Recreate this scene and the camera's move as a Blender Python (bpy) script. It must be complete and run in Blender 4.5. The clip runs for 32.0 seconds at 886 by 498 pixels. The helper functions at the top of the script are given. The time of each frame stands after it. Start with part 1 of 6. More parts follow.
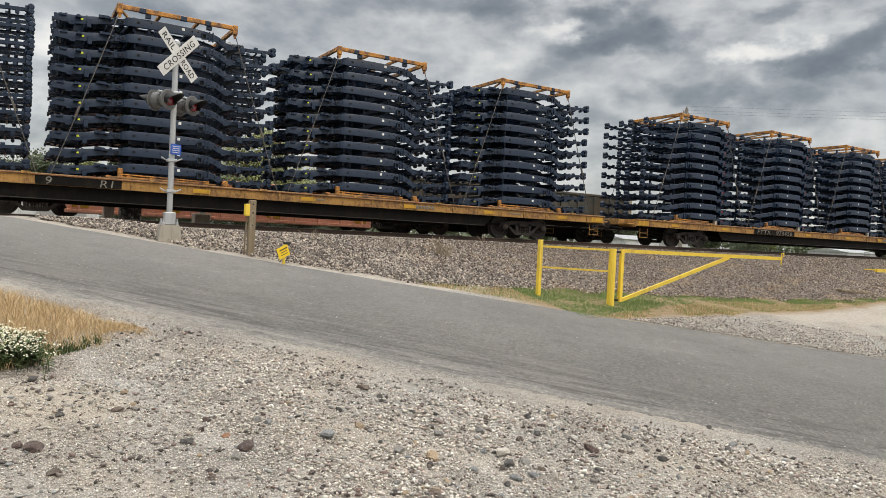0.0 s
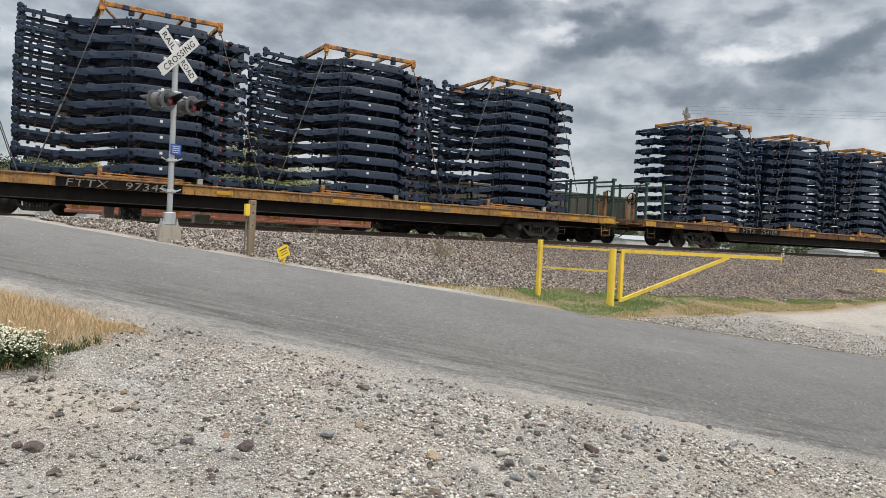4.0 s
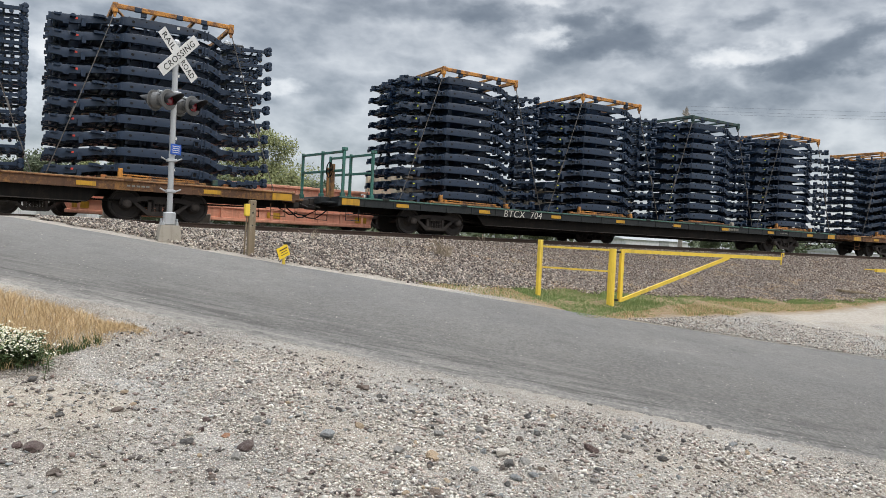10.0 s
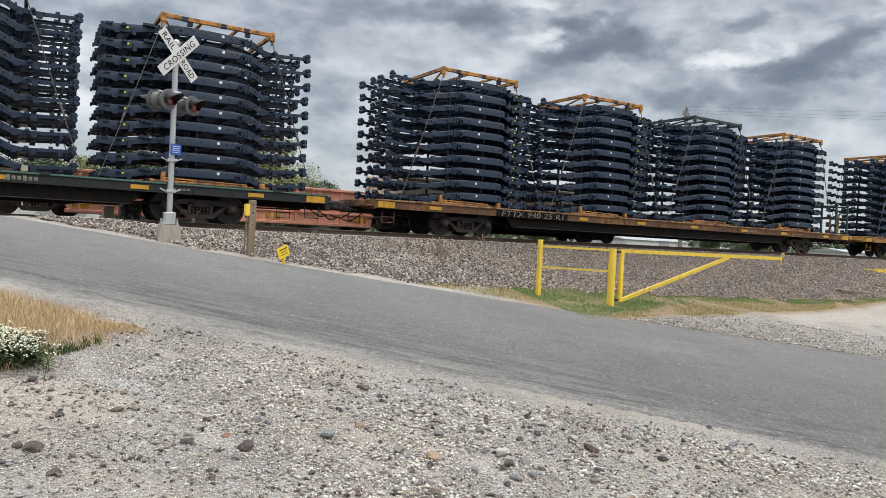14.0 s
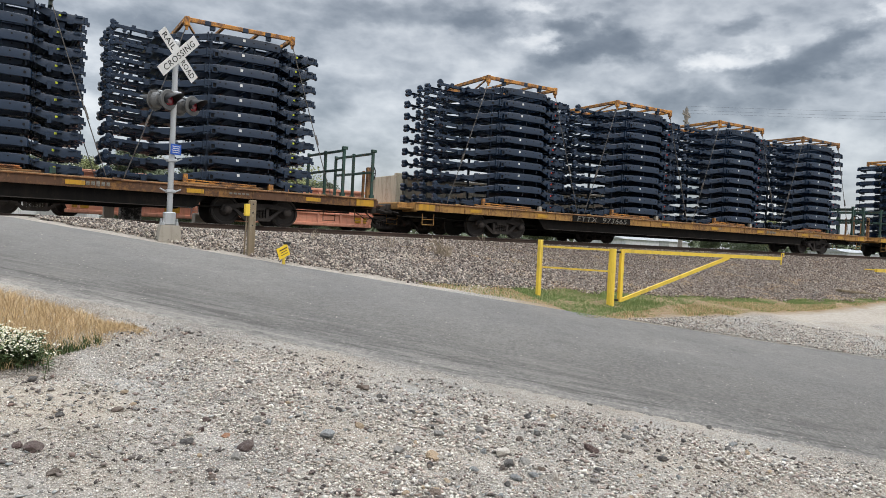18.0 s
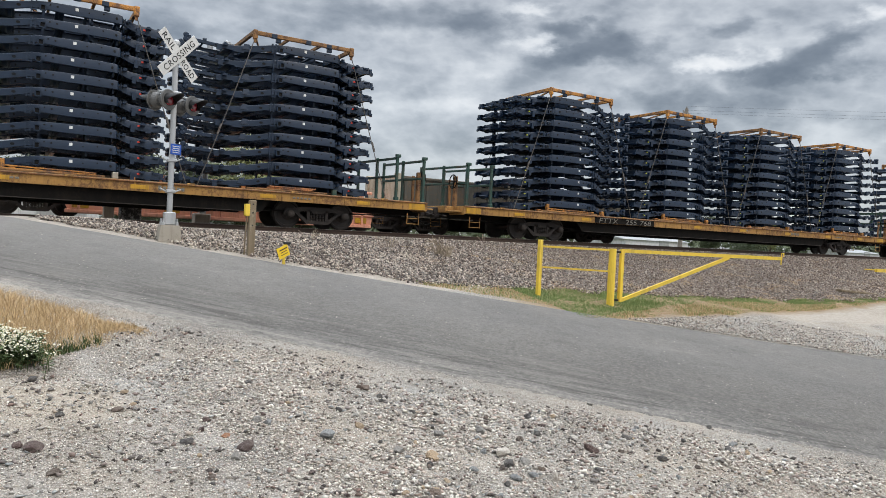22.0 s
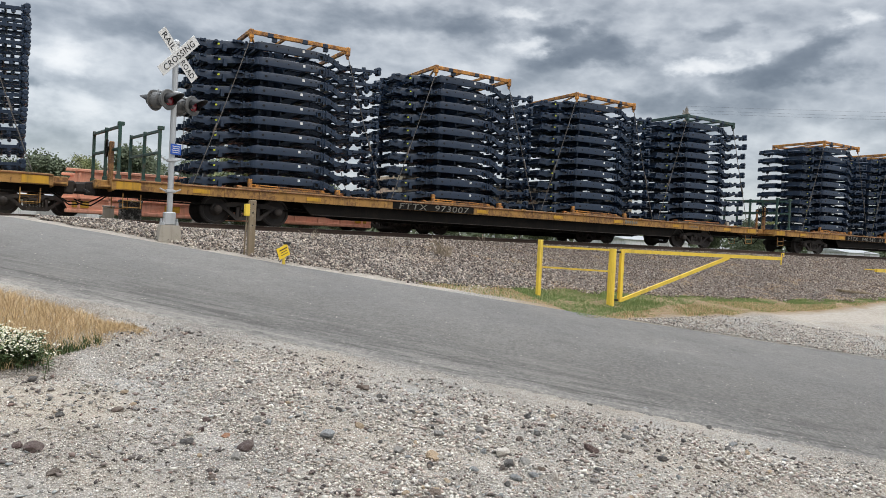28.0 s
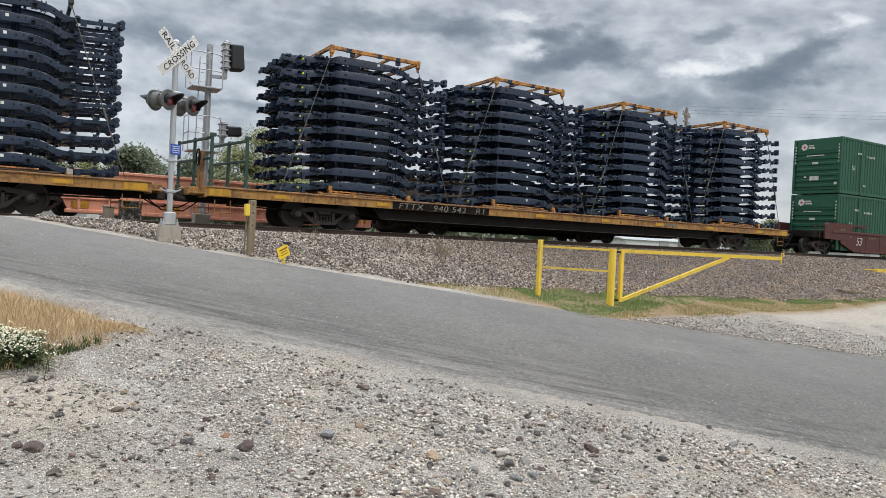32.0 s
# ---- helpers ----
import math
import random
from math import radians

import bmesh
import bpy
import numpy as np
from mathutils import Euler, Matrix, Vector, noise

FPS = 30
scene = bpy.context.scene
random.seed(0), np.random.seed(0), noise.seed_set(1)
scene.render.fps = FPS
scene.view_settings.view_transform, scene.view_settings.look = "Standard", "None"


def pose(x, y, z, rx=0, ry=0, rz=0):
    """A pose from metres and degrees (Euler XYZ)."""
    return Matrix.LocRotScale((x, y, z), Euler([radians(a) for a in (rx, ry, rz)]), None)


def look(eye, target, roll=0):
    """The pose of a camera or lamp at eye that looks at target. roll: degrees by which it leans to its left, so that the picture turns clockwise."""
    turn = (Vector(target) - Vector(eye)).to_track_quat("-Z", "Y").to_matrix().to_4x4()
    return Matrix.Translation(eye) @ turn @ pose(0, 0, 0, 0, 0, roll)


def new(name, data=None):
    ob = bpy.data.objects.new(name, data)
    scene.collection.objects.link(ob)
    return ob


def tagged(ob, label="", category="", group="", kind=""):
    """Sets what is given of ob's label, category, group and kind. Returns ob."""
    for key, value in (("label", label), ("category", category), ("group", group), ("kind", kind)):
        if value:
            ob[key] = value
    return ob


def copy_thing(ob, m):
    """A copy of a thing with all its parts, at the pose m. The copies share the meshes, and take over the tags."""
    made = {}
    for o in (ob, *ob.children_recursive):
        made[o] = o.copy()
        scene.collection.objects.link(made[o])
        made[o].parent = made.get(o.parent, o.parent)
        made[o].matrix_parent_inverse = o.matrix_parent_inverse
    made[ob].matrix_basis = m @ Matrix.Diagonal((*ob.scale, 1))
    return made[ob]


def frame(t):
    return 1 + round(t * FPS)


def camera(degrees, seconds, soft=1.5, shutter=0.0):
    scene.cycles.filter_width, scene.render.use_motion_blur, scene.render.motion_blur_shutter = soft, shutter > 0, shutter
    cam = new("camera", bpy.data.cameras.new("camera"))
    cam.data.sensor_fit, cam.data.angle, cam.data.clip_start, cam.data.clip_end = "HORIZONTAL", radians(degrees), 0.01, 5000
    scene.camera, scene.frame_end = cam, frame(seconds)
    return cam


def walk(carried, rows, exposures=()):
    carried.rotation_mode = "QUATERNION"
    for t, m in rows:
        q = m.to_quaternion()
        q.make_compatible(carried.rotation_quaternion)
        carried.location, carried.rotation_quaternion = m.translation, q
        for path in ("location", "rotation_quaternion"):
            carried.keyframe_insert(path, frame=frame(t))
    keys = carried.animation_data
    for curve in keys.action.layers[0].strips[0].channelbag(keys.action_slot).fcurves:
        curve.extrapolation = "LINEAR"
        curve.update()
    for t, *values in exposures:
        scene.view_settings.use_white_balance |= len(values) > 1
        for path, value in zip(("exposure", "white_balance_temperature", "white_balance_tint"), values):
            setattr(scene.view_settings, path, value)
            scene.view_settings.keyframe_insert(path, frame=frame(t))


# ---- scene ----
EYE = (0.0, 0.0, 1.6)
YAW, PITCH, ROLL = radians(31.143), radians(-1.051), 2.827
AIM = (math.sin(YAW) * math.cos(PITCH), math.cos(YAW) * math.cos(PITCH), 1.6 + math.sin(PITCH))
cam = camera(64.19, 32.0, soft=0.5)
STAND = look(EYE, AIM, ROLL)
walk(cam, [(0.0, STAND), (32.0, STAND)],
     [(0.0, -0.08, 7000, 10), (2.0, -0.08, 6750, 10), (6.0, -0.05, 6550, 10), (13.0, -0.03, 6450, 10), (32.0, -0.03, 6450, 10)])

# ---------------------------------------------------------------- light
world = bpy.data.worlds.new("overcast_sky")
scene.world = world
world.use_nodes = True
SUN_EL, SUN_AZ = radians(48), radians(150)
wn = world.node_tree.nodes
sky = wn.new("ShaderNodeTexSky")
sky.sky_type, sky.sun_disc = "NISHITA", False
sky.sun_elevation, sky.sun_rotation = SUN_EL, SUN_AZ
wn["Background"].inputs["Strength"].default_value = 0.085
world.node_tree.links.new(sky.outputs["Color"], wn["Background"].inputs["Color"])
sun = new("sun", bpy.data.lights.new("sun", "SUN"))
sun.data.energy, sun.data.angle, sun.data.color = 3.75, radians(30), (1.0, 0.9, 0.77)
sun.matrix_basis = look((0, 0, 50), (-math.sin(SUN_AZ) * math.cos(SUN_EL) * 50, -math.cos(SUN_AZ) * math.cos(SUN_EL) * 50,
                                     50 - math.sin(SUN_EL) * 50))


# ---------------------------------------------------------------- materials
class Mat:
    """A small wrapper round a node tree."""

    def __init__(self, name):
        self.m = bpy.data.materials.new(name)
        self.m.use_nodes = True
        self.t = self.m.node_tree
        self.b = self.t.nodes["Principled BSDF"]
        self.out = self.t.nodes["Material Output"]

    def node(self, kind, **values):
        n = self.t.nodes.new(kind)
        for k, v in values.items():
            n.inputs[k.replace("_", " ")].default_value = v
        return n

    def link(self, a, b):
        self.t.links.new(a, b)

    def coords(self, which="Object"):
        return self.t.nodes.new("ShaderNodeTexCoord").outputs[which]

    def place(self):
        return self.t.nodes.new("ShaderNodeNewGeometry").outputs["Position"]

    def noise(self, vec, scale, detail=4.0, rough=0.6, dist=0.0):
        n = self.node("ShaderNodeTexNoise", Scale=scale, Detail=detail, Roughness=rough, Distortion=dist)
        self.link(vec, n.inputs["Vector"])
        return n.outputs["Fac"]

    def voronoi(self, vec, scale, feature="F1", out="Distance"):
        n = self.node("ShaderNodeTexVoronoi", Scale=scale)
        n.feature = feature
        self.link(vec, n.inputs["Vector"])
        return n.outputs[out]

    def scaled(self, vec, s, move=(0, 0, 0), turn=(0, 0, 0)):
        n = self.t.nodes.new("ShaderNodeMapping")
        n.inputs["Scale"].default_value = s
        n.inputs["Location"].default_value = move
        n.inputs["Rotation"].default_value = turn
        self.link(vec, n.inputs["Vector"])
        return n.outputs["Vector"]

    def ramp(self, fac, stops, smooth=False):
        n = self.t.nodes.new("ShaderNodeValToRGB")
        r = n.color_ramp
        if smooth:
            r.interpolation = "EASE"
        while len(r.elements) < len(stops):
            r.elements.new(0.5)
        for e, (at, c) in zip(r.elements, stops):
            e.position = at
            e.color = (*c, 1) if isinstance(c, tuple) else (c, c, c, 1)
        self.link(fac, n.inputs["Fac"])
        return n.outputs["Color"]

    def mix(self, fac, a, b, mode="MIX"):
        n = self.t.nodes.new("ShaderNodeMix")
        n.data_type, n.blend_type = "RGBA", mode
        for sock, v in ((n.inputs[0], fac), (n.inputs[6], a), (n.inputs[7], b)):
            if isinstance(v, bpy.types.NodeSocket):
                self.link(v, sock)
            elif isinstance(v, tuple):
                sock.default_value = (*v, 1)
            else:
                sock.default_value = v
        return n.outputs[2]

    def math(self, op, a, b=0.0, clamp=False):
        n = self.t.nodes.new("ShaderNodeMath")
        n.operation, n.use_clamp = op, clamp
        for sock, v in zip(n.inputs, (a, b)):
            if isinstance(v, bpy.types.NodeSocket):
                self.link(v, sock)
            else:
                sock.default_value = v
        return n.outputs[0]

    def axis(self, vec, which):
        n = self.t.nodes.new("ShaderNodeSeparateXYZ")
        self.link(vec, n.inputs[0])
        return n.outputs[which]

    def bump(self, height, strength=0.3, distance=0.02):
        n = self.node("ShaderNodeBump", Strength=strength, Distance=distance)
        self.link(height, n.inputs["Height"])
        self.link(n.outputs["Normal"], self.b.inputs["Normal"])

    def end(self, color=None, rough=0.8, metal=0.0, spec=None):
        if color is not None:
            if isinstance(color, tuple):
                self.b.inputs["Base Color"].default_value = (*color, 1)
            else:
                self.link(color, self.b.inputs["Base Color"])
        if isinstance(rough, bpy.types.NodeSocket):
            self.link(rough, self.b.inputs["Roughness"])
        else:
            self.b.inputs["Roughness"].default_value = rough
        self.b.inputs["Metallic"].default_value = metal
        if spec is not None:
            self.b.inputs["Specular IOR Level"].default_value = spec
        return self.m


def painted(name, color, worn, amount=0.5, rough=0.55, scale=3.0, dirt=(0.05, 0.04, 0.03), metal=0.0, streak=True):
    """Paint with worn patches, grime and vertical streaks, at real-world size."""
    m = Mat(name)
    co = m.coords()
    big = m.noise(co, scale, 5, 0.65)
    fine = m.noise(co, scale * 14, 4, 0.7)
    c = m.mix(m.ramp(big, [(0.35, 0.0), (0.75, 0.35)]), color, tuple(0.55 * x + 0.45 * d for x, d in zip(color, dirt)))
    wear = m.ramp(m.mix(0.45, big, fine), [(0.62 - 0.22 * amount, 0.0), (0.70 - 0.2 * amount, 1.0)])
    c = m.mix(m.math("MULTIPLY", wear, min(1.0, 0.4 + amount)), c, worn)
    if streak:
        s = m.noise(m.scaled(co, (9, 9, 0.7)), 1.0, 3, 0.6)
        c = m.mix(m.ramp(s, [(0.5, 0.0), (0.75, 0.5)]), c, dirt)
    m.bump(fine, 0.15, 0.01)
    return m.end(c, m.ramp(fine, [(0.3, rough - 0.12), (0.8, min(1.0, rough + 0.25))]), metal)


def stone_mix(name, stops, rough=0.9, rust=False):
    """Broken stone whose colour changes from piece to piece."""
    m = Mat(name)
    g = m.t.nodes.new("ShaderNodeNewGeometry")
    c = m.ramp(g.outputs["Random Per Island"], stops)
    co = m.place()
    c = m.mix(m.ramp(m.noise(co, 45, 4), [(0.35, 0.0), (0.8, 0.55)]), c, m.mix(0.5, c, (0.08, 0.075, 0.07)))
    if rust:
        # brake dust has browned the older stone further down the line
        far = m.math("ADD", m.math("MULTIPLY", m.axis(co, 0), 0.05), m.math("MULTIPLY", m.noise(co, 0.5, 4), 0.4))
        c = m.mix(m.ramp(far, [(0.55, 0.0), (0.95, 0.6)]), c, m.mix(0.35, (0.19, 0.13, 0.098), c))
    m.bump(m.noise(co, 120, 4), 0.4, 0.01)
    return m.end(c, rough)


def mat_rock(name, stops):
    """One kind of loose rock; the shade changes from rock to rock."""
    m = Mat(name)
    r = m.t.nodes.new("ShaderNodeObjectInfo").outputs["Random"]
    c = m.ramp(r, stops)
    co = m.coords()
    c = m.mix(m.ramp(m.noise(co, 3, 6, 0.7), [(0.42, 0.0), (0.7, 0.6)]), c, m.mix(0.4, c, (0.42, 0.38, 0.33)))
    c = m.mix(m.ramp(m.noise(co, 9, 4), [(0.3, 0.6), (0.45, 0.0)]), c, m.mix(0.5, c, (0.03, 0.027, 0.025)))
    m.bump(m.noise(co, 7, 6, 0.7), 0.7, 0.06)
    return m.end(c, 0.92)


def mat_ground():
    """Crushed limestone with finer grey patches; grass-grown soil along the bank and beyond the tracks, by place."""
    m = Mat("gravel_ground")
    p = m.place()
    px, py = m.axis(p, 0), m.axis(p, 1)
    cells = m.voronoi(p, 58, out="Color")
    STONE = [(0.0, (0.13, 0.112, 0.1)), (0.18, (0.29, 0.25, 0.22)), (0.34, (0.4, 0.39, 0.37)), (0.5, (0.5, 0.45, 0.39)), (0.66, (0.44, 0.38, 0.335)), (0.82, (0.58, 0.545, 0.49)), (1.0, (0.76, 0.72, 0.65))]
    tone = m.ramp(m.axis(cells, 0), STONE)
    # crevices between the stones get their shade as a darker colour
    d = m.voronoi(p, 58)
    tone = m.mix(m.ramp(d, [(0.3, 0.0), (0.6, 0.85)]), tone, (0.12, 0.108, 0.094))
    fines = m.ramp(m.noise(p, 95, 5, 0.85), [(0.36, (0.23, 0.2, 0.17)), (0.5, (0.48, 0.437, 0.378)), (0.64, (0.75, 0.7, 0.62))])
    c = m.mix(m.ramp(m.noise(p, 0.9, 5), [(0.36, 0.05), (0.62, 0.55)]), tone, fines)
    # warmer sandy places and cooler grey ones
    c = m.mix(m.ramp(m.noise(p, 0.55, 5), [(0.46, 0.0), (0.66, 0.42)]), c, (0.52, 0.43, 0.325))
    c = m.mix(m.ramp(m.noise(m.scaled(p, (1, 1, 1), move=(7, 3, 0)), 0.7, 5), [(0.5, 0.0), (0.7, 0.35)]), c, (0.47, 0.475, 0.465))
    # a sandy patch with few stones in front of the grass
    sand = m.t.nodes.new("ShaderNodeVectorMath")
    sand.operation = "LENGTH"
    m.link(m.scaled(p, (0.9, 1.3, 0.0), move=(-0.1, -8.4, 0.0)), sand.inputs[0])
    sand = m.math("ADD", sand.outputs["Value"], m.math("MULTIPLY", m.math("SUBTRACT", m.noise(p, 2.2, 5), 0.5), 1.3))
    c = m.mix(m.ramp(sand, [(0.45, 0.5), (1.0, 0.0)]), c, m.ramp(m.noise(p, 70, 4, 0.8), [(0.35, (0.32, 0.25, 0.18)), (0.5, (0.56, 0.47, 0.355)), (0.65, (0.74, 0.66, 0.54))]))
    # pale worn drive on the far right
    drive = m.ramp(m.math("ADD", m.math("ADD", m.math("MULTIPLY", px, 0.05), m.math("MULTIPLY", m.math("SUBTRACT", py, 10.3), 0.35)), m.math("MULTIPLY", m.noise(p, 0.5, 3), 0.3)), [(0.93, 0.0), (1.1, 1.0)])
    c = m.mix(drive, c, m.ramp(m.noise(p, 9, 5, 0.7), [(0.3, (0.36, 0.31, 0.255)), (0.7, (0.52, 0.47, 0.405))]))
    # soil under the verge's grass
    edge = m.math("SUBTRACT", m.math("SUBTRACT", py, 8.05), m.math("MULTIPLY", px, 0.15))
    edge = m.math("ADD", edge, m.math("MULTIPLY", m.math("SUBTRACT", m.noise(p, 1.1, 5), 0.5), 0.6))
    soil = m.ramp(m.noise(p, 14, 5, 0.7), [(0.3, (0.2, 0.138, 0.078)), (0.5, (0.33, 0.225, 0.13)), (0.7, (0.21, 0.175, 0.085))])
    near = m.math("MULTIPLY", m.ramp(edge, [(0.0, 0.0), (0.35, 1.0)]), m.ramp(m.math("MULTIPLY", px, 0.1), [(0.78, 0.0), (0.9, 1.0)]))
    c = m.mix(near, c, soil)
    # rough grassland beyond the tracks
    land_ = m.ramp(m.noise(p, 0.12, 6, 0.65), [(0.3, (0.05, 0.06, 0.022)), (0.5, (0.09, 0.095, 0.04)), (0.7, (0.16, 0.13, 0.065))])
    c = m.mix(m.ramp(m.math("MULTIPLY", py, 0.01), [(0.31, 0.0), (0.33, 1.0)]), c, land_)
    m.bump(m.mix(0.4, m.math("SUBTRACT", 1.0, d), m.noise(p, 140, 3)), 1.0, 0.03)
    return m.end(c, 0.95)


def mat_asphalt():
    """Worn asphalt: streaks along the road, pale dust and gravel fines towards its edges."""
    m = Mat("worn_asphalt")
    p = m.place()
    across = m.axis(m.coords("UV"), 0)
    along = m.axis(m.coords("UV"), 1)
    v = m.t.nodes.new("ShaderNodeCombineXYZ")
    m.link(across, v.inputs[0])
    m.link(along, v.inputs[1])
    lanes = m.noise(m.scaled(v.outputs[0], (4.2, 0.12, 1.0)), 1.0, 5, 0.6)
    ticks = m.noise(m.scaled(v.outputs[0], (60.0, 4.0, 1.0)), 1.0, 3, 0.6)
    grain = m.mix(0.35, m.noise(p, 60, 5, 0.8), m.noise(p, 9, 5, 0.75))
    c = m.ramp(grain, [(0.34, (0.09, 0.084, 0.077)), (0.5, (0.168, 0.159, 0.147)), (0.66, (0.26, 0.248, 0.228))])
    c = m.mix(m.ramp(lanes, [(0.4, 0.0), (0.64, 0.5)]), c, (0.185, 0.177, 0.164))
    c = m.mix(m.ramp(ticks, [(0.56, 0.0), (0.7, 0.25)]), c, (0.09, 0.084, 0.077))
    chips = m.voronoi(p, 34, out="Color")
    c = m.mix(m.ramp(chips, [(0.72, 0.0), (0.86, 0.28)]), c, (0.33, 0.31, 0.28))
    c = m.mix(m.ramp(m.noise(p, 17, 4, 0.7), [(0.54, 0.0), (0.66, 0.3)]), c, (0.07, 0.066, 0.062))
    c = m.mix(m.ramp(m.noise(p, 0.45, 4), [(0.42, 0.0), (0.7, 0.5)]), c, (0.105, 0.101, 0.098))
    c = m.mix(m.ramp(m.math("MULTIPLY", along, 0.04), [(0.2, 0.0), (0.75, 0.3)]), c, (0.085, 0.079, 0.072))
    # the near lane is ravelled: pale aggregate and dark pits, drawn out along the road
    worn = m.ramp(across, [(0.0, 1.0), (0.3, 0.85), (0.6, 0.3), (1.0, 0.08)])
    ravel = m.noise(m.scaled(v.outputs[0], (125.0, 15.0, 1.0)), 1.0, 4, 0.75)
    c = m.mix(m.math("MULTIPLY", worn, m.ramp(ravel, [(0.52, 0.0), (0.66, 0.85)])), c, (0.3, 0.278, 0.243))
    c = m.mix(m.math("MULTIPLY", worn, m.ramp(ravel, [(0.34, 0.85), (0.47, 0.0)])), c, (0.058, 0.053, 0.047))
    c = m.mix(m.ramp(m.math("ADD", m.math("MULTIPLY", along, 0.05), 0.3), [(0.1, 0.5), (0.55, 0.0)]), c, (0.235, 0.225, 0.208))
    # patches where the binder has worn off or bled
    patch = m.noise(m.scaled(v.outputs[0], (7.0, 0.5, 1.0), move=(3.0, 1.0, 0)), 1.0, 6, 0.7)
    c = m.mix(m.ramp(patch, [(0.55, 0.0), (0.7, 0.35)]), c, (0.235, 0.22, 0.197))
    c = m.mix(m.ramp(patch, [(0.32, 0.35), (0.44, 0.0)]), c, (0.078, 0.073, 0.068))
    # dust creeps in unevenly from the near edge, and a little from the far one
    wob = m.math("MULTIPLY", m.math("SUBTRACT", m.mix(0.5, m.noise(p, 1.6, 4), ticks), 0.5), 0.26)
    lean = m.math("MULTIPLY", m.math("SUBTRACT", along, 3.0), 0.009)
    u = m.math("ADD", m.math("ADD", across, wob), lean)
    dust = m.ramp(u, [(0.0, 1.0), (0.04, 0.65), (0.08, 0.25), (0.14, 0.0)])
    dust = m.math("MAXIMUM", dust, m.ramp(m.math("ADD", across, m.math("MULTIPLY", wob, 0.25)), [(0.945, 0.0), (0.965, 0.8), (1.0, 1.0)]))
    grit = m.ramp(m.noise(p, 40, 5, 0.9), [(0.38, (0.15, 0.133, 0.112)), (0.5, (0.36, 0.328, 0.283)), (0.62, (0.58, 0.54, 0.48))])
    c = m.mix(m.math("MULTIPLY", dust, m.ramp(m.noise(p, 26, 4, 0.7), [(0.3, 0.5), (0.6, 1.0)])), c, grit)
    fine = m.noise(m.scaled(v.outputs[0], (46.0, 0.7, 1.0)), 1.0, 4, 0.65)
    c = m.mix(m.math("MULTIPLY", m.ramp(u, [(0.1, 0.45), (0.26, 0.3), (0.45, 0.0)]), m.ramp(fine, [(0.54, 0.0), (0.61, 0.8)])), c, grit)
    c = m.mix(m.math("MULTIPLY", m.ramp(u, [(0.06, 0.0), (0.14, 0.9), (0.42, 0.0)]), m.ramp(fine, [(0.42, 0.7), (0.47, 0.0)])), c, (0.05, 0.044, 0.038))
    c = m.mix(m.math("MULTIPLY", m.ramp(across, [(0.06, 0.0), (0.15, 1.0), (0.34, 0.85), (0.6, 0.0)]), 0.4), c, (0.075, 0.069, 0.062))
    m.bump(m.noise(p, 110, 3, 0.7), 0.8, 0.015)
    return m.end(c, m.ramp(m.noise(p, 3), [(0.3, 0.75), (0.7, 0.95)]))


# heaps of cloud (positive) and bright gaps (negative): bearing, slope, half width, half height, weight
HEAPS = ((0.802, 0.291, 0.11, 0.042, 1.15), (0.745, 0.273, 0.08, 0.026, 0.6), (1.06, 0.25, 0.1, 0.036, 1.1), (1.0, 0.235, 0.08, 0.022, 0.7),
         (1.1, 0.275, 0.05, 0.03, 0.8), (0.729, 0.318, 0.06, 0.022, 0.9), (0.598, 0.33, 0.1, 0.036, 0.8), (0.98, 0.305, 0.06, 0.02, 0.6),
         (0.92, 0.207, 0.22, 0.024, 0.5), (0.44, 0.33, 0.14, 0.03, 0.4), (0.147, 0.272, 0.17, 0.032, 0.5), (-0.02, 0.165, 0.05, 0.014, 0.4), (0.25, 0.18, 0.1, 0.014, 0.4),
         (0.936, 0.254, 0.07, 0.019, -1.15), (0.985, 0.265, 0.035, 0.014, -0.6), (0.688, 0.29, 0.05, 0.02, -0.8), (0.63, 0.262, 0.1, 0.028, -0.5),
         (0.7, 0.352, 0.06, 0.016, -0.8), (1.13, 0.312, 0.035, 0.02, -0.9), (0.03, 0.215, 0.07, 0.026, -0.9), (0.05, 0.15, 0.09, 0.04, -0.8),
         (0.55, 0.2, 0.16, 0.03, -0.45), (0.31, 0.2, 0.06, 0.012, -0.6), (1.06, 0.15, 0.12, 0.03, -0.35))


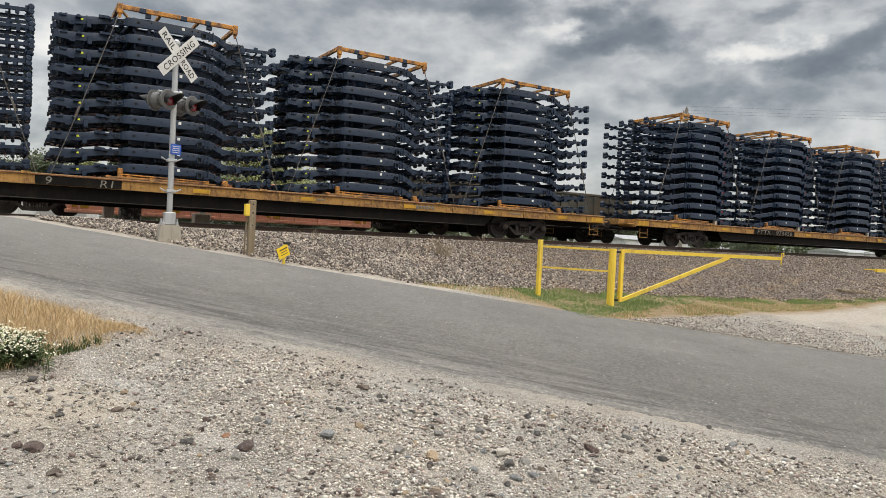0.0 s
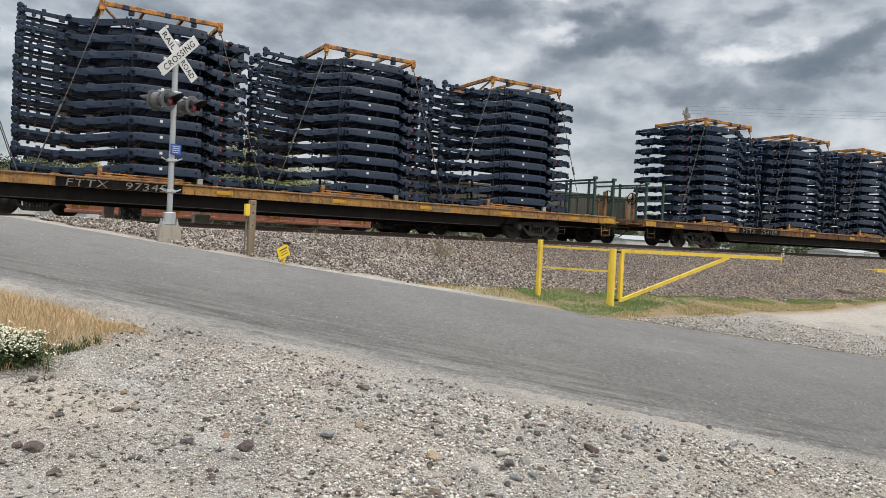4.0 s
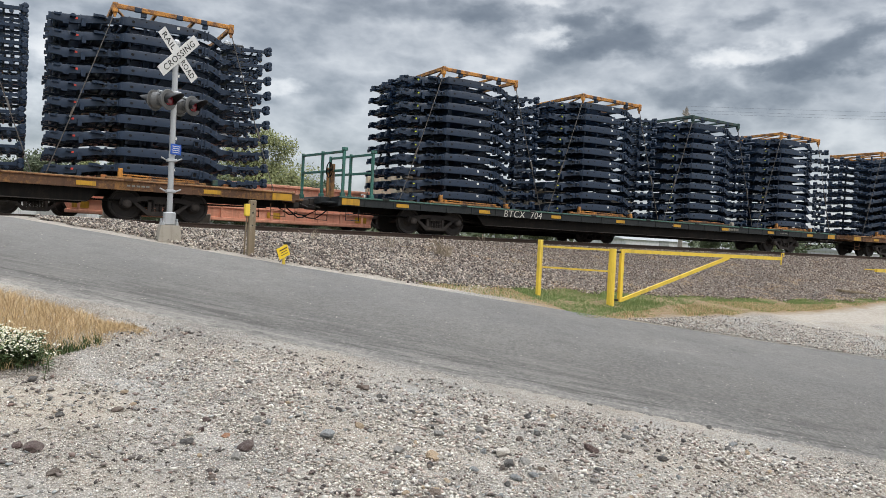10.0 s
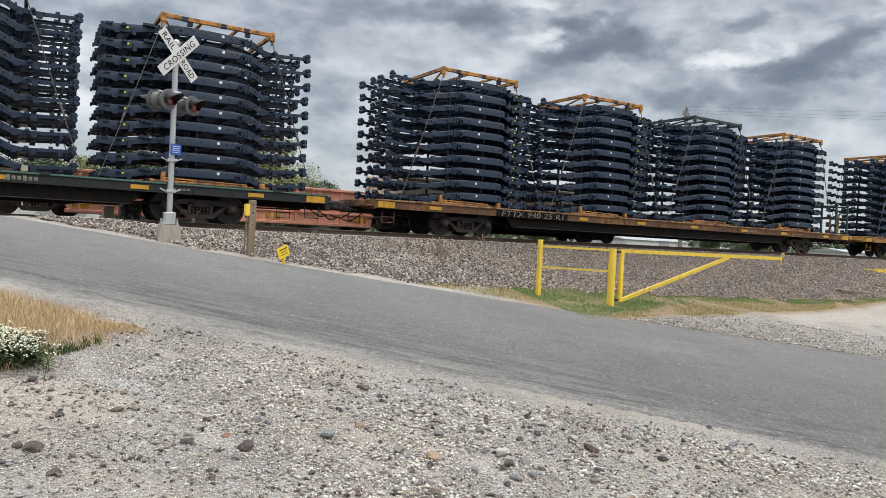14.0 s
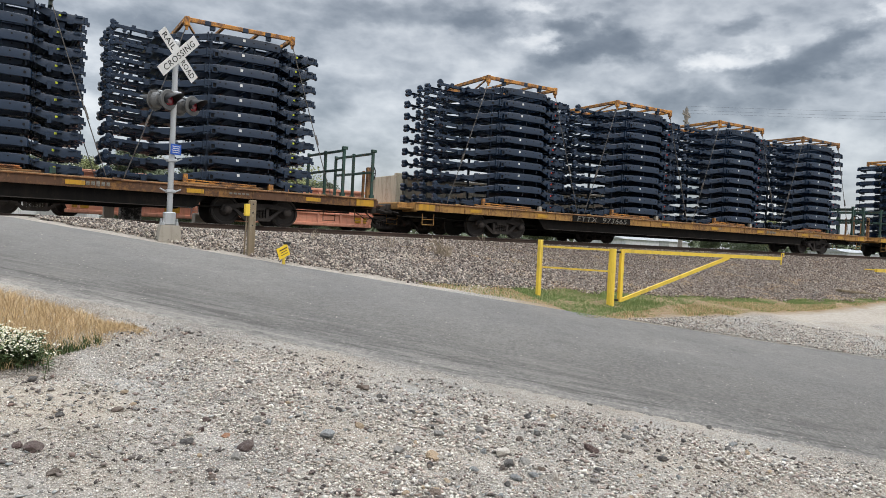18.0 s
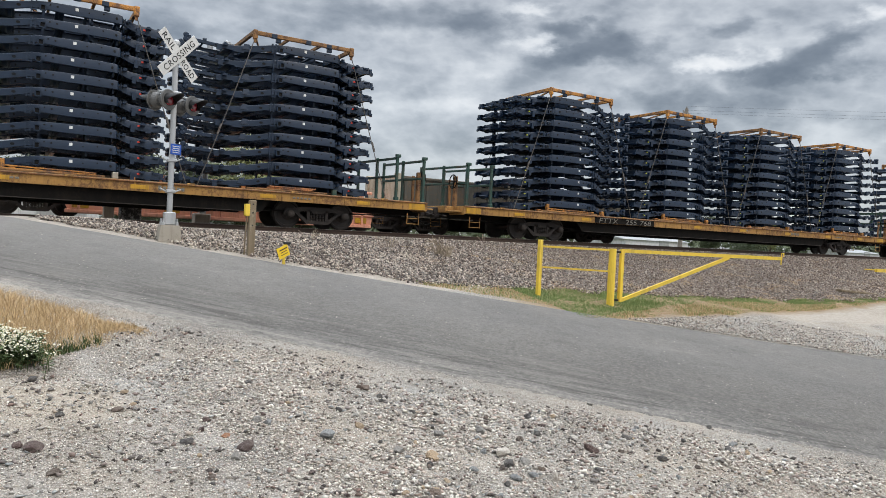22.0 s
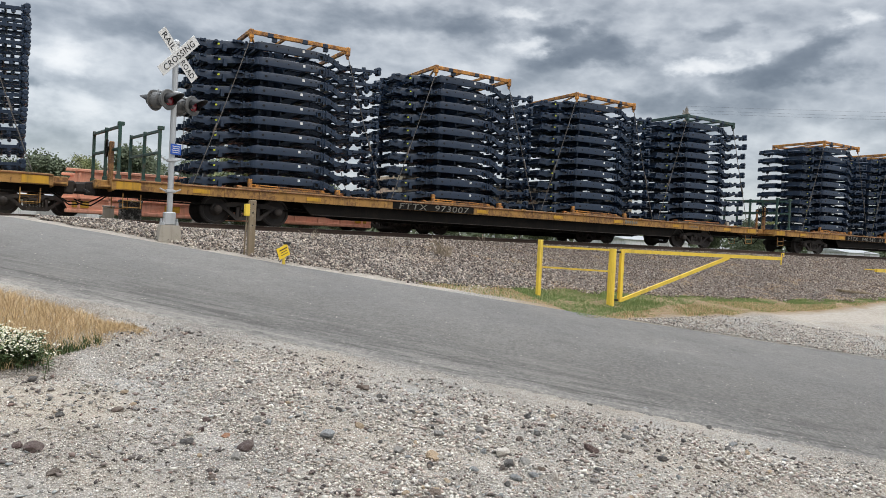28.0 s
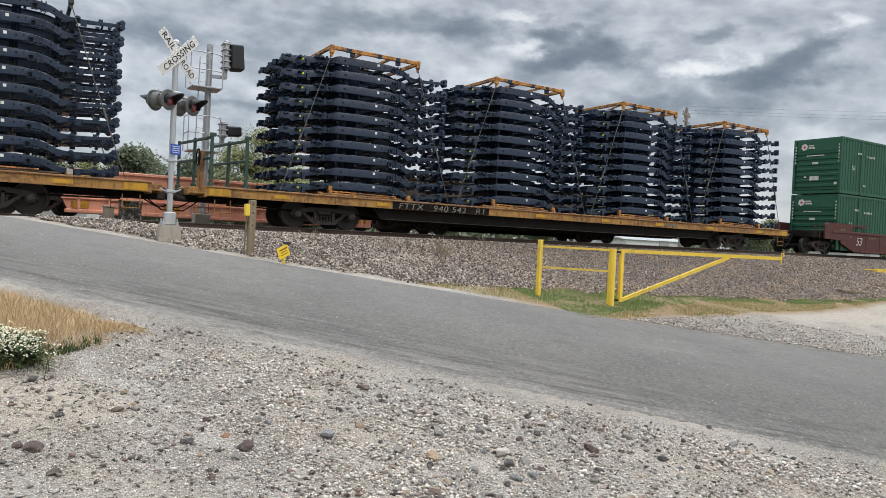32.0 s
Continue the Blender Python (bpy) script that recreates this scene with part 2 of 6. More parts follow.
def mat_clouds():
    """Broken overcast: grey undersides, bright thin places; part of the sky's light comes through."""
    m = Mat("cloud_layer")
    co = m.coords()
    x, y, z = (m.axis(co, k) for k in range(3))
    reach = m.math("SQRT", m.math("ADD", m.math("MULTIPLY", x, x), m.math("MULTIPLY", y, y)))
    bearing, slope = m.math("ARCTAN2", x, y), m.math("DIVIDE", z, reach)
    flat = m.t.nodes.new("ShaderNodeCombineXYZ")
    m.link(bearing, flat.inputs[0])
    m.link(slope, flat.inputs[1])
    flat = flat.outputs[0]
    # the same grain seen at the same size over the sky, flattened towards the horizon
    wide = m.noise(m.scaled(flat, (3.5, 9.0, 1.0), move=(2.3, 0.4, 0)), 1.0, 3, 0.5)
    heap = m.noise(m.scaled(flat, (10.0, 17.0, 1.0), move=(5.6, 1.7, 1.0)), 1.0, 6, 0.52)
    puff = m.noise(m.scaled(flat, (13.0, 22.0, 1.0), move=(1.1, 7.7, 1.0)), 1.0, 4, 0.5)
    curl = m.math("MULTIPLY", m.math("ABSOLUTE", m.math("SUBTRACT", puff, 0.5)), 2.0)
    shift = m.node("ShaderNodeTexNoise", Scale=1.0, Detail=5.0, Roughness=0.55)
    m.link(m.scaled(flat, (15.0, 24.0, 1.0)), shift.inputs["Vector"])
    warp = m.t.nodes.new("ShaderNodeVectorMath")
    warp.operation = "MULTIPLY_ADD"
    m.link(shift.outputs["Color"], warp.inputs[0])
    warp.inputs[1].default_value = (0.14, 0.07, 0.0)
    at = m.t.nodes.new("ShaderNodeVectorMath")
    m.link(flat, at.inputs[0])
    at.inputs[1].default_value = (-0.07, -0.035, 0.0)
    m.link(at.outputs[0], warp.inputs[2])
    dens = m.math("ADD", m.math("ADD", m.math("ADD", m.math("MULTIPLY", wide, 0.16), 0.235), m.math("MULTIPLY", heap, 0.3)), m.math("MULTIPLY", curl, 0.13))
    for b, e, w, h, k in HEAPS:
        d = m.t.nodes.new("ShaderNodeVectorMath")
        d.operation = "LENGTH"
        m.link(m.scaled(warp.outputs[0], (1 / w, 1 / h, 0.0), move=(-b / w, -e / h, 0.0)), d.inputs[0])
        fall = m.ramp(d.outputs["Value"], [(0.0, 1.0), (1.0, 0.0)], True)
        dens = m.math("ADD", dens, m.math("MULTIPLY", fall, 0.18 * k))
    col = m.ramp(dens, [(0.26, (1.36, 1.36, 1.34)), (0.36, (1.14, 1.16, 1.17)), (0.42, (0.92, 0.955, 0.985)), (0.475, (0.69, 0.728, 0.77)), (0.53, (0.47, 0.507, 0.55)), (0.60, (0.3, 0.332, 0.37)), (0.70, (0.2, 0.226, 0.258))])
    em = m.node("ShaderNodeEmission")
    m.link(col, em.inputs["Color"])
    # thinner, brighter overhead than towards the horizon, as under any overcast
    high = m.ramp(m.math("DIVIDE", slope, 2.0), [(0.2, 0.165), (0.75, 1.0)])
    m.link(m.math("MULTIPLY", high, 5.5), em.inputs["Strength"])
    tr = m.node("ShaderNodeBsdfTransparent")
    sh = m.t.nodes.new("ShaderNodeMixShader")
    sh.inputs[0].default_value = 0.7
    m.link(tr.outputs[0], sh.inputs[1])
    m.link(em.outputs[0], sh.inputs[2])
    m.link(sh.outputs[0], m.out.inputs["Surface"])
    return m.m


GROUND, ASPHALT, CLOUDS = mat_ground(), mat_asphalt(), mat_clouds()
ROCKS = {"maroon": mat_rock("maroon_rock", [(0.0, (0.085, 0.058, 0.052)), (1.0, (0.135, 0.088, 0.077))]), "orange": mat_rock("orange_rock", [(0.0, (0.36, 0.16, 0.09)), (1.0, (0.42, 0.23, 0.13))]),
         "brown": mat_rock("brown_rock", [(0.0, (0.11, 0.085, 0.07)), (1.0, (0.2, 0.15, 0.12))]), "dark": mat_rock("dark_grey_rock", [(0.0, (0.06, 0.056, 0.054)), (1.0, (0.13, 0.122, 0.115))]),
         "grey": mat_rock("grey_rock", [(0.0, (0.22, 0.21, 0.19)), (1.0, (0.34, 0.32, 0.29))]), "bluegrey": mat_rock("blue_grey_rock", [(0.0, (0.22, 0.228, 0.228)), (1.0, (0.31, 0.318, 0.315))]),
         "tan": mat_rock("tan_rock", [(0.0, (0.4, 0.29, 0.18)), (1.0, (0.5, 0.39, 0.27))]), "pale": mat_rock("pale_rock", [(0.0, (0.55, 0.5, 0.44)), (1.0, (0.68, 0.64, 0.58))])}
CHASSIS = painted("black_chassis_wax", (0.005, 0.0185, 0.045), (0.0105, 0.0295, 0.062), 0.35, 0.4, 4.0, (0.016, 0.018, 0.022), 0.0, False)
CHASSIS.node_tree.nodes["Principled BSDF"].inputs["Specular IOR Level"].default_value = 0.5
RACK_YELLOW = painted("rack_yellow_paint", (0.58, 0.25, 0.04), (0.15, 0.07, 0.035), 0.7, 0.6, 3.0)
RACK_BROWN = painted("rack_rusty_paint", (0.3, 0.15, 0.05), (0.1, 0.05, 0.03), 0.6, 0.7, 3.0)
RACK_GREEN = painted("rack_dark_green_paint", (0.02, 0.055, 0.048), (0.09, 0.05, 0.03), 0.4, 0.6, 3.0)
GATE_TEAL = painted("end_gate_teal_paint", (0.035, 0.15, 0.12), (0.1, 0.08, 0.05), 0.35, 0.6, 4.0)
GATE_GREEN = painted("end_gate_green_paint", (0.018, 0.062, 0.048), (0.1, 0.06, 0.035), 0.4, 0.6, 4.0)
DECK_YELLOW = painted("flatcar_weathered_yellow", (0.42, 0.225, 0.062), (0.17, 0.085, 0.04), 0.55, 0.75, 0.9, (0.06, 0.035, 0.02))
DECK_BROWN = painted("flatcar_rusty_yellow", (0.27, 0.13, 0.035), (0.11, 0.055, 0.03), 0.95, 0.8, 0.9, (0.05, 0.03, 0.02))
DECK_GREEN = painted("flatcar_black_green", (0.007, 0.011, 0.013), (0.02, 0.022, 0.022), 0.4, 0.6, 1.2, (0.02, 0.02, 0.018))
MARK_YELLOW = painted("reflective_yellow", (0.58, 0.31, 0.02), (0.36, 0.2, 0.04), 0.35, 0.45, 5.0)
MARK_WHITE = painted("reflective_white", (0.78, 0.78, 0.75), (0.5, 0.48, 0.44), 0.15, 0.45, 5.0)
UNDERFRAME = painted("black_underframe_grime", (0.007, 0.0065, 0.006), (0.018, 0.014, 0.011), 0.5, 0.85, 2.0, (0.02, 0.016, 0.012))
UNDERFRAME.node_tree.nodes["Principled BSDF"].inputs["Specular IOR Level"].default_value = 0.15
TRUCK_IRON = painted("truck_brown_iron", (0.027, 0.022, 0.02), (0.06, 0.047, 0.039), 0.5, 0.8, 4.0)
WHEEL_STEEL = painted("wheel_brown_steel", (0.035, 0.029, 0.026), (0.07, 0.055, 0.045), 0.4, 0.7, 6.0, streak=False)
TREAD = painted("polished_tread", (0.42, 0.4, 0.38), (0.2, 0.17, 0.14), 0.3, 0.3, 6.0, metal=0.9, streak=False)
PLANK = painted("oiled_deck_timber", (0.075, 0.05, 0.032), (0.13, 0.085, 0.05), 0.5, 0.85, 2.0)
DUNNAGE = painted("orange_dunnage_frame", (0.56, 0.22, 0.075), (0.12, 0.055, 0.03), 0.7, 0.7, 3.0)
CHAIN = painted("dull_chain_steel", (0.16, 0.15, 0.14), (0.09, 0.06, 0.04), 0.5, 0.5, 8.0, metal=0.6, streak=False)
LETTER = painted("faded_white_lettering", (0.62, 0.6, 0.55), (0.35, 0.3, 0.22), 0.35, 0.7, 6.0)
FADED = painted("faded_reporting_marks", (0.24, 0.23, 0.2), (0.1, 0.085, 0.06), 0.6, 0.75, 9.0)
YELLOW_PAINT = painted("gate_yellow_paint", (0.86, 0.6, 0.06), (0.62, 0.42, 0.06), 0.3, 0.5, 3.0, (0.35, 0.26, 0.08))
GALV = painted("galvanised_steel", (0.5, 0.51, 0.52), (0.38, 0.38, 0.38), 0.35, 0.42, 4.0, (0.3, 0.29, 0.27), metal=0.55)
CONCRETE = painted("weathered_concrete", (0.4, 0.36, 0.3), (0.28, 0.25, 0.2), 0.4, 0.9, 4.0, (0.2, 0.17, 0.13))
SALMON = painted("faded_orange_wagon_paint", (0.85, 0.4, 0.27), (0.68, 0.28, 0.17), 0.4, 0.75, 1.5, (0.42, 0.19, 0.12))
RUSTY_RAIL = painted("rail_rust", (0.085, 0.055, 0.042), (0.14, 0.085, 0.06), 0.4, 0.8, 6.0, streak=False)
RAIL_TOP = painted("rail_running_surface", (0.5, 0.49, 0.48), (0.3, 0.28, 0.26), 0.2, 0.3, 6.0, metal=0.9, streak=False)
BALLAST = stone_mix("track_ballast", [(0.0, (0.045, 0.038, 0.035)), (0.22, (0.13, 0.105, 0.092)), (0.45, (0.3, 0.232, 0.185)), (0.62, (0.4, 0.375, 0.34)), (0.8, (0.56, 0.46, 0.37)), (1.0, (0.85, 0.77, 0.66))], rust=True)


# ---------------------------------------------------------------- building blocks
class Geo:
    """Collects vertices and faces of one part."""

    def __init__(self):
        self.v, self.f = [], []

    def add(self, verts, faces):
        n = len(self.v)
        self.v += [tuple(p) for p in verts]
        self.f += [tuple(i + n for i in f) for f in faces]
        return self

    def box(self, c, s, turn=None, taper=1.0):
        hx, hy, hz = s[0] / 2, s[1] / 2, s[2] / 2
        pts = [Vector((x * hx * (taper if z > 0 else 1), y * hy * (taper if z > 0 else 1), z * hz)) for z in (-1, 1) for x, y in ((-1, -1), (1, -1), (1, 1), (-1, 1))]
        if turn is not None:
            pts = [turn @ p for p in pts]
        c = Vector(c)
        return self.add([p + c for p in pts], [(3, 2, 1, 0), (4, 5, 6, 7), (0, 1, 5, 4), (1, 2, 6, 5), (2, 3, 7, 6), (3, 0, 4, 7)])

    def soft_box(self, c, s, b=0.01, turn=None):
        """A box with chamfered edges."""
        h = [x / 2 for x in s]
        b = min(b, *(x * 0.45 for x in h))
        pts, index = [], {}
        for sx in (-1, 1):
            for sy in (-1, 1):
                for sz in (-1, 1):
                    for k in range(3):
                        p = [sx * h[0], sy * h[1], sz * h[2]]
                        for j, sg in enumerate((sx, sy, sz)):
                            if j != k:
                                p[j] -= sg * b
                        index[sx, sy, sz, k] = len(pts)
                        pts.append(Vector(p))
        faces = []
        for k in range(3):
            a1, a2 = (k + 1) % 3, (k + 2) % 3
            for sg in (-1, 1):
                loop = []
                for s1, s2 in ((-1, -1), (1, -1), (1, 1), (-1, 1)):
                    key = [0, 0, 0]
                    key[k], key[a1], key[a2] = sg, s1, s2
                    loop.append(index[(*key, k)])
                faces.append(tuple(loop if sg > 0 else loop[::-1]))
        for k in range(3):
            a1, a2 = (k + 1) % 3, (k + 2) % 3
            for s1 in (-1, 1):
                for s2 in (-1, 1):
                    q = []
                    for sg, kk in ((-1, a1), (1, a1), (1, a2), (-1, a2)):
                        key = [0, 0, 0]
                        key[k], key[a1], key[a2] = sg, s1, s2
                        q.append(index[(*key, kk)])
                    faces.append(tuple(q if s1 * s2 > 0 else q[::-1]))
        for sx in (-1, 1):
            for sy in (-1, 1):
                for sz in (-1, 1):
                    t = [index[sx, sy, sz, k] for k in range(3)]
                    faces.append(tuple(t if sx * sy * sz > 0 else t[::-1]))
        if turn is not None:
            pts = [turn @ p for p in pts]
        c = Vector(c)
        return self.add([p + c for p in pts], faces)

    def beam(self, a, b, w, h, up=(0, 0, 1), bevel=0.0):
        """A bar of w x h from a to b."""
        a, b = Vector(a), Vector(b)
        x = (b - a).normalized()
        y = Vector(up).cross(x)
        if y.length < 1e-4:
            y = Vector((0, 1, 0)).cross(x)
        y.normalize()
        z = x.cross(y)
        m = Matrix((x, y, z)).transposed()
        if bevel:
            return self.soft_box((a + b) / 2, ((b - a).length, w, h), bevel, m)
        return self.box((a + b) / 2, ((b - a).length, w, h), m)

    def tube(self, pts, r, n=8, closed=False):
        """A round bar along points; r may be a list."""
        pts = [Vector(p) for p in pts]
        rs = r if isinstance(r, (list, tuple)) else [r] * len(pts)
        rings = []
        side = None
        for i, p in enumerate(pts):
            if closed:
                d = pts[(i + 1) % len(pts)] - pts[i - 1]
            else:
                d = pts[min(i + 1, len(pts) - 1)] - pts[max(i - 1, 0)]
            d.normalize()
            if side is None:
                side = d.orthogonal().normalized()
            side = (side - d * side.dot(d)).normalized()
            o = d.cross(side)
            rings.append([p + (side * math.cos(a) + o * math.sin(a)) * rs[i] for a in (2 * math.pi * k / n for k in range(n))])
        v = [q for ring in rings for q in ring]
        f = []
        m = len(rings)
        for i in range(m if closed else m - 1):
            j = (i + 1) % m
            f += [(i * n + k, i * n + (k + 1) % n, j * n + (k + 1) % n, j * n + k) for k in range(n)]
        if not closed:
            f += [tuple(range(n))[::-1], tuple(range((m - 1) * n, m * n))]
        return self.add(v, f)

    def lathe(self, axis_at, axis, profile, n=20):
        """A turned shape: profile of (along, radius)."""
        o, a = Vector(axis_at), Vector(axis).normalized()
        s = a.orthogonal().normalized()
        t = a.cross(s)
        v = [o + a * h + (s * math.cos(2 * math.pi * k / n) + t * math.sin(2 * math.pi * k / n)) * r for h, r in profile for k in range(n)]
        f = [(i * n + k, i * n + (k + 1) % n, (i + 1) * n + (k + 1) % n, (i + 1) * n + k) for i in range(len(profile) - 1) for k in range(n)]
        f += [tuple(range(n))[::-1], tuple(range((len(profile) - 1) * n, len(profile) * n))]
        return self.add(v, f)

    def prism(self, outline, a, b, to=lambda u, v, w: (u, w, v)):
        """An outline (u, v) carried from w = a to w = b."""
        n = len(outline)
        v = [to(u, w, a) for u, w in outline] + [to(u, w, b) for u, w in outline]
        f = [tuple(range(n))[::-1], tuple(range(n, 2 * n))] + [(i, (i + 1) % n, n + (i + 1) % n, n + i) for i in range(n)]
        return self.add(v, f)

    def mesh(self, name, smooth=False):
        me = bpy.data.meshes.new(name)
        me.from_pydata([tuple(p) for p in self.v], [], self.f)
        me.validate()
        b = bmesh.new()
        b.from_mesh(me)
        bmesh.ops.recalc_face_normals(b, faces=b.faces)
        b.to_mesh(me)
        b.free()
        if smooth:
            for poly in me.polygons:
                poly.use_smooth = True
        return me


def part(name, geo, material, parent=None, label="", smooth=False, at=None):
    """One mesh object, of a Geo or of a mesh that is shared, under its thing."""
    me = geo if isinstance(geo, bpy.types.Mesh) else geo.mesh(name, smooth)
    if not me.materials:
        me.materials.append(material)
    ob = new(name, me)
    ob.parent = parent
    if at is not None:
        ob.matrix_basis = at
    if label:
        ob["label"] = label
    return ob


def thing(name, label, category, group="", at=None, kind=""):
    ob = new(name)
    if at is not None:
        ob.matrix_basis = at
    return tagged(ob, label, category, group, kind)


def smooth_by_angle(me, angle=40):
    for poly in me.polygons:
        poly.use_smooth = True
    me.set_sharp_from_angle(angle=radians(angle))
    return me


# ---------------------------------------------------------------- the lie of the land
TRACK_Y, RAIL_Z = 21.95, 1.63          # middle of the near track, top of its rails
TRACK2_Y = 27.4


def slope_plane(x, y):
    xx = 20 * math.tanh(x / 20) if x < 0 else (x if x < 18 else 18 + 8 * math.tanh((x - 18) / 8))
    yy = y if y > 4 else 4 + 3 * math.tanh((y - 4) / 3)
    return -0.849 - 0.0382 * xx + 0.1447 * yy


def land(x, y):
    """Height of the ground: it rises to the track's bank, and is level beyond."""
    z = slope_plane(x, min(y, 20.2))
    bank = 1.42 - (20.2 - y) * 0.152 if y < 20.2 else 1.42
    z = max(z, bank) if y > 11 else z
    top = 1.42
    if x < 3.5:
        k = max(0.0, min(1.0, (3.5 - x) / 1.6))
        top = 1.42 + 0.13 * k
    z = min(z, top)
    if y > 30:
        z = 1.42 - 0.9 * (1 - math.exp(-(y - 30) / 25))
    if y < -12:
        z = max(z, -3.0)
    return z


# far and near edges of the road as gentle curves: y by x
def road_far(x):
    return 16.55 - 0.755 * x + 0.0075 * x * x if x > 0 else 16.55 - 0.78 * x


def road_near(x):
    return 10.62 - 0.865 * x + 0.0055 * x * x if x > 0 else 10.62 - 0.86 * x


def rough(x, y):
    """Small unevenness of the ground; the road lies in a shallow bed."""
    off = max(road_near(x) - y, y - road_far(x)) * 0.78
    if off < -0.35:
        return -0.05
    k = max(0.0, min(1.0, off / 0.8))
    return -0.05 * max(0.0, min(1.0, -off / 0.35)) + k * 0.05 * (noise.noise((x * 0.9, y * 0.9, 0)) + 0.5 * noise.noise((x * 2.6, y * 2.6, 3)))


def axis_steps(lo, hi, fine, far):
    a = list(np.arange(lo, hi + 1e-6, fine))
    step, x = fine, hi
    right, left = [], []
    while x < far:
        step *= 1.35
        x += step
        right.append(x)
    step, x = fine, lo
    while x > -far:
        step *= 1.35
        x -= step
        left.append(x)
    return left[::-1] + a + right


def build_ground():
    xs, ys = axis_steps(-6, 34, 0.25, 4200), axis_steps(-1, 24, 0.2, 4200)
    v, f = [], []
    for y in ys:
        for x in xs:
            z = land(x, y)
            if -8 < x < 40 and 0 < y < 20:
                z += rough(x, y)
            v.append((x, y, z))
    nx = len(xs)
    for j in range(len(ys) - 1):
        for i in range(nx - 1):
            f.append((j * nx + i, j * nx + i + 1, (j + 1) * nx + i + 1, (j + 1) * nx + i))
    me = bpy.data.meshes.new("ground")
    me.from_pydata(v, [], f)
    for poly in me.polygons:
        poly.use_smooth = True
    me.materials.append(GROUND)
    return tagged(new("ground", me), "pale crushed limestone ground with finer grey patches", "ground", kind="structure")


def build_road():
    v, f = [], []
    n = 16
    us = list(np.arange(-14, 30, 0.2))
    for x in us:
        # sections run square to the road
        for k in range(n + 1):
            s = k / n
            # a point of the far edge paired with a point of the near edge that lies nearer to the camera and to the side
            fx, nx_ = x + 1.8, x - 1.8
            ss = -0.045 + 1.09 * s
            px, py = nx_ * (1 - ss) + fx * ss, road_near(nx_) * (1 - ss) + road_far(fx) * ss
            if k in (0, n):
                w = 0.08 * noise.noise((px * 1.3, py * 1.3, 5)) + 0.05 * noise.noise((px * 5, py * 5, 9))
                px, py = px + w * 0.6, py + w * 0.8
            z = land(px, py) + 0.006 + 0.03 * math.sin(math.pi * s) - (0.05 if k in (0, n) else 0.0)
            v.append((px, py, z))
    for i in range(len(us) - 1):
        for k in range(n):
            a = i * (n + 1) + k
            f.append((a, a + n + 1, a + n + 2, a + 1))
    me = bpy.data.meshes.new("road")
    me.from_pydata(v, [], f)
    uv = me.uv_layers.new(name="across_and_along")
    for loop in me.loops:
        i = loop.vertex_index
        uv.data[loop.index].uv = ((i % (n + 1)) / n, us[i // (n + 1)] * 1.3)
    for poly in me.polygons:
        poly.use_smooth = True
    me.materials.append(ASPHALT)
    return tagged(new("road", me), "worn grey asphalt road climbing to the crossing", "road", kind="structure")


def build_sky():
    n, m = 64, 24
    v, f = [], []
    for j in range(m + 1):
        a = (j / m) ** 0.8 * math.pi / 2 * 1.0
        r, z = 4600 * math.sin(a), 900 * math.cos(a) - 40
        v += [(r * math.cos(2 * math.pi * k / n), r * math.sin(2 * math.pi * k / n), z) for k in range(n)]
    for j in range(m):
        f += [(j * n + k, (j + 1) * n + k, (j + 1) * n + (k + 1) % n, j * n + (k + 1) % n) for k in range(n)]
    me = bpy.data.meshes.new("sky_clouds")
    me.from_pydata(v, [], f)
    for poly in me.polygons:
        poly.use_smooth = True
    me.materials.append(CLOUDS)
    return tagged(new("sky_clouds", me), "broken grey overcast drifting over the land", "sky", kind="structure")


build_ground()
build_road()
clouds = build_sky()


def lettering(text, height, material, parent, at, name="lettering", lean=0.0, gap=1.0, width=0.0):
    """Flat letters in the built-in font, as a mesh; at: pose of its lower left corner, letters in its xz plane facing -y."""
    cu = bpy.data.curves.new(name, "FONT")
    cu.body, cu.size, cu.extrude, cu.shear, cu.space_character = text, height * 1.38, 0.002, lean, gap
    tmp = bpy.data.objects.new(name, cu)
    me = bpy.data.meshes.new_from_object(tmp)
    bpy.data.objects.remove(tmp)
    bpy.data.curves.remove(cu)
    me.transform(Matrix.Rotation(radians(90), 4, "X"))
    if width:
        me.transform(Matrix.Diagonal((width / max(p.co.x for p in me.vertices), 1, 1, 1)))
    me.materials.clear()
    me.materials.append(material)
    # each character becomes a piece of its own
    b = bmesh.new()
    b.from_mesh(me)
    left = set(b.verts)
    while left:
        stack, seen = [left.pop()], set()
        while stack:
            v = stack.pop()
            seen.add(v)
            for e in v.link_edges:
                o = e.other_vert(v)
                if o in left:
                    left.discard(o)
                    stack.append(o)
        order = {v: i for i, v in enumerate(sorted(seen, key=lambda v: v.index))}
        piece = bpy.data.meshes.new("letter")
        piece.from_pydata([tuple(v.co) for v in order], [], [tuple(order[v] for v in f.verts) for f in b.faces if f.verts[0] in order])
        part("letter", piece, material, parent, at=at)
    b.free()


# ---------------------------------------------------------------- the train
def disp(t):
    """How far the train has gone at t seconds; it slows a little."""
    u = (t - 16) / 16
    return 6.8115 * t - 3.194 * (u * u - 1) + 0.1965 * (u ** 3 - u) + 0.501 * (u ** 4 - 1)


TIMES = [0.0] + [k * 2.0 for k in range(1, 16)] + [32.0]
RIDERS = []       # (thing, x at the start, z, turn about z)
ROLLERS = []      # (wheelset, seat on its bogie)


def rides(ob, x, z=RAIL_Z, turn=0):
    RIDERS.append((ob, x, z, turn))
    ob.matrix_basis = pose(x, TRACK_Y, z, 0, 0, turn)
    return ob


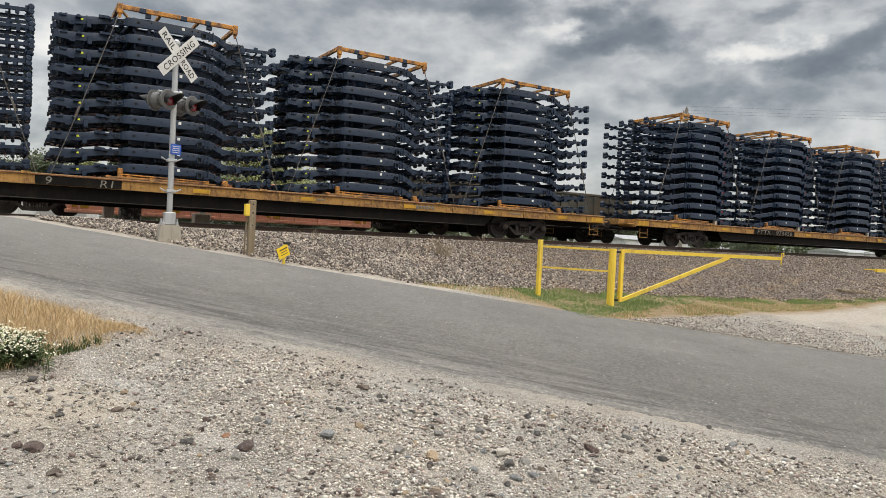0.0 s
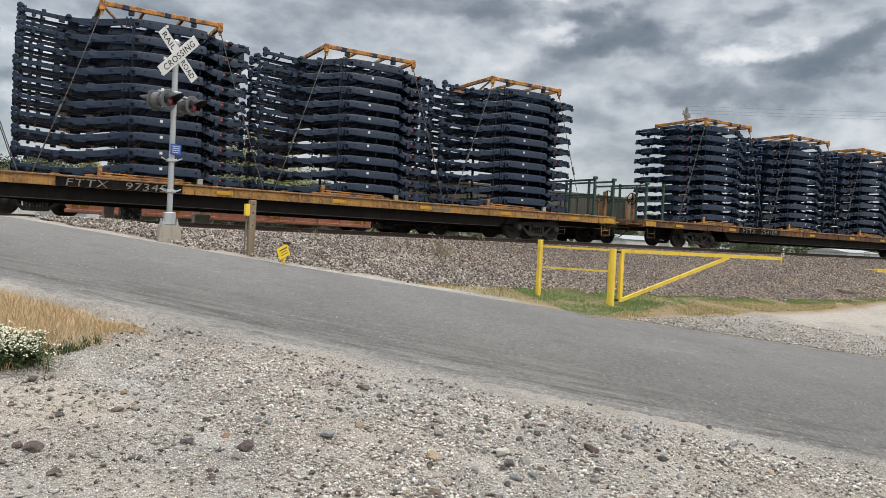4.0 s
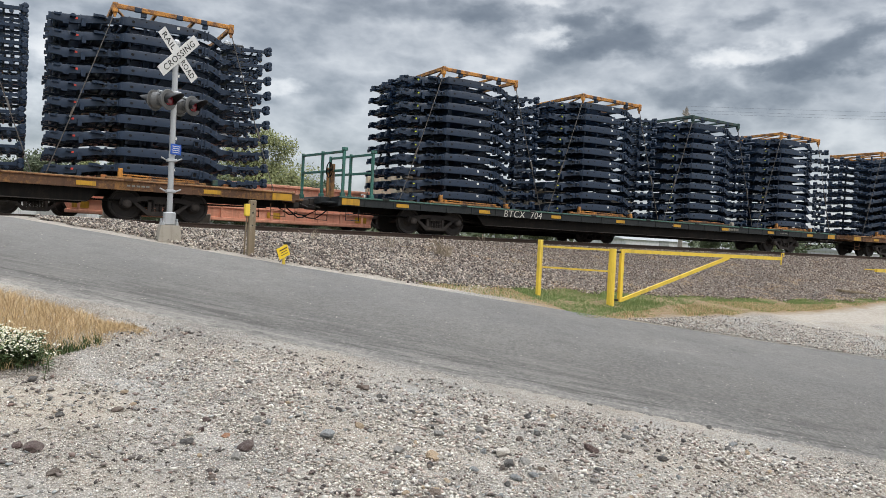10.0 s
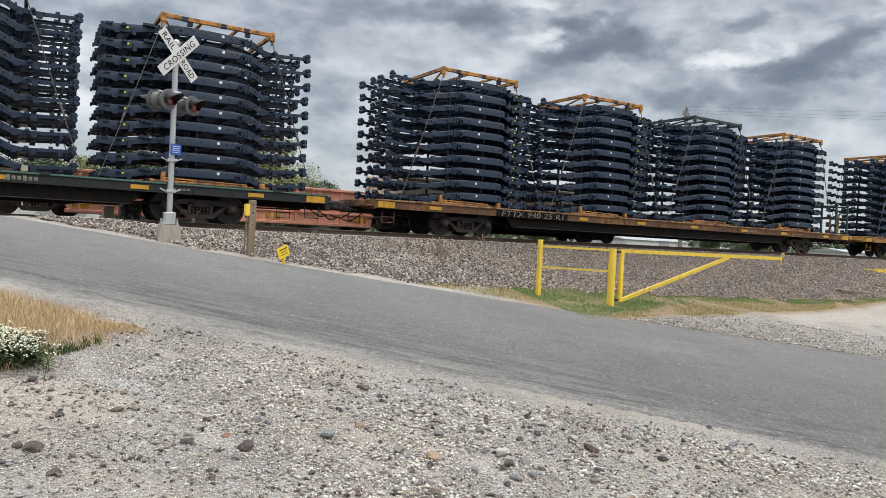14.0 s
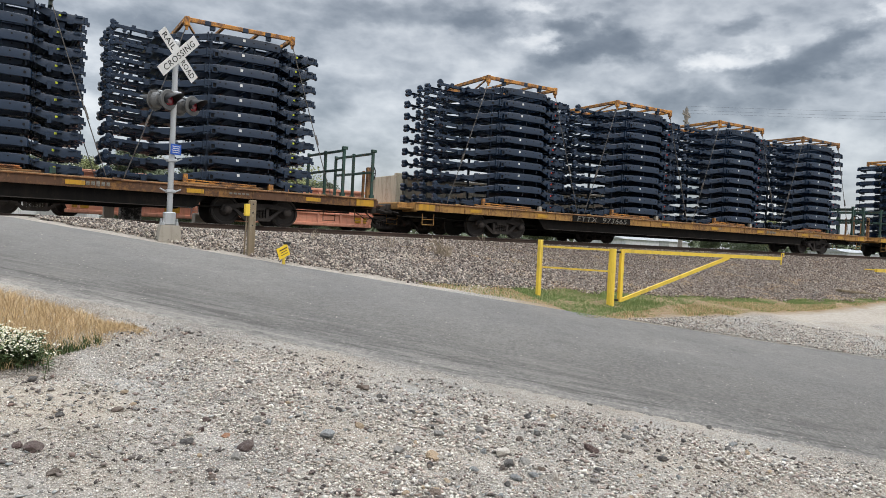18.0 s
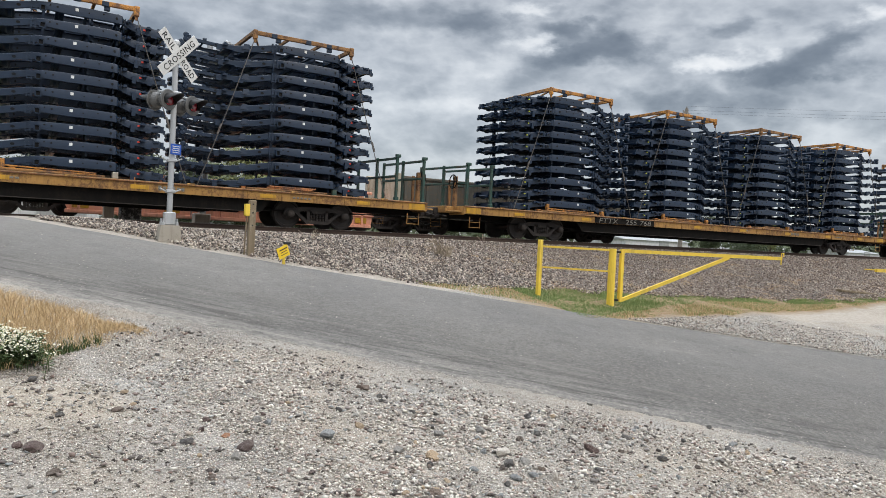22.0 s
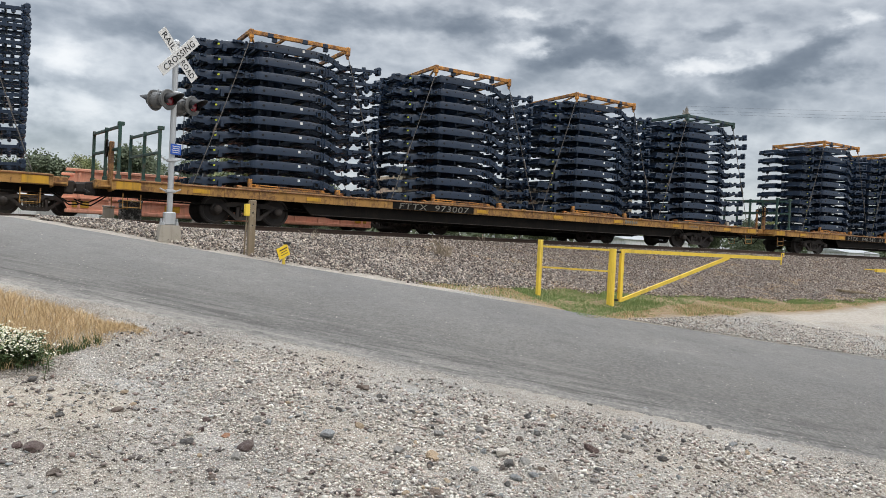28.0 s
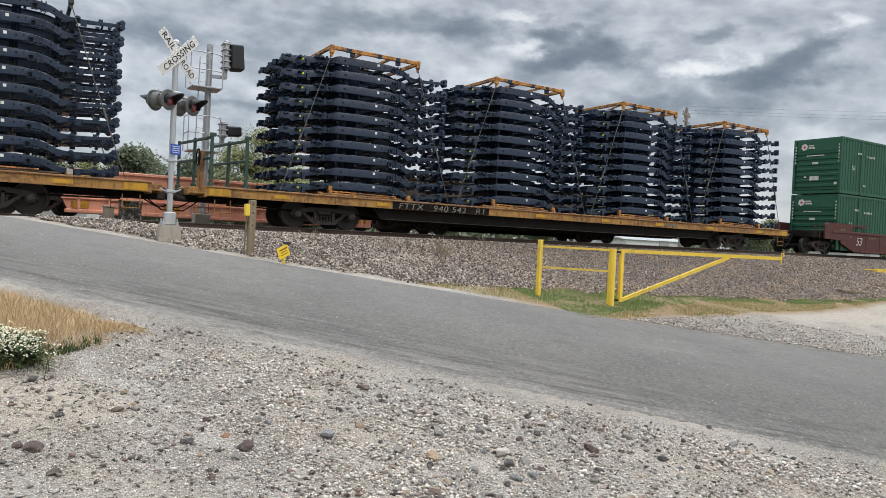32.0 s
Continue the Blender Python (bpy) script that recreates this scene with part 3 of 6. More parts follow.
# side rail of a pickup chassis: along, height of its middle, depth, offset from the middle line
RAIL_KEYS = ((-2.62, 0.06, 0.19, 0.43), (-2.35, 0.055, 0.215, 0.43), (-2.0, 0.075, 0.225, 0.44), (-1.72, 0.125, 0.2, 0.445), (-1.48, 0.165, 0.165, 0.45),
             (-1.3, 0.19, 0.17, 0.48), (-1.2, 0.212, 0.23, 0.57), (-0.9, 0.225, 0.24, 0.58), (-0.4, 0.232, 0.245, 0.58), (0.1, 0.232, 0.24, 0.58), (0.5, 0.238, 0.21, 0.575),
             (0.8, 0.23, 0.175, 0.56), (1.05, 0.185, 0.175, 0.53), (1.32, 0.105, 0.185, 0.49), (1.62, 0.05, 0.155, 0.44), (1.95, 0.04, 0.115, 0.425), (2.35, 0.058, 0.095, 0.42),
             (2.75, 0.085, 0.085, 0.42), (3.02, 0.10, 0.085, 0.42))


def eased(keys, steps):
    """More sections along a rail, on a smooth curve through its keys."""
    out = []
    for i in range(len(keys) - 1):
        p0, p1, p2, p3 = keys[max(i - 1, 0)], keys[i], keys[i + 1], keys[min(i + 2, len(keys) - 1)]
        for k in range(steps):
            u = k / steps
            out.append(tuple(0.5 * (2 * b + (c - a) * u + (2 * a - 5 * b + 4 * c - d) * u * u + (3 * b - a - 3 * c + d) * u ** 3) for a, b, c, d in zip(p0, p1, p2, p3)))
    return out + [keys[-1]]


RAIL_SHAPE = eased(RAIL_KEYS, 3)


def chassis_mesh(tag, lead):
    """One pickup chassis; lead: how far its ends lie forward of its middle."""
    g = Geo()
    for side in (-1, 1):
        v, f = [], []
        section = ((-0.034, -0.5), (-0.04, -0.46), (-0.04, 0.40), (-0.034, 0.47), (-0.022, 0.5), (0.04, 0.5), (0.04, 0.42), (-0.02, 0.36), (-0.02, -0.4), (0.04, -0.44), (0.04, -0.5))
        n = len(section)
        for x, z, h, y in RAIL_SHAPE:
            v += [(x, side * (y - dy), z + dz * h) for dy, dz in section]
        for i in range(len(RAIL_SHAPE) - 1):
            f += [(i * n + k, i * n + (k + 1) % n, (i + 1) * n + (k + 1) % n, (i + 1) * n + k) for k in range(n)]
        f += [tuple(range(n))[::-1], tuple(range((len(RAIL_SHAPE) - 1) * n, len(RAIL_SHAPE) * n))]
        g.add(v, f)
        # a welded sleeve where the middle rail meets the ends
        g.box((-1.2, side * 0.58, 0.21), (0.04, 0.06, 0.22))
        g.box((-1.31, side * 0.53, 0.19), (0.1, 0.05, 0.09))
        # round bumper mounts at the front, two lobes each; hooked ends at the rear
        for z in (0.05, 0.17):
            g.lathe((3.0, side * 0.43, z), (0.25, side, 0), [(-0.1, 0.055), (-0.08, 0.078), (0.08, 0.078), (0.1, 0.055)], 10)
        g.box((2.94, side * 0.42, 0.11), (0.12, 0.11, 0.14))
        g.box((-2.66, side * 0.43, 0.05), (0.08, 0.13, 0.17))
        g.box((-2.72, side * 0.43, -0.02), (0.05, 0.1, 0.1))
        g.box((-2.5, side * 0.46, 0.13), (0.16, 0.1, 0.05))
        # body mounts, spring hangers, shock towers and brackets
        for x, z, w in ((-2.15, 0.145, 0.10), (-1.56, 0.24, 0.1), (1.95, 0.105, 0.08)):
            g.box((x, side * 0.56, z - 0.03), (0.13, w + 0.06, 0.04))
            g.lathe((x, side * 0.58, z - 0.03), (0, 0, 1), [(0, 0.05), (0.05, 0.045)], 6)
        g.box((-1.9, side * 0.50, 0.0), (0.10, 0.10, 0.2))
        g.box((1.46, side * 0.47, 0.13), (0.16, 0.1, 0.16), taper=0.6)
        g.box((1.62, side * 0.48, -0.045), (0.22, 0.1, 0.04))
        g.box((2.1, side * 0.47, -0.02), (0.14, 0.11, 0.12))
        g.box((-1.62, side * 0.51, 0.24), (0.16, 0.07, 0.07))
        # pair of upright spacers and the open bracket beside them
        for x in (0.83, 0.93):
            g.box((x, side * 0.585, 0.2), (0.032, 0.06, 0.27))
        g.box((0.88, side * 0.58, 0.25), (0.1, 0.045, 0.03)).box((0.88, side * 0.58, 0.1), (0.1, 0.045, 0.03))
        for dx, dz, w, h in ((-0.06, 0, 0.025, 0.16), (0.06, 0, 0.025, 0.16), (0, 0.07, 0.13, 0.025), (0, -0.07, 0.13, 0.025)):
            g.box((0.68 + dx, side * 0.63, 0.17 + dz), (w, 0.06, h))
        g.box((-1.42, side * 0.49, 0.19), (0.045, 0.05, 0.2))
        g.tube([(-1.5, side * 0.5, 0.2), (-0.4, side * 0.6, 0.13), (0.5, side * 0.6, 0.14), (1.1, side * 0.55, 0.1)], 0.012, 4)
        g.lathe((2.72, side * 0.42, -0.0), (0, side, 0), [(-0.07, 0.05), (0.07, 0.05)], 8)
        g.box((2.5, side * 0.42, 0.14), (0.1, 0.08, 0.06))
        g.box((-2.3, side * 0.43, -0.04), (0.14, 0.09, 0.09))
    # cross members between the rails
    for x, z, y, r in ((-2.55, 0.05, 0.43, 0.04), (-1.75, 0.13, 0.45, 0.045), (-1.3, 0.18, 0.47, 0.045), (-0.3, 0.2, 0.56, 0.04), (0.3, 0.19, 0.56, 0.045),
                       (1.3, 0.09, 0.48, 0.05), (1.75, 0.02, 0.42, 0.05), (2.55, 0.055, 0.41, 0.028)):
        g.tube([(x, -y, z), (x, -y * 0.6, z - 0.05), (x, y * 0.6, z - 0.05), (x, y, z)], r, 6)
    # flat plates, some only widened or added so less sky shows through the stack
    for x, z, w, n in ((-2.35, 0.06, 0.86, 0.28), (-1.72, 0.12, 0.88, 0.34), (-1.1, 0.17, 1.08, 0.2), (0.3, 0.15, 1.1, 0.2), (1.35, 0.07, 0.92, 0.26), (1.85, 0.0, 0.84, 0.2)):
        g.box((x, 0, z), (n, w, 0.06))
    # upright plates added to block sky between the rails and darken the gaps
    for x, z, h in ((-2.42, 0.075, 0.24), (-1.95, 0.1, 0.23), (-1.5, 0.15, 0.2), (-1.08, 0.2, 0.39), (-0.45, 0.2, 0.39)):
        g.box((x, 0, z), (0.05, 0.84, h))
    count = len(g.f)
    for side in (-1, 1):
        g.box((0.12 if side < 0 else -0.08, side * 0.622, 0.265), (0.075, 0.006, 0.075))
    count2 = len(g.f)
    # solid near-black discs and patches paint the shade inside holes and brackets
    for side in (-1, 1):
        for x, z, r in ((-1.02, 0.222, 0.038), (-0.7, 0.27, 0.022), (-0.36, 0.235, 0.02), (0.36, 0.25, 0.026), (0.52, 0.27, 0.02), (1.16, 0.15, 0.036), (-1.5, 0.165, 0.026), (-1.86, 0.1, 0.02), (2.2, 0.05, 0.02)):
            y = 0.618 if -1.15 < x < 0.7 else 0.555 if abs(x) < 1.3 else 0.51 if abs(x) < 1.7 else 0.475
            g.lathe((x, side * y, z), (0, side, 0), [(-0.02, r), (0.006, r)], 8)
        g.box((0.68, side * 0.612, 0.17), (0.09, 0.03, 0.11))
        g.box((-1.31, side * 0.552, 0.19), (0.05, 0.012, 0.055))
    count3 = len(g.f)
    for side in (-1, 1):
        g.box((-2.06, side * 0.482, 0.085), (0.06, 0.016, 0.05))
    shifted = []
    for x, y, z in g.v:
        k = max(0.0, min(1.0, (abs(x) - 0.95) / 0.9))
        shifted.append((x + lead * k * k * (3 - 2 * k), y, z))
    g.v = shifted
    me = g.mesh("truck_frame")
    me.materials.append(CHASSIS)
    me.materials.append(MARK_WHITE)
    me.materials.append(HOLE_SHADE)
    me.materials.append(tag)
    for i, poly in enumerate(me.polygons):
        poly.material_index = 0 if i < count else (1 if i < count2 else (2 if i < count3 else 3))
    return smooth_by_angle(me, 24)


# near black, for the shade of holes that are not cut
HOLE_SHADE = Mat("painted_hole_shade").end((0.0015, 0.0015, 0.002), 0.9)
TAG_COLORS = {"yellow": Mat("tag_yellow").end((0.6, 0.66, 0.04), 0.6), "red": Mat("tag_red").end((0.62, 0.06, 0.04), 0.6), "blue": Mat("tag_blue").end((0.05, 0.2, 0.6), 0.6)}
FRAME_MESH = {(k, turned): chassis_mesh(m, 0.34 if turned else -0.3) for k, m in TAG_COLORS.items() for turned in (False, True)}
LAYERS, LIFT, BASE, DECK_TOP = 10, 0.432, 1.16, 1.065


def chassis_stack(tag, rack_paint, rack_word, turned):
    """Ten layers of two pickup chassis each, under a loading rack that is chained to the deck. Its origin lies on the rail's level."""
    words = {"yellow": "yellow", "green": "dark green", "brown": "rusty"}
    root = thing("chassis_stack", "tall stack of black pickup truck frames under a %s rack" % words[rack_word], "truck frames", "stacks of truck frames on flatcars")
    rnd = random.Random(tag + rack_word + str(turned))
    for i in range(LAYERS):
        for side in (-1, 1):
            a = 180 if turned else 0
            at = pose(rnd.uniform(-0.03, 0.03), side * 0.69, BASE + i * LIFT, 0, 0, a + rnd.uniform(-0.4, 0.4))
            part("truck_frame", FRAME_MESH[tag, turned], None, root, at=at)
    top = BASE + LAYERS * LIFT - 0.02
    L, W = 1.53, 1.38
    for y in (-W, W):
        part("side_beam", Geo().beam((-L, y, top + 0.13), (L, y, top + 0.13), 0.09, 0.12, bevel=0.012), rack_paint, root)
        for x in (-L, L):
            g = Geo().soft_box((x * 0.985, y, top + 0.08), (0.13, 0.13, 0.26), 0.015)
            g.prism([(x * 0.985 - 0.05, top - 0.05), (x * 0.985 + 0.05, top - 0.05), (x * 0.985 + 0.025, top - 0.16), (x * 0.985 - 0.025, top - 0.16)], y - 0.02, y + 0.02)
            part("corner_lug", g, rack_paint, root)
    for x in (-L, L):
        part("end_beam", Geo().beam((x, -W, top + 0.14), (x, W, top + 0.14), 0.09, 0.12, bevel=0.012), rack_paint, root)
    for x in (-0.5, 0.5):
        part("cross_bar", Geo().beam((x, -W, top + 0.11), (x, W, top + 0.11), 0.07, 0.07), rack_paint, root)
    part("brace", Geo().beam((-L, -W, top + 0.1), (-0.5, W, top + 0.1), 0.05, 0.05), rack_paint, root)
    for x in (-0.95, 0.1, 0.75):
        part("pad", Geo().soft_box((x, -W - 0.004, top + 0.12), (0.17, 0.096, 0.126), 0.01), CHASSIS, root, "black rubber pad")
    for x in (-0.8, 0.8):
        part("rest", Geo().soft_box((x, -W + 0.06, top + 0.02), (0.14, 0.12, 0.12), 0.01), CHASSIS, root)
    # posts that carry the layers
    for x in (-0.62,):
        for y in (-0.69, 0.69):
            part("post", Geo().beam((x, y + 0.3, BASE - 0.06), (x, y + 0.3, top + 0.1), 0.07, 0.07), CHASSIS, root)
    # chains from the rack's corners to the deck
    for x, foot in ((-L, -2.95), (L, 2.95)):
        for y in (-W, W):
            a, b = Vector((x, y, top - 0.1)), Vector((foot, y * 0.985, 1.06))
            g = Geo().tube([a.lerp(b, k / 6) + Vector((0, 0, -0.05 * math.sin(math.pi * k / 6))) for k in range(7)], 0.014, 5)
            q = a.lerp(b, 0.62)
            g.beam(q + (a - b).normalized() * 0.16, q - (a - b).normalized() * 0.16, 0.05, 0.05)
            part("chain", g, CHAIN, root)
    # base frame on the deck: dark timbers, with orange steel frames and loose planks along the edges
    for y in (-1.0, 1.0):
        part("base_rail", Geo().beam((-1.75, y, BASE - 0.06), (1.75, y, BASE - 0.06), 0.14, 0.09, bevel=0.01), PLANK, root)
    for x in (-1.6, -0.5, 0.5, 1.6):
        part("base_beam", Geo().beam((x, -1.18, BASE - 0.05), (x, 1.18, BASE - 0.05), 0.14, 0.09, bevel=0.01), DUNNAGE, root)
    for side in (-1, 1):
        y = side * 1.28
        x0 = rnd.uniform(-1.6, -1.1)
        x1 = x0 + rnd.uniform(1.9, 2.7)
        low = DECK_TOP + 0.03
        paint = rnd.choice((DUNNAGE, DUNNAGE, RACK_BROWN))
        part("edge_plank", Geo().beam((x0 - 0.3, y + 0.02 * side, low), (x1 + 0.2, y - 0.03 * side, low + 0.004), 0.13, 0.05, bevel=0.008), rnd.choice((PLANK, RACK_BROWN, DUNNAGE)), root)
        if rnd.random() < 0.5:
            # a low frame with an upright at one end and short webs
            g = Geo().beam((x0, y, low + 0.1), (x1, y, low + 0.07), 0.07, 0.035, bevel=0.006).beam((x0, y, low + 0.035), (x1, y, low + 0.03), 0.1, 0.02)
            for k in range(4):
                u = (k + 0.5) / 4
                q = x0 + (x1 - x0) * u
                g.prism([(q - 0.09, low + 0.04), (q + 0.09, low + 0.04), (q + 0.03, low + 0.09), (q - 0.03, low + 0.09)], y - 0.02, y + 0.02)
            part("edge_frame", g, RACK_YELLOW, root)
            part("upright", Geo().soft_box((x0 + 0.05, y, low + 0.13), (0.12, 0.12, 0.26), 0.015), RACK_YELLOW, root)
        else:
            for k in range(rnd.choice((1, 2))):
                d = rnd.uniform(0.1, 0.5)
                part("loose_plank", Geo().beam((x0 + d, y + rnd.uniform(-0.05, 0.05), low + 0.055 + 0.045 * k), (x1 - rnd.uniform(0.0, 0.6), y + rnd.uniform(-0.05, 0.05), low + 0.055 + 0.045 * k), 0.11, 0.04, bevel=0.006), paint, root)
        part("block", Geo().soft_box((x1 + 0.45, y * 0.98, low + 0.06), (0.15, 0.14, 0.17), 0.015), rnd.choice((GATE_GREEN, RACK_YELLOW, CONCRETE)), root)
    return root


def wheelset_mesh():
    g = Geo()
    g.lathe((0, -0.95, 0), (0, 1, 0), [(0, 0.07), (0.25, 0.075), (0.26, 0.09), (1.64, 0.09), (1.65, 0.075), (1.9, 0.07)], 10)
    for side in (-1, 1):
        g.lathe((0, side * 0.76, 0), (0, side, 0), [(-0.095, 0.44), (-0.065, 0.45), (-0.055, 0.425), (0.045, 0.418), (0.05, 0.36), (0.015, 0.34), (-0.005, 0.18), (0.04, 0.14), (0.06, 0.11)], 28)
        for k in range(4):
            a = k * math.pi / 2 + 0.4
            g.box((0.26 * math.cos(a), side * 0.775, 0.26 * math.sin(a)), (0.035, 0.006, 0.035))
    return smooth_by_angle(g.mesh("wheelset"))


def side_frame_mesh(side):
    """Cast side frame of a freight truck with its spring window."""
    g = Geo()
    y0, y1 = side * 1.0 - 0.06, side * 1.0 + 0.06
    arch = [(-1.08, 0.42), (-1.02, 0.58), (-0.78, 0.60), (-0.45, 0.66), (0.45, 0.66), (0.78, 0.60), (1.02, 0.58), (1.08, 0.42), (0.98, 0.36), (0.82, 0.44), (0.5, 0.52), (-0.5, 0.52), (-0.82, 0.44), (-0.98, 0.36)]
    g.prism(arch, y0, y1)
    low = [(-0.78, 0.5), (-0.36, 0.14), (0.36, 0.14), (0.78, 0.5), (0.66, 0.5), (0.3, 0.24), (-0.3, 0.24), (-0.66, 0.5)]
    g.prism(low, y0 + 0.01, y1 - 0.01)
    for x in (-0.3, 0.3):
        g.box((x, side * 1.0, 0.4), (0.09, 0.12, 0.34))
    for k in range(-2, 3):
        for zz in range(5):
            g.lathe((k * 0.1, side * 1.0, 0.24 + zz * 0.05), (0, 0, 1), [(0, 0.042), (0.018, 0.047), (0.036, 0.042)], 8)
    g.box((0, side * 0.98, 0.52), (0.42, 0.22, 0.1))
    for x in (-0.889, 0.889):
        g.lathe((x, side * 1.0 - 0.05, 0.42), (0, side, 0), [(-0.06, 0.12), (0.1, 0.12), (0.13, 0.09), (0.15, 0.05)], 12)
    return smooth_by_angle(g.mesh("side_frame"), 30)


WHEELSET, SIDE_FRAMES = wheelset_mesh(), [side_frame_mesh(-1), side_frame_mesh(1)]
BOLSTER = Geo().soft_box((0, 0, 0.5), (0.36, 2.0, 0.22), 0.03).soft_box((0, 0, 0.66), (0.5, 0.5, 0.14), 0.03)
BOLSTER.beam((-0.45, -0.9, 0.38), (-0.45, 0.9, 0.38), 0.09, 0.12).beam((0.45, -0.9, 0.38), (0.45, 0.9, 0.38), 0.09, 0.12)
BOLSTER = BOLSTER.mesh("bolster")


def bogie(parent, x):
    b = part("bogie", BOLSTER, UNDERFRAME, parent, at=pose(x, 0, 0))
    for me in SIDE_FRAMES:
        part("side_frame", me, TRUCK_IRON, b)
    for dx in (-0.889, 0.889):
        w = part("wheelset", WHEELSET, WHEEL_STEEL, b, at=pose(dx, 0, 0.42))
        ROLLERS.append((w, dx))
    return b


HALF = 13.62      # half the length of the deck
DECK_Z = 1.05


def coupler_geo(sign):
    g = Geo()
    x0 = sign * HALF
    g.soft_box((x0 + sign * 0.1, 0, 0.80), (0.9, 0.5, 0.36), 0.03)
    g.beam((x0, 0, 0.80), (x0 + sign * 0.7, 0, 0.80), 0.2, 0.2, bevel=0.02)
    g.soft_box((x0 + sign * 0.66, 0.05 * sign, 0.80), (0.32, 0.36, 0.32), 0.06)
    g.soft_box((x0 + sign * 0.74, -0.13 * sign, 0.80), (0.2, 0.14, 0.26), 0.04)
    g.beam((x0 + sign * 0.6, 0, 0.8), (x0 + sign * 0.5, -1.1, 0.66), 0.03, 0.03)
    return g


def hose_geo(sign, y, drop):
    pts = [(sign * (HALF - 0.1), y, 0.72), (sign * (HALF + 0.2), y - 0.05, 0.72 - drop * 0.6), (sign * (HALF + 0.42), y, 0.72 - drop), (sign * (HALF + 0.62), y + 0.12, 0.74 - drop), (sign * (HALF + 0.76), y + 0.2, 0.8 - drop)]
    return Geo().tube(pts, 0.02, 6)


def end_gate(parent, x, paint, tall, skew):
    """A stake gate across the deck, standing a little askew: three posts, two rails and a capped near post."""
    def at(y):
        return x - skew * (y + 1.3) / 2.6

    for z in (2.5 * tall, 1.9 * tall):
        part("gate_rail", Geo().beam((at(-1.3), -1.3, z), (at(1.3), 1.3, z), 0.07, 0.075, bevel=0.008), paint, parent)
    for y in (-1.3, 0.0, 1.3):
        h = 2.58 * tall
        g = Geo().beam((at(y), y, DECK_Z - 0.02), (at(y), y, h), 0.085, 0.085, up=(1, 0, 0), bevel=0.008)
        g.soft_box((at(y), y, DECK_Z + 0.05), (0.14, 0.14, 0.14), 0.01)
        if y < 0:
            g.soft_box((at(y) + 0.02, y, h), (0.17, 0.12, 0.1), 0.01)
        part("gate_post", g, paint, parent)


# worn tan, made paler to carry the light on the flange's top
EDGE_TAN = painted("scuffed_lit_deck_edge", (0.46, 0.31, 0.16), (0.2, 0.12, 0.07), 0.5, 0.8, 2.0)
LIP_RUST = painted("rusty_sill_lip", (0.27, 0.12, 0.045), (0.12, 0.06, 0.035), 0.6, 0.8, 2.0)
EDGE_GREEN = painted("scuffed_green_edge", (0.06, 0.14, 0.11), (0.03, 0.05, 0.04), 0.4, 0.7, 2.0)
SILL = [(-1.385, 0.775), (-1.25, 0.775), (-1.25, 0.797), (-1.36, 0.797), (-1.36, 1.02), (-1.22, 1.02), (-1.22, 1.05), (-1.40, 1.05), (-1.40, 1.02), (-1.385, 1.02)]
STIFFENER = Geo().box((0, 0, 0), (0.05, 0.02, 0.23)).mesh("stiffener")
POCKET = Geo().soft_box((0, 0, 0), (0.22, 0.07, 0.07), 0.01).mesh("stake_pocket")
REFLECTOR = Geo().box((0, 0, 0), (0.46, 0.008, 0.115)).mesh("reflector")
BARS = [Geo().box((0, 0, 0), (0.08, 0.006, h)).mesh("stencil_bar") for h in (0.1, 0.14, 0.05)]
LADDER = Geo()
for dx in (-0.22, 0.22):
    LADDER.tube([(dx, 0, 0.30), (dx, 0, 0.68)], 0.014, 5)
for z in (0.32, 0.5):
    LADDER.tube([(-0.22, 0, z), (0.22, 0, z)], 0.012, 5)
LADDER = LADDER.mesh("ladder")


PAINTED = {}


def in_paint(me, paint):
    """One copy of a small shared mesh for each paint."""
    key = (me.name, paint.name)
    if key not in PAINTED:
        PAINTED[key] = me.copy()
        PAINTED[key].materials.clear()
        PAINTED[key].materials.append(paint)
    return PAINTED[key]


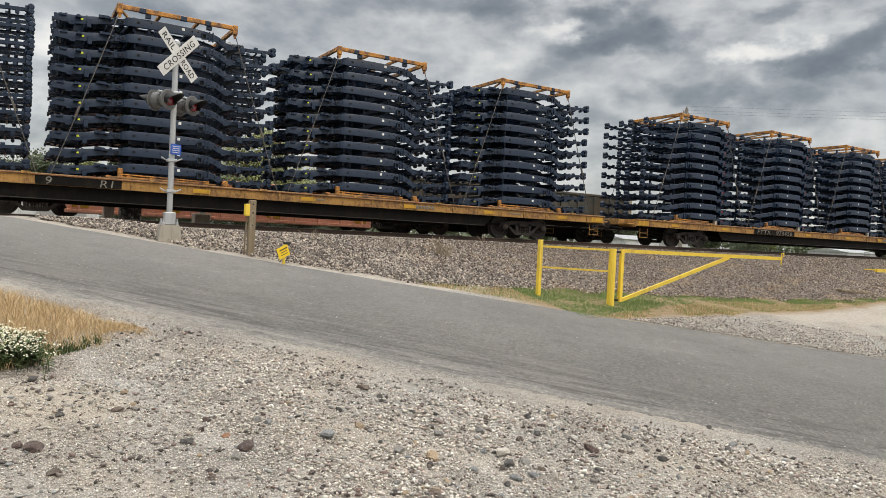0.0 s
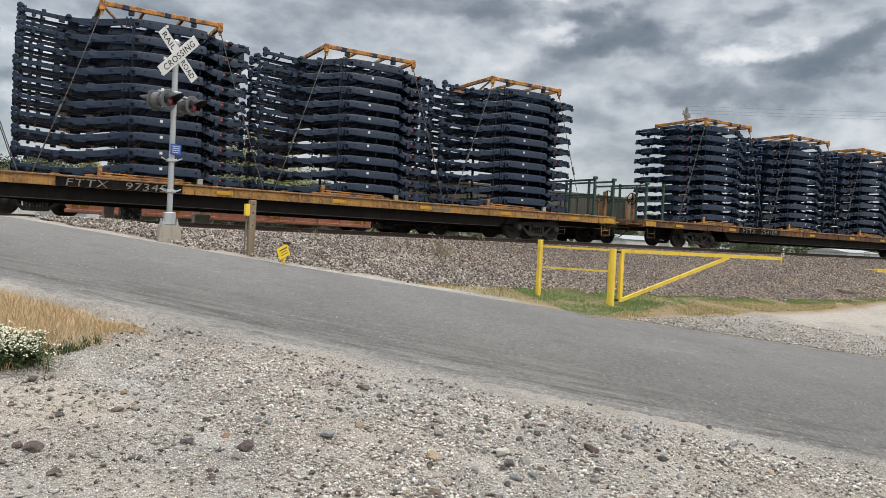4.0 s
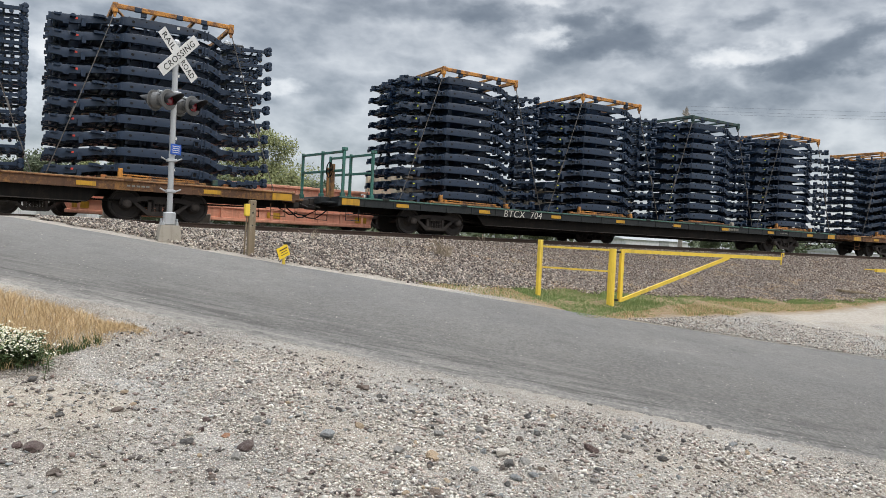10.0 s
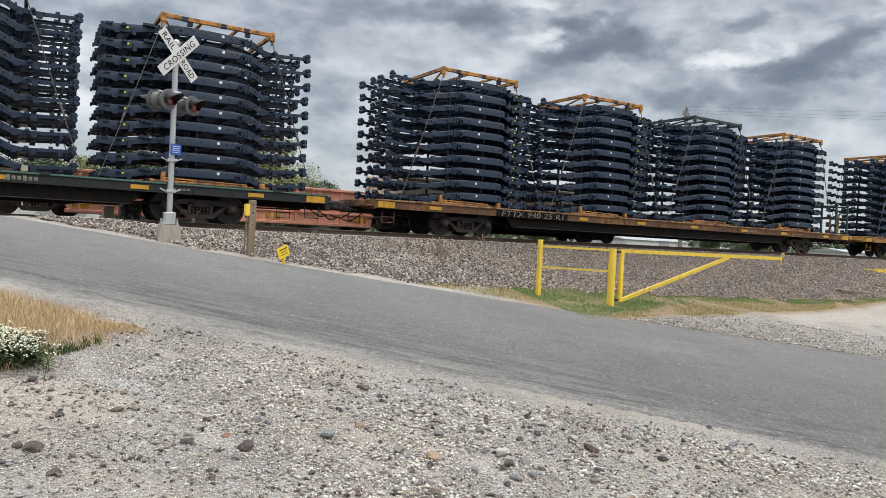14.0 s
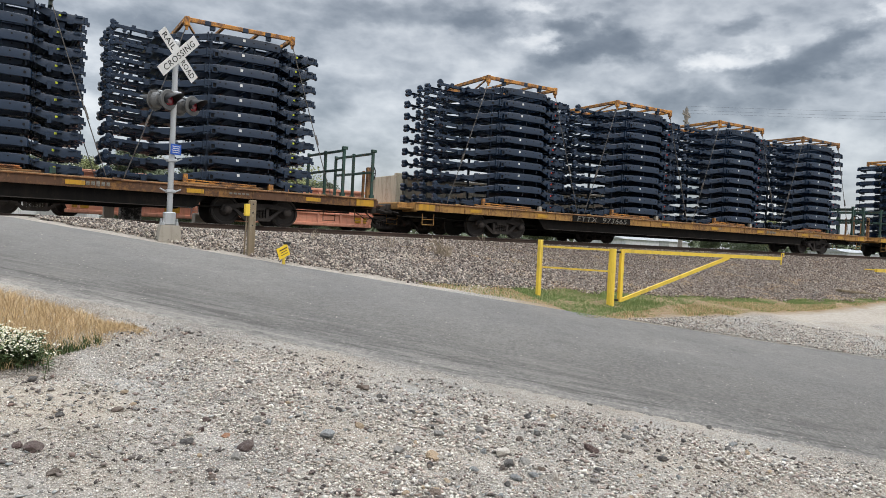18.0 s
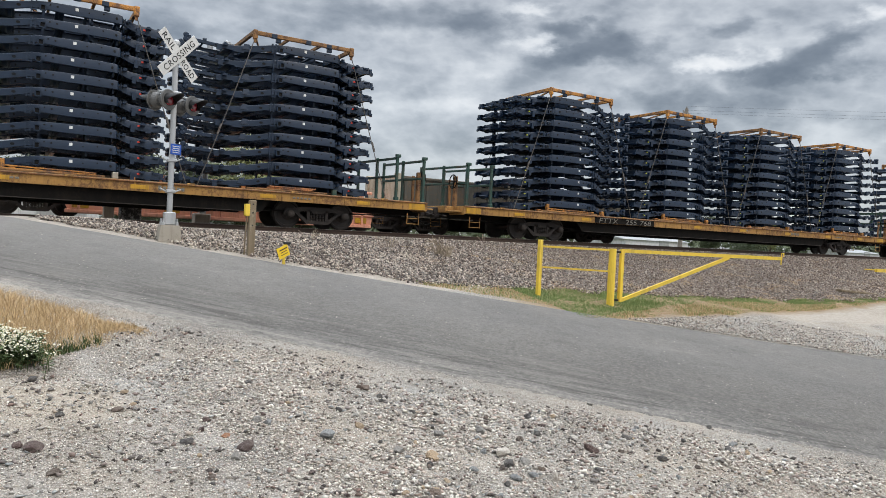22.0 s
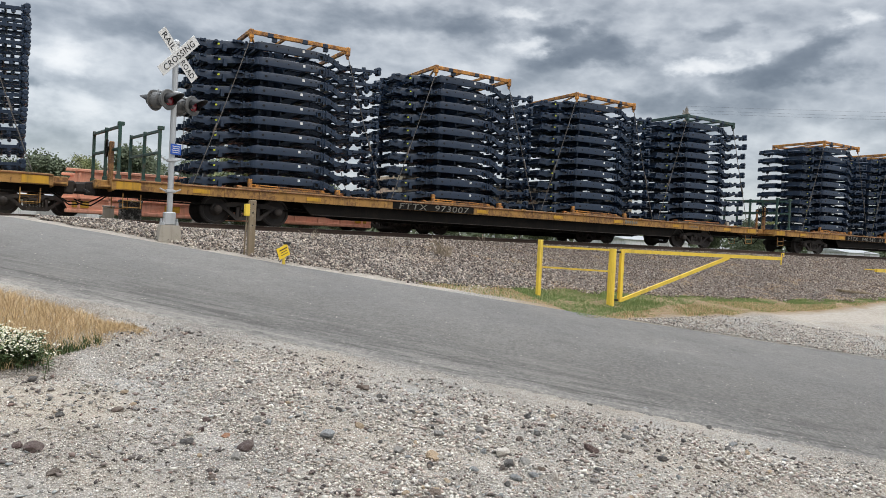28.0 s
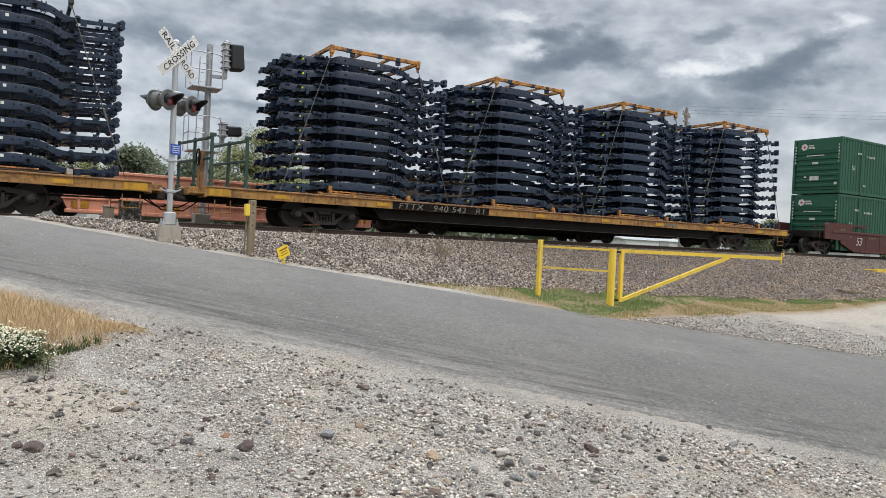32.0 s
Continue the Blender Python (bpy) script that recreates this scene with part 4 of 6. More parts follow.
def flatcar(paint, gate_paint, gates, mark, label, seed):
    rnd = random.Random(seed)
    car = thing("flatcar", label, "railway flatcar", "flatcars of the train")
    for side in (-1, 1):
        part("side_sill", Geo().prism([(y * -side, z) for y, z in SILL], -HALF, HALF, lambda u, v, w: (w, u, v)), paint, car)
    for k in range(26):
        part("stiffener", in_paint(STIFFENER, paint), paint, car, at=pose(-12.7 + k * 1.016, -1.392, DECK_Z - 0.152))
    for k in range(9):
        part("stake_pocket", in_paint(POCKET, paint), paint, car, at=pose(-12 + k * 3.0, -1.42, DECK_Z + 0.0))
    part("deck", Geo().box((0, 0, DECK_Z - 0.03), (2 * HALF - 0.02, 2.42, 0.05)), PLANK, car)
    belly = [(-HALF - 0.3, DECK_Z - 0.06), (-HALF - 0.3, 0.62), (-8.2, 0.62), (-6.6, 0.34), (6.6, 0.34), (8.2, 0.62), (HALF + 0.3, 0.62), (HALF + 0.3, DECK_Z - 0.06)]
    part("centre_sill", Geo().prism(belly, -0.42, 0.42), UNDERFRAME, car)
    for side in (-1, 1):
        part("truss_plate", Geo().prism([(-8.35, 0.772), (-8.05, 0.43), (8.05, 0.43), (8.35, 0.772)], side * 1.22 - 0.02, side * 1.22 + 0.02), UNDERFRAME, car)
        part("bottom_flange", Geo().soft_box((0, side * 1.23, 0.42), (16.0, 0.14, 0.022), 0.006), TRUCK_IRON, car)
    for k in range(-4, 5):
        part("cross_bearer", Geo().box((k * 1.6, 0, 0.7), (0.1, 2.38, 0.3)), UNDERFRAME, car)
    part("brake_pipe", Geo().tube([(-12.9, -0.9, 0.56), (-8.5, -0.9, 0.5), (8.5, -0.9, 0.5), (12.9, -0.9, 0.56)], 0.025, 6), UNDERFRAME, car)
    part("air_reservoir", Geo().lathe((-2.4, -0.98, 0.5), (1, 0, 0), [(0, 0.1), (0.05, 0.16), (0.8, 0.16), (0.85, 0.1)], 12), UNDERFRAME, car)
    for sign in (-1, 1):
        g = Geo().soft_box((sign * (HALF - 0.03), 0, DECK_Z - 0.16), (0.07, 2.68, 0.3), 0.01)
        g.soft_box((sign * (HALF + 0.12), 0, DECK_Z - 0.13), (0.5, 1.5, 0.24), 0.02)
        part("end_sill", g, paint, car)
        part("coupler", coupler_geo(sign), TRUCK_IRON, car)
        for y, drop in ((-0.5, 0.4), (0.35, 0.3)):
            part("brake_hose", hose_geo(sign, y, drop), UNDERFRAME, car)
        part("ladder", in_paint(LADDER, paint), paint, car, at=pose(sign * (HALF - 0.5), -1.34, 0))
        part("ladder", in_paint(LADDER, paint), paint, car, at=pose(sign * (HALF - 0.5), 1.34, 0))
        part("end_mark", Geo().soft_box((sign * (HALF - 0.4), -1.402, DECK_Z - 0.155), (0.6, 0.012, 0.2), 0.004), MARK_YELLOW, car)
        part("step_board", Geo().soft_box((sign * (HALF + 0.12), -1.0, DECK_Z - 0.2), (0.4, 0.5, 0.05), 0.01), paint, car)
        bogie(car, sign * 9.9)
        if gates[0 if sign < 0 else 1]:
            tall = 1.0 - 0.03 * rnd.random()
            end_gate(car, sign * (HALF - 0.15), gate_paint, tall, 0.4 if sign < 0 else 0.2)
            end_gate(car, sign * (HALF - 1.15), gate_paint, tall, 0.4 if sign < 0 else 0.2)
    # hand brake at the end that has the gates
    e = -1 if gates[0] else 1
    g = Geo().lathe((e * (HALF + 0.1), -0.75, 1.9), (-e, 0, 0), [(0.0, 0.05), (0.06, 0.05)], 10)
    g.tube([(e * (HALF + 0.1), -0.75 + 0.24 * math.cos(k * math.pi / 10), 1.9 + 0.24 * math.sin(k * math.pi / 10)) for k in range(20)], 0.02, 5, True)
    g.beam((e * (HALF + 0.08), -0.75, 1.67), (e * (HALF + 0.08), -0.75, 2.13), 0.03, 0.03).beam((e * (HALF + 0.08), -0.98, 1.9), (e * (HALF + 0.08), -0.52, 1.9), 0.03, 0.03)
    if gates[0] or gates[1]:
        part("brake_wheel", g, UNDERFRAME, car)
        part("brake_stand", Geo().soft_box((e * (HALF - 0.02), -0.72, 1.55), (0.13, 0.14, 1.1), 0.02).soft_box((e * (HALF - 0.02), -0.35, 1.5), (0.08, 0.08, 1.0), 0.01), RACK_BROWN, car)
    for k in range(8):
        x = -11.4 + k * 3.25 + rnd.uniform(-0.2, 0.2)
        if mark and mark[1] - 0.4 < x < mark[2] + 0.4:
            continue
        part("reflector", REFLECTOR, MARK_YELLOW, car, at=pose(x, -1.403, DECK_Z - 0.16))
    if mark:
        text, x0, x1, tall = mark
        if paint is not DECK_GREEN:
            part("mark_panel", Geo().box(((x0 + x1) / 2, -1.3995, DECK_Z - 0.155), (x1 - x0 + 0.4, 0.008, 0.225)), UNDERFRAME, car)
        lettering(text, tall, LETTER if paint is DECK_GREEN else FADED, car, pose(x0, -1.406, DECK_Z - 0.155 - tall / 2), "reporting_mark", 0.12, 1.08, x1 - x0)
    # thin strip whose paler colour paints the highlight along the top flange
    part("deck_edge", Geo().box((0, -1.37, DECK_Z + 0.004), (2 * HALF - 0.1, 0.055, 0.02)), EDGE_GREEN if paint is DECK_GREEN else EDGE_TAN, car)
    # rolled lip along the top of the sill
    part("sill_lip", Geo().soft_box((0, -1.405, DECK_Z - 0.022), (2 * HALF, 0.045, 0.04), 0.01), EDGE_GREEN if paint is DECK_GREEN else LIP_RUST, car, "rusty rolled lip")
    for x0, n, kind in ((5.2, 6, 0), (9.0, 5, 2), (1.5, 4, 2)):
        for k in range(n):
            part("stencil_bar", BARS[kind if k % 3 else 1 if kind == 0 else 2], FADED, car, at=pose(x0 + 0.12 * k, -1.402, DECK_Z - 0.155))
    return car


# car's middle, stacks' first place, gaps between stacks, turned, paint, end gates, mark, tag, rack colours
CARS = (
    (6.15, -2.58, 6.22, False, "yellow", (0, 0), ("9          R1", -5.60, -4.00, 0.2), "yellow", "yyyy"),
    (35.15, 25.38, 6.21, True, "yellow", (0, 1), ("FTTX   973456", -5.78, -3.09, 0.2), "red", "yyyy"),
    (63.95, 55.30, 6.22, False, "brown", (1, 0), ("FTTX   254109", -7.30, -4.70, 0.2), "red", "yyyy"),
    (92.6, 84.06, 6.23, False, "green", (1, 0), ("BTCX  704", -7.30, -5.55, 0.25), "yellow", "yygy"),
    (121.45, 111.66, 6.30, True, "brown", (0, 1), ("FTTX 940 25 R1", -8.65, -5.75, 0.2), "yellow", "yygy"),
    (150.15, 140.68, 6.20, True, "yellow", (0, 1), ("FTTX  973665", -6.60, -3.95, 0.2), "red", "yyyb"),
    (178.85, 170.33, 6.24, False, "yellow", (1, 0), ("FTTX   255 768", -7.35, -4.45, 0.2), "yellow", "yyby"),
    (207.45, 198.83, 6.21, False, "yellow", (1, 0), ("FTTX  973007", -5.10, -2.35, 0.2), "yellow", "yyyg"),
    (236.1, 227.58, 6.19, False, "yellow", (1, 0), ("FTTX   940 542   R1", -7.50, -4.10, 0.2), "yellow", "yyyy"),
)
PAINTS = {"yellow": DECK_YELLOW, "brown": DECK_BROWN, "green": DECK_GREEN}
RACKS = {"y": (RACK_YELLOW, "yellow"), "g": (RACK_GREEN, "green"), "b": (RACK_BROWN, "brown")}
CAR_LABELS = {"yellow": "long weathered yellow flatcar loaded with truck frames", "brown": "long rusty yellow-brown flatcar loaded with truck frames",
              "green": "long black-green flatcar with yellow marks, loaded with truck frames"}
models = {}
for middle, first, gap, turned, paint, gates, mark, tag, racks in CARS:
    rides(flatcar(PAINTS[paint], GATE_TEAL if paint == "green" else GATE_GREEN, gates, mark, CAR_LABELS[paint], int(middle)), middle)
    for k in range(4):
        key = (tag, racks[k], turned)
        if key not in models:
            models[key] = chassis_stack(tag, *RACKS[racks[k]], turned)
            rides(models[key], first + k * gap)
        else:
            rides(copy_thing(models[key], pose(0, 0, 0)), first + k * gap)


# ---------------------------------------------------------------- double-stack wagon at the tail
MAROON = painted("maroon_wagon_paint", (0.085, 0.02, 0.015), (0.075, 0.036, 0.025), 0.5, 0.65, 1.5, (0.04, 0.02, 0.015))
BOX_GREEN = painted("container_green_paint", (0.006, 0.08, 0.038), (0.01, 0.062, 0.03), 0.25, 0.5, 1.2, (0.015, 0.05, 0.03))
BADGE_RED = Mat("badge_red").end((0.5, 0.05, 0.05), 0.5)


def container(label):
    """A corrugated fifty-three foot box: frame, panels of its side and front, roof, and its markings."""
    L, W, H = 16.15, 2.59, 2.9
    box = thing("container", label, "shipping container", "stacked containers")
    part("roof", Geo().box((L / 2, 0, H - 0.03), (L - 0.1, W - 0.08, 0.04)), BOX_GREEN, box)
    part("floor_frame", Geo().box((L / 2, 0, 0.08), (L - 0.02, W - 0.02, 0.16)), BOX_GREEN, box)
    for x in (0.06, 1.95, L - 0.06):
        for y in (-W / 2 + 0.05, W / 2 - 0.05):
            part("corner_post", Geo().soft_box((x, y, H / 2), (0.13, 0.13, H), 0.012), BOX_GREEN, box)
    for y in (-W / 2 + 0.045, W / 2 - 0.045):
        part("top_rail", Geo().soft_box((L / 2, y, H - 0.06), (L, 0.1, 0.12), 0.01), BOX_GREEN, box)
        wave, x = [], 0.15
        while x < L - 0.25:
            wave += [(x, 0.0), (x + 0.1, 0.0), (x + 0.13, 0.03), (x + 0.23, 0.03)]
            x += 0.26
        sy = 1 if y > 0 else -1
        pts = [(u, sy * (W / 2 - 0.05 + d)) for u, d in wave] + [(u, sy * (W / 2 - 0.09)) for u, d in wave[::-1]]
        part("side_panel", Geo().prism(pts, 0.14, H - 0.1, lambda u, v, w: (u, v, w)), BOX_GREEN, box)
    front = []
    for k in range(9):
        z = 0.2 + k * 0.29
        front += [(0.10, z), (0.10, z + 0.12), (0.05, z + 0.16), (0.05, z + 0.26)]
    part("front_panel", Geo().prism(front + [(0.16, H - 0.15), (0.16, 0.2)], -W / 2 + 0.1, W / 2 - 0.1, lambda u, v, w: (u, w, v)), BOX_GREEN, box)
    for z in (H - 0.55,):
        part("panel", Geo().soft_box((0.05, 0, z + 0.18), (0.03, W - 0.3, 0.62), 0.008), BOX_GREEN, box)
    g = Geo().lathe((0.03, 0.72, H - 0.42), (-1, 0, 0), [(0, 0.19), (0.006, 0.19)], 6)
    part("badge", g, LETTER, box)
    g = Geo().lathe((0.022, 0.72, H - 0.42), (-1, 0, 0), [(0, 0.07), (0.006, 0.07)], 6)
    part("badge_centre", g, BADGE_RED, box)
    for y, z, w, h in ((0.35, H - 0.36, 0.3, 0.07), (0.32, H - 0.48, 0.36, 0.09), (0.1, H - 0.9, 0.95, 0.05), (0.08, H - 1.3, 0.32, 0.12), (0.1, H - 2.1, 0.5, 0.22), (0.6, H - 2.02, 0.14, 0.08), (-1.05, H - 2.4, 0.14, 0.12)):
        part("label_bar", Geo().box((0.026, y, z), (0.008, w, h)), LETTER, box)
    for y in (-W / 2 + 0.12, W / 2 - 0.12):
        for k in range(6):
            part("label_bar", Geo().box((-0.008, y, H - 0.4 - k * 0.17), (0.008, 0.06, 0.09)), LETTER, box)
    lettering("53", 0.24, LETTER, box, pose(1.0, -W / 2 - 0.026, H - 1.65), "size_mark")
    for x, z, n in ((1.55, H - 0.75, 3), (2.45, H - 0.85, 6), (2.2, H - 2.4, 2)):
        for k in range(n):
            part("label_bar", Geo().box((x + k * 0.13, -W / 2 - 0.022, z), (0.07, 0.008, 0.1)), LETTER, box)
    return box


def well_wagon():
    """Maroon well wagon: end platform on its truck, deep side walls with a top chord."""
    w = thing("well_wagon", "maroon double-stack well wagon carrying green containers", "railway wagon")
    # origin at the leading corner of the containers
    for side in (-1, 1):
        y = side * 1.36
        part("side_wall", Geo().prism([(0.25, 0.62), (1.5, 0.18), (14.6, 0.18), (15.9, 0.62), (15.9, 1.12), (0.25, 1.12)], y - 0.03, y + 0.03), MAROON, w)
        part("top_chord", Geo().soft_box((8.2, y, 1.17), (17.6, 0.14, 0.12), 0.01), MAROON, w)
        part("end_wall", Geo().prism([(-1.2, 0.8), (1.25, 0.72), (1.25, 1.5), (2.7, 1.5), (2.7, 1.62), (-1.0, 1.62), (-1.2, 1.5)], y - 0.04, y + 0.04), MAROON, w)
        part("bottom_chord", Geo().soft_box((8.4, y, 0.2), (12.6, 0.16, 0.1), 0.01), MAROON, w)
        for k in range(9):
            part("rib", Geo().box((2.6 + k * 1.4, y + side * 0.035, 0.66), (0.08, 0.02, 0.86)), MAROON, w)
    for x in (0.35, 15.8):
        part("bulkhead", Geo().box((x, 0, 0.78), (0.08, 2.64, 1.1)), UNDERFRAME, w)
    part("well_floor", Geo().box((8.4, 0, 0.19), (12.4, 2.6, 0.08)), UNDERFRAME, w)
    part("platform", Geo().soft_box((-1.0, 0, 1.0), (2.2, 2.5, 0.34), 0.02), UNDERFRAME, w)
    part("platform", Geo().soft_box((17.0, 0, 0.95), (3.2, 2.5, 0.18), 0.02), MAROON, w)
    part("draft_sill", Geo().soft_box((-2.1, 0, 0.82), (1.6, 0.5, 0.36), 0.03), UNDERFRAME, w)
    g = Geo().beam((-2.6, 0, 0.8), (-3.5, 0, 0.8), 0.2, 0.2, bevel=0.02).soft_box((-3.5, 0.05, 0.8), (0.32, 0.36, 0.32), 0.06)
    part("coupler", g, TRUCK_IRON, w)
    for y in (-1.0, 1.0):
        part("handrail", Geo().tube([(-1.7, y, 1.0), (-1.7, y, 1.6), (-1.3, y, 1.6), (-1.3, y, 1.0)], 0.014, 6), TRUCK_IRON, w)
    part("brake_hose", Geo().tube([(-2.5, -0.4, 0.7), (-2.9, -0.45, 0.3), (-3.4, -0.3, 0.35)], 0.026, 6), UNDERFRAME, w)
    part("ladder", Geo().tube([(-1.9, -1.3, 0.35), (-1.9, -1.3, 1.5)], 0.015, 5).tube([(-1.5, -1.3, 0.35), (-1.5, -1.3, 1.5)], 0.015, 5), MAROON, w)
    for x in (-0.9, 17.5):
        bogie(w, x)
    lettering("53", 0.42, LETTER, w, pose(1.6, -1.415, 0.55), "size_mark", 0.25)
    for x, z, n in ((0.2, 1.3, 3), (2.9, 0.95, 5), (1.1, 0.95, 1), (4.6, 0.7, 4)):
        for k in range(n):
            part("stencil_bar", BARS[2 if k % 2 else 0], LETTER, w, at=pose(x + k * 0.14, -1.412, z))
    return w


rides(well_wagon(), 254.0)
rides(container("lower green corrugated steel container in the well wagon"), 254.0, RAIL_Z + 0.24)
rides(container("upper green corrugated steel container stacked on another"), 254.0, RAIL_Z + 3.2)


# ---------------------------------------------------------------- tracks and bank
SLEEPER_WOOD = painted("creosoted_sleeper", (0.06, 0.045, 0.035), (0.13, 0.11, 0.09), 0.4, 0.9, 3.0)


def rail_geo(x0, x1, y, top):
    p = [(-0.07, -0.17), (0.07, -0.17), (0.07, -0.155), (0.012, -0.13), (0.01, -0.045), (0.036, -0.035), (0.036, -0.008), (0.028, 0.0), (-0.028, 0.0), (-0.036, -0.008), (-0.036, -0.035), (-0.01, -0.045), (-0.012, -0.13), (-0.07, -0.155)]
    return Geo().prism([(u + y, v + top) for u, v in p], x0, x1, lambda u, v, w: (w, u, v))


def track(y0, top, label, x0, x1):
    t = thing("railway_track", label, "railway track", kind="structure")
    for dy in (-0.753, 0.753):
        part("rail", rail_geo(-160, 420, y0 + dy, top), RUSTY_RAIL, t)
        part("railhead", Geo().box((130, y0 + dy, top + 0.001), (580, 0.05, 0.004)), RAIL_TOP, t)
    me = Geo().soft_box((0, 0, 0), (0.23, 2.6, 0.18), 0.012).mesh("sleeper")
    x = x0
    while x < x1:
        part("sleeper", me, SLEEPER_WOOD, t, at=pose(x + random.uniform(-0.03, 0.03), y0 + random.uniform(-0.05, 0.05), top - 0.262, 0, 0, random.uniform(-1, 1)))
        x += 0.54
    return t


track(TRACK_Y, RAIL_Z, "near main track with rusty rails on timber sleepers", -9, 70)
track(TRACK2_Y, RAIL_Z, "second track with parked wagons on it", -9, 40)


def stones(name, places, size, material, label, seed, flat=0.7):
    """Many small broken stones in one mesh."""
    rnd = np.random.RandomState(seed)
    base = np.array([(1, 0, 0), (-1, 0, 0), (0, 1, 0), (0, -1, 0), (0, 0, 1), (0, 0, -1)], float)
    tri = np.array([(0, 2, 4), (2, 1, 4), (1, 3, 4), (3, 0, 4), (2, 0, 5), (1, 2, 5), (3, 1, 5), (0, 3, 5)])
    n = len(places)
    v = np.repeat(base[None], n, 0) * rnd.uniform(0.55, 1.25, (n, 6, 1)) + rnd.uniform(-0.48, 0.48, (n, 6, 3))
    v *= (size[:, None] * rnd.uniform(0.7, 1.3, (n, 3)))[:, None, :] * np.array((1, 1, flat)) * 0.5
    a = rnd.uniform(0, 2 * np.pi, n)
    c, s = np.cos(a)[:, None], np.sin(a)[:, None]
    x, y = v[:, :, 0] * c - v[:, :, 1] * s, v[:, :, 0] * s + v[:, :, 1] * c
    v = np.stack([x, y, v[:, :, 2]], -1) + places[:, None, :]
    f = tri[None] + (np.arange(n) * 6)[:, None, None]
    me = bpy.data.meshes.new(name)
    me.vertices.add(n * 6)
    me.vertices.foreach_set("co", v.reshape(-1).astype(np.float32))
    me.loops.add(n * 24)
    me.loops.foreach_set("vertex_index", f.reshape(-1).astype(np.int32))
    me.polygons.add(n * 8)
    me.polygons.foreach_set("loop_start", np.arange(0, n * 24, 3, dtype=np.int32))
    me.update(calc_edges=True)
    me.validate()
    me.materials.append(material)
    return tagged(new(name, me), label, "stones", kind="stuff")


def mat_bank():
    m = Mat("ballast_bed")
    p = m.place()
    cell = m.voronoi(p, 19, out="Color")
    c = m.ramp(cell, [(0.0, (0.07, 0.06, 0.056)), (0.35, (0.17, 0.135, 0.11)), (0.65, (0.3, 0.235, 0.185)), (1.0, (0.48, 0.4, 0.33))])
    # shade in the gaps between stones, painted as near-black cell edges
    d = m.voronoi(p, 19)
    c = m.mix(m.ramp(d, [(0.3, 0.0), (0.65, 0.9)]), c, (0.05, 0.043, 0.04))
    m.bump(m.math("SUBTRACT", 1.0, d), 1.0, 0.05)
    return m.end(c, 0.92)


def foot(x):
    """Where the bank's stones end towards the road, by x."""
    if x < 9.3:
        return road_far(x) + 0.3 if x < 5.5 else max(road_far(x) + 0.3, 12.1)
    return 12.1 + 0.02 * (x - 9.3) + 0.07 * math.sin(x * 0.8)


def build_bank():
    v, f = [], []
    xs = list(np.arange(0.2, 60, 0.4)) + [64, 72, 85, 100, 130, 180, 260, 420]
    m = 24
    for x in xs:
        y0, y1 = foot(x), 32.0
        for k in range(m + 1):
            s = k / m
            y = y0 + (20.3 - y0) * min(1.0, s * 1.25) if s <= 0.8 else 20.3 + (y1 - 20.3) * (s - 0.8) / 0.2
            v.append((x, y, land(x, y) + 0.015 + 0.03 * noise.noise((x * 1.5, y * 1.5, 2)) - (0.04 if k == 0 else 0.0)))
    for i in range(len(xs) - 1):
        for k in range(m):
            a = i * (m + 1) + k
            f.append((a, a + m + 1, a + m + 2, a + 1))
    me = bpy.data.meshes.new("ballast_bank")
    me.from_pydata(v, [], f)
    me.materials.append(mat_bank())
    tagged(new("ballast_bank", me), "bank of broken brown-grey ballast under the track", "ballast", kind="structure")
    rnd = np.random.RandomState(4)
    pts, size = [], []
    while len(pts) < 105000:
        u = rnd.rand()
        x = 0.4 + 44 * u ** 1.5
        y = rnd.uniform(11.5, 20.75)
        if y < foot(x) + 0.35 * noise.noise((x * 1.2, y, 7)) - 0.1:
            continue
        pts.append((x, y, land(x, y) + 0.03 + rnd.uniform(-0.015, 0.03)))
        size.append(rnd.uniform(0.03, 0.066) * (1 if x < 24 else 1.25))
    stones("ballast_stones", np.array(pts), np.array(size), BALLAST, "sharp brown and grey ballast stones on the bank", 5)


build_bank()

LIMESTONE = stone_mix("crushed_limestone", [(0.0, (0.1, 0.083, 0.072)), (0.08, (0.21, 0.172, 0.148)), (0.18, (0.42, 0.325, 0.27)), (0.3, (0.41, 0.402, 0.378)), (0.42, (0.53, 0.475, 0.4)), (0.56, (0.6, 0.555, 0.48)),
                                            (0.67, (0.58, 0.47, 0.395)), (0.8, (0.67, 0.635, 0.57)), (0.91, (0.71, 0.655, 0.56)), (1.0, (0.9, 0.865, 0.8))])


CHIPS = stone_mix("mixed_chips", [(0.0, (0.05, 0.042, 0.038)), (0.25, (0.13, 0.108, 0.096)), (0.42, (0.24, 0.225, 0.205)), (0.55, (0.22, 0.14, 0.115)), (0.66, (0.36, 0.35, 0.33)), (0.78, (0.45, 0.37, 0.29)), (0.88, (0.3, 0.32, 0.315)), (1.0, (0.66, 0.62, 0.55))])


ROAD_CHIPS = stone_mix("road_chips", [(0.0, (0.17, 0.157, 0.14)), (0.4, (0.24, 0.22, 0.195)), (1.0, (0.5, 0.46, 0.4))])


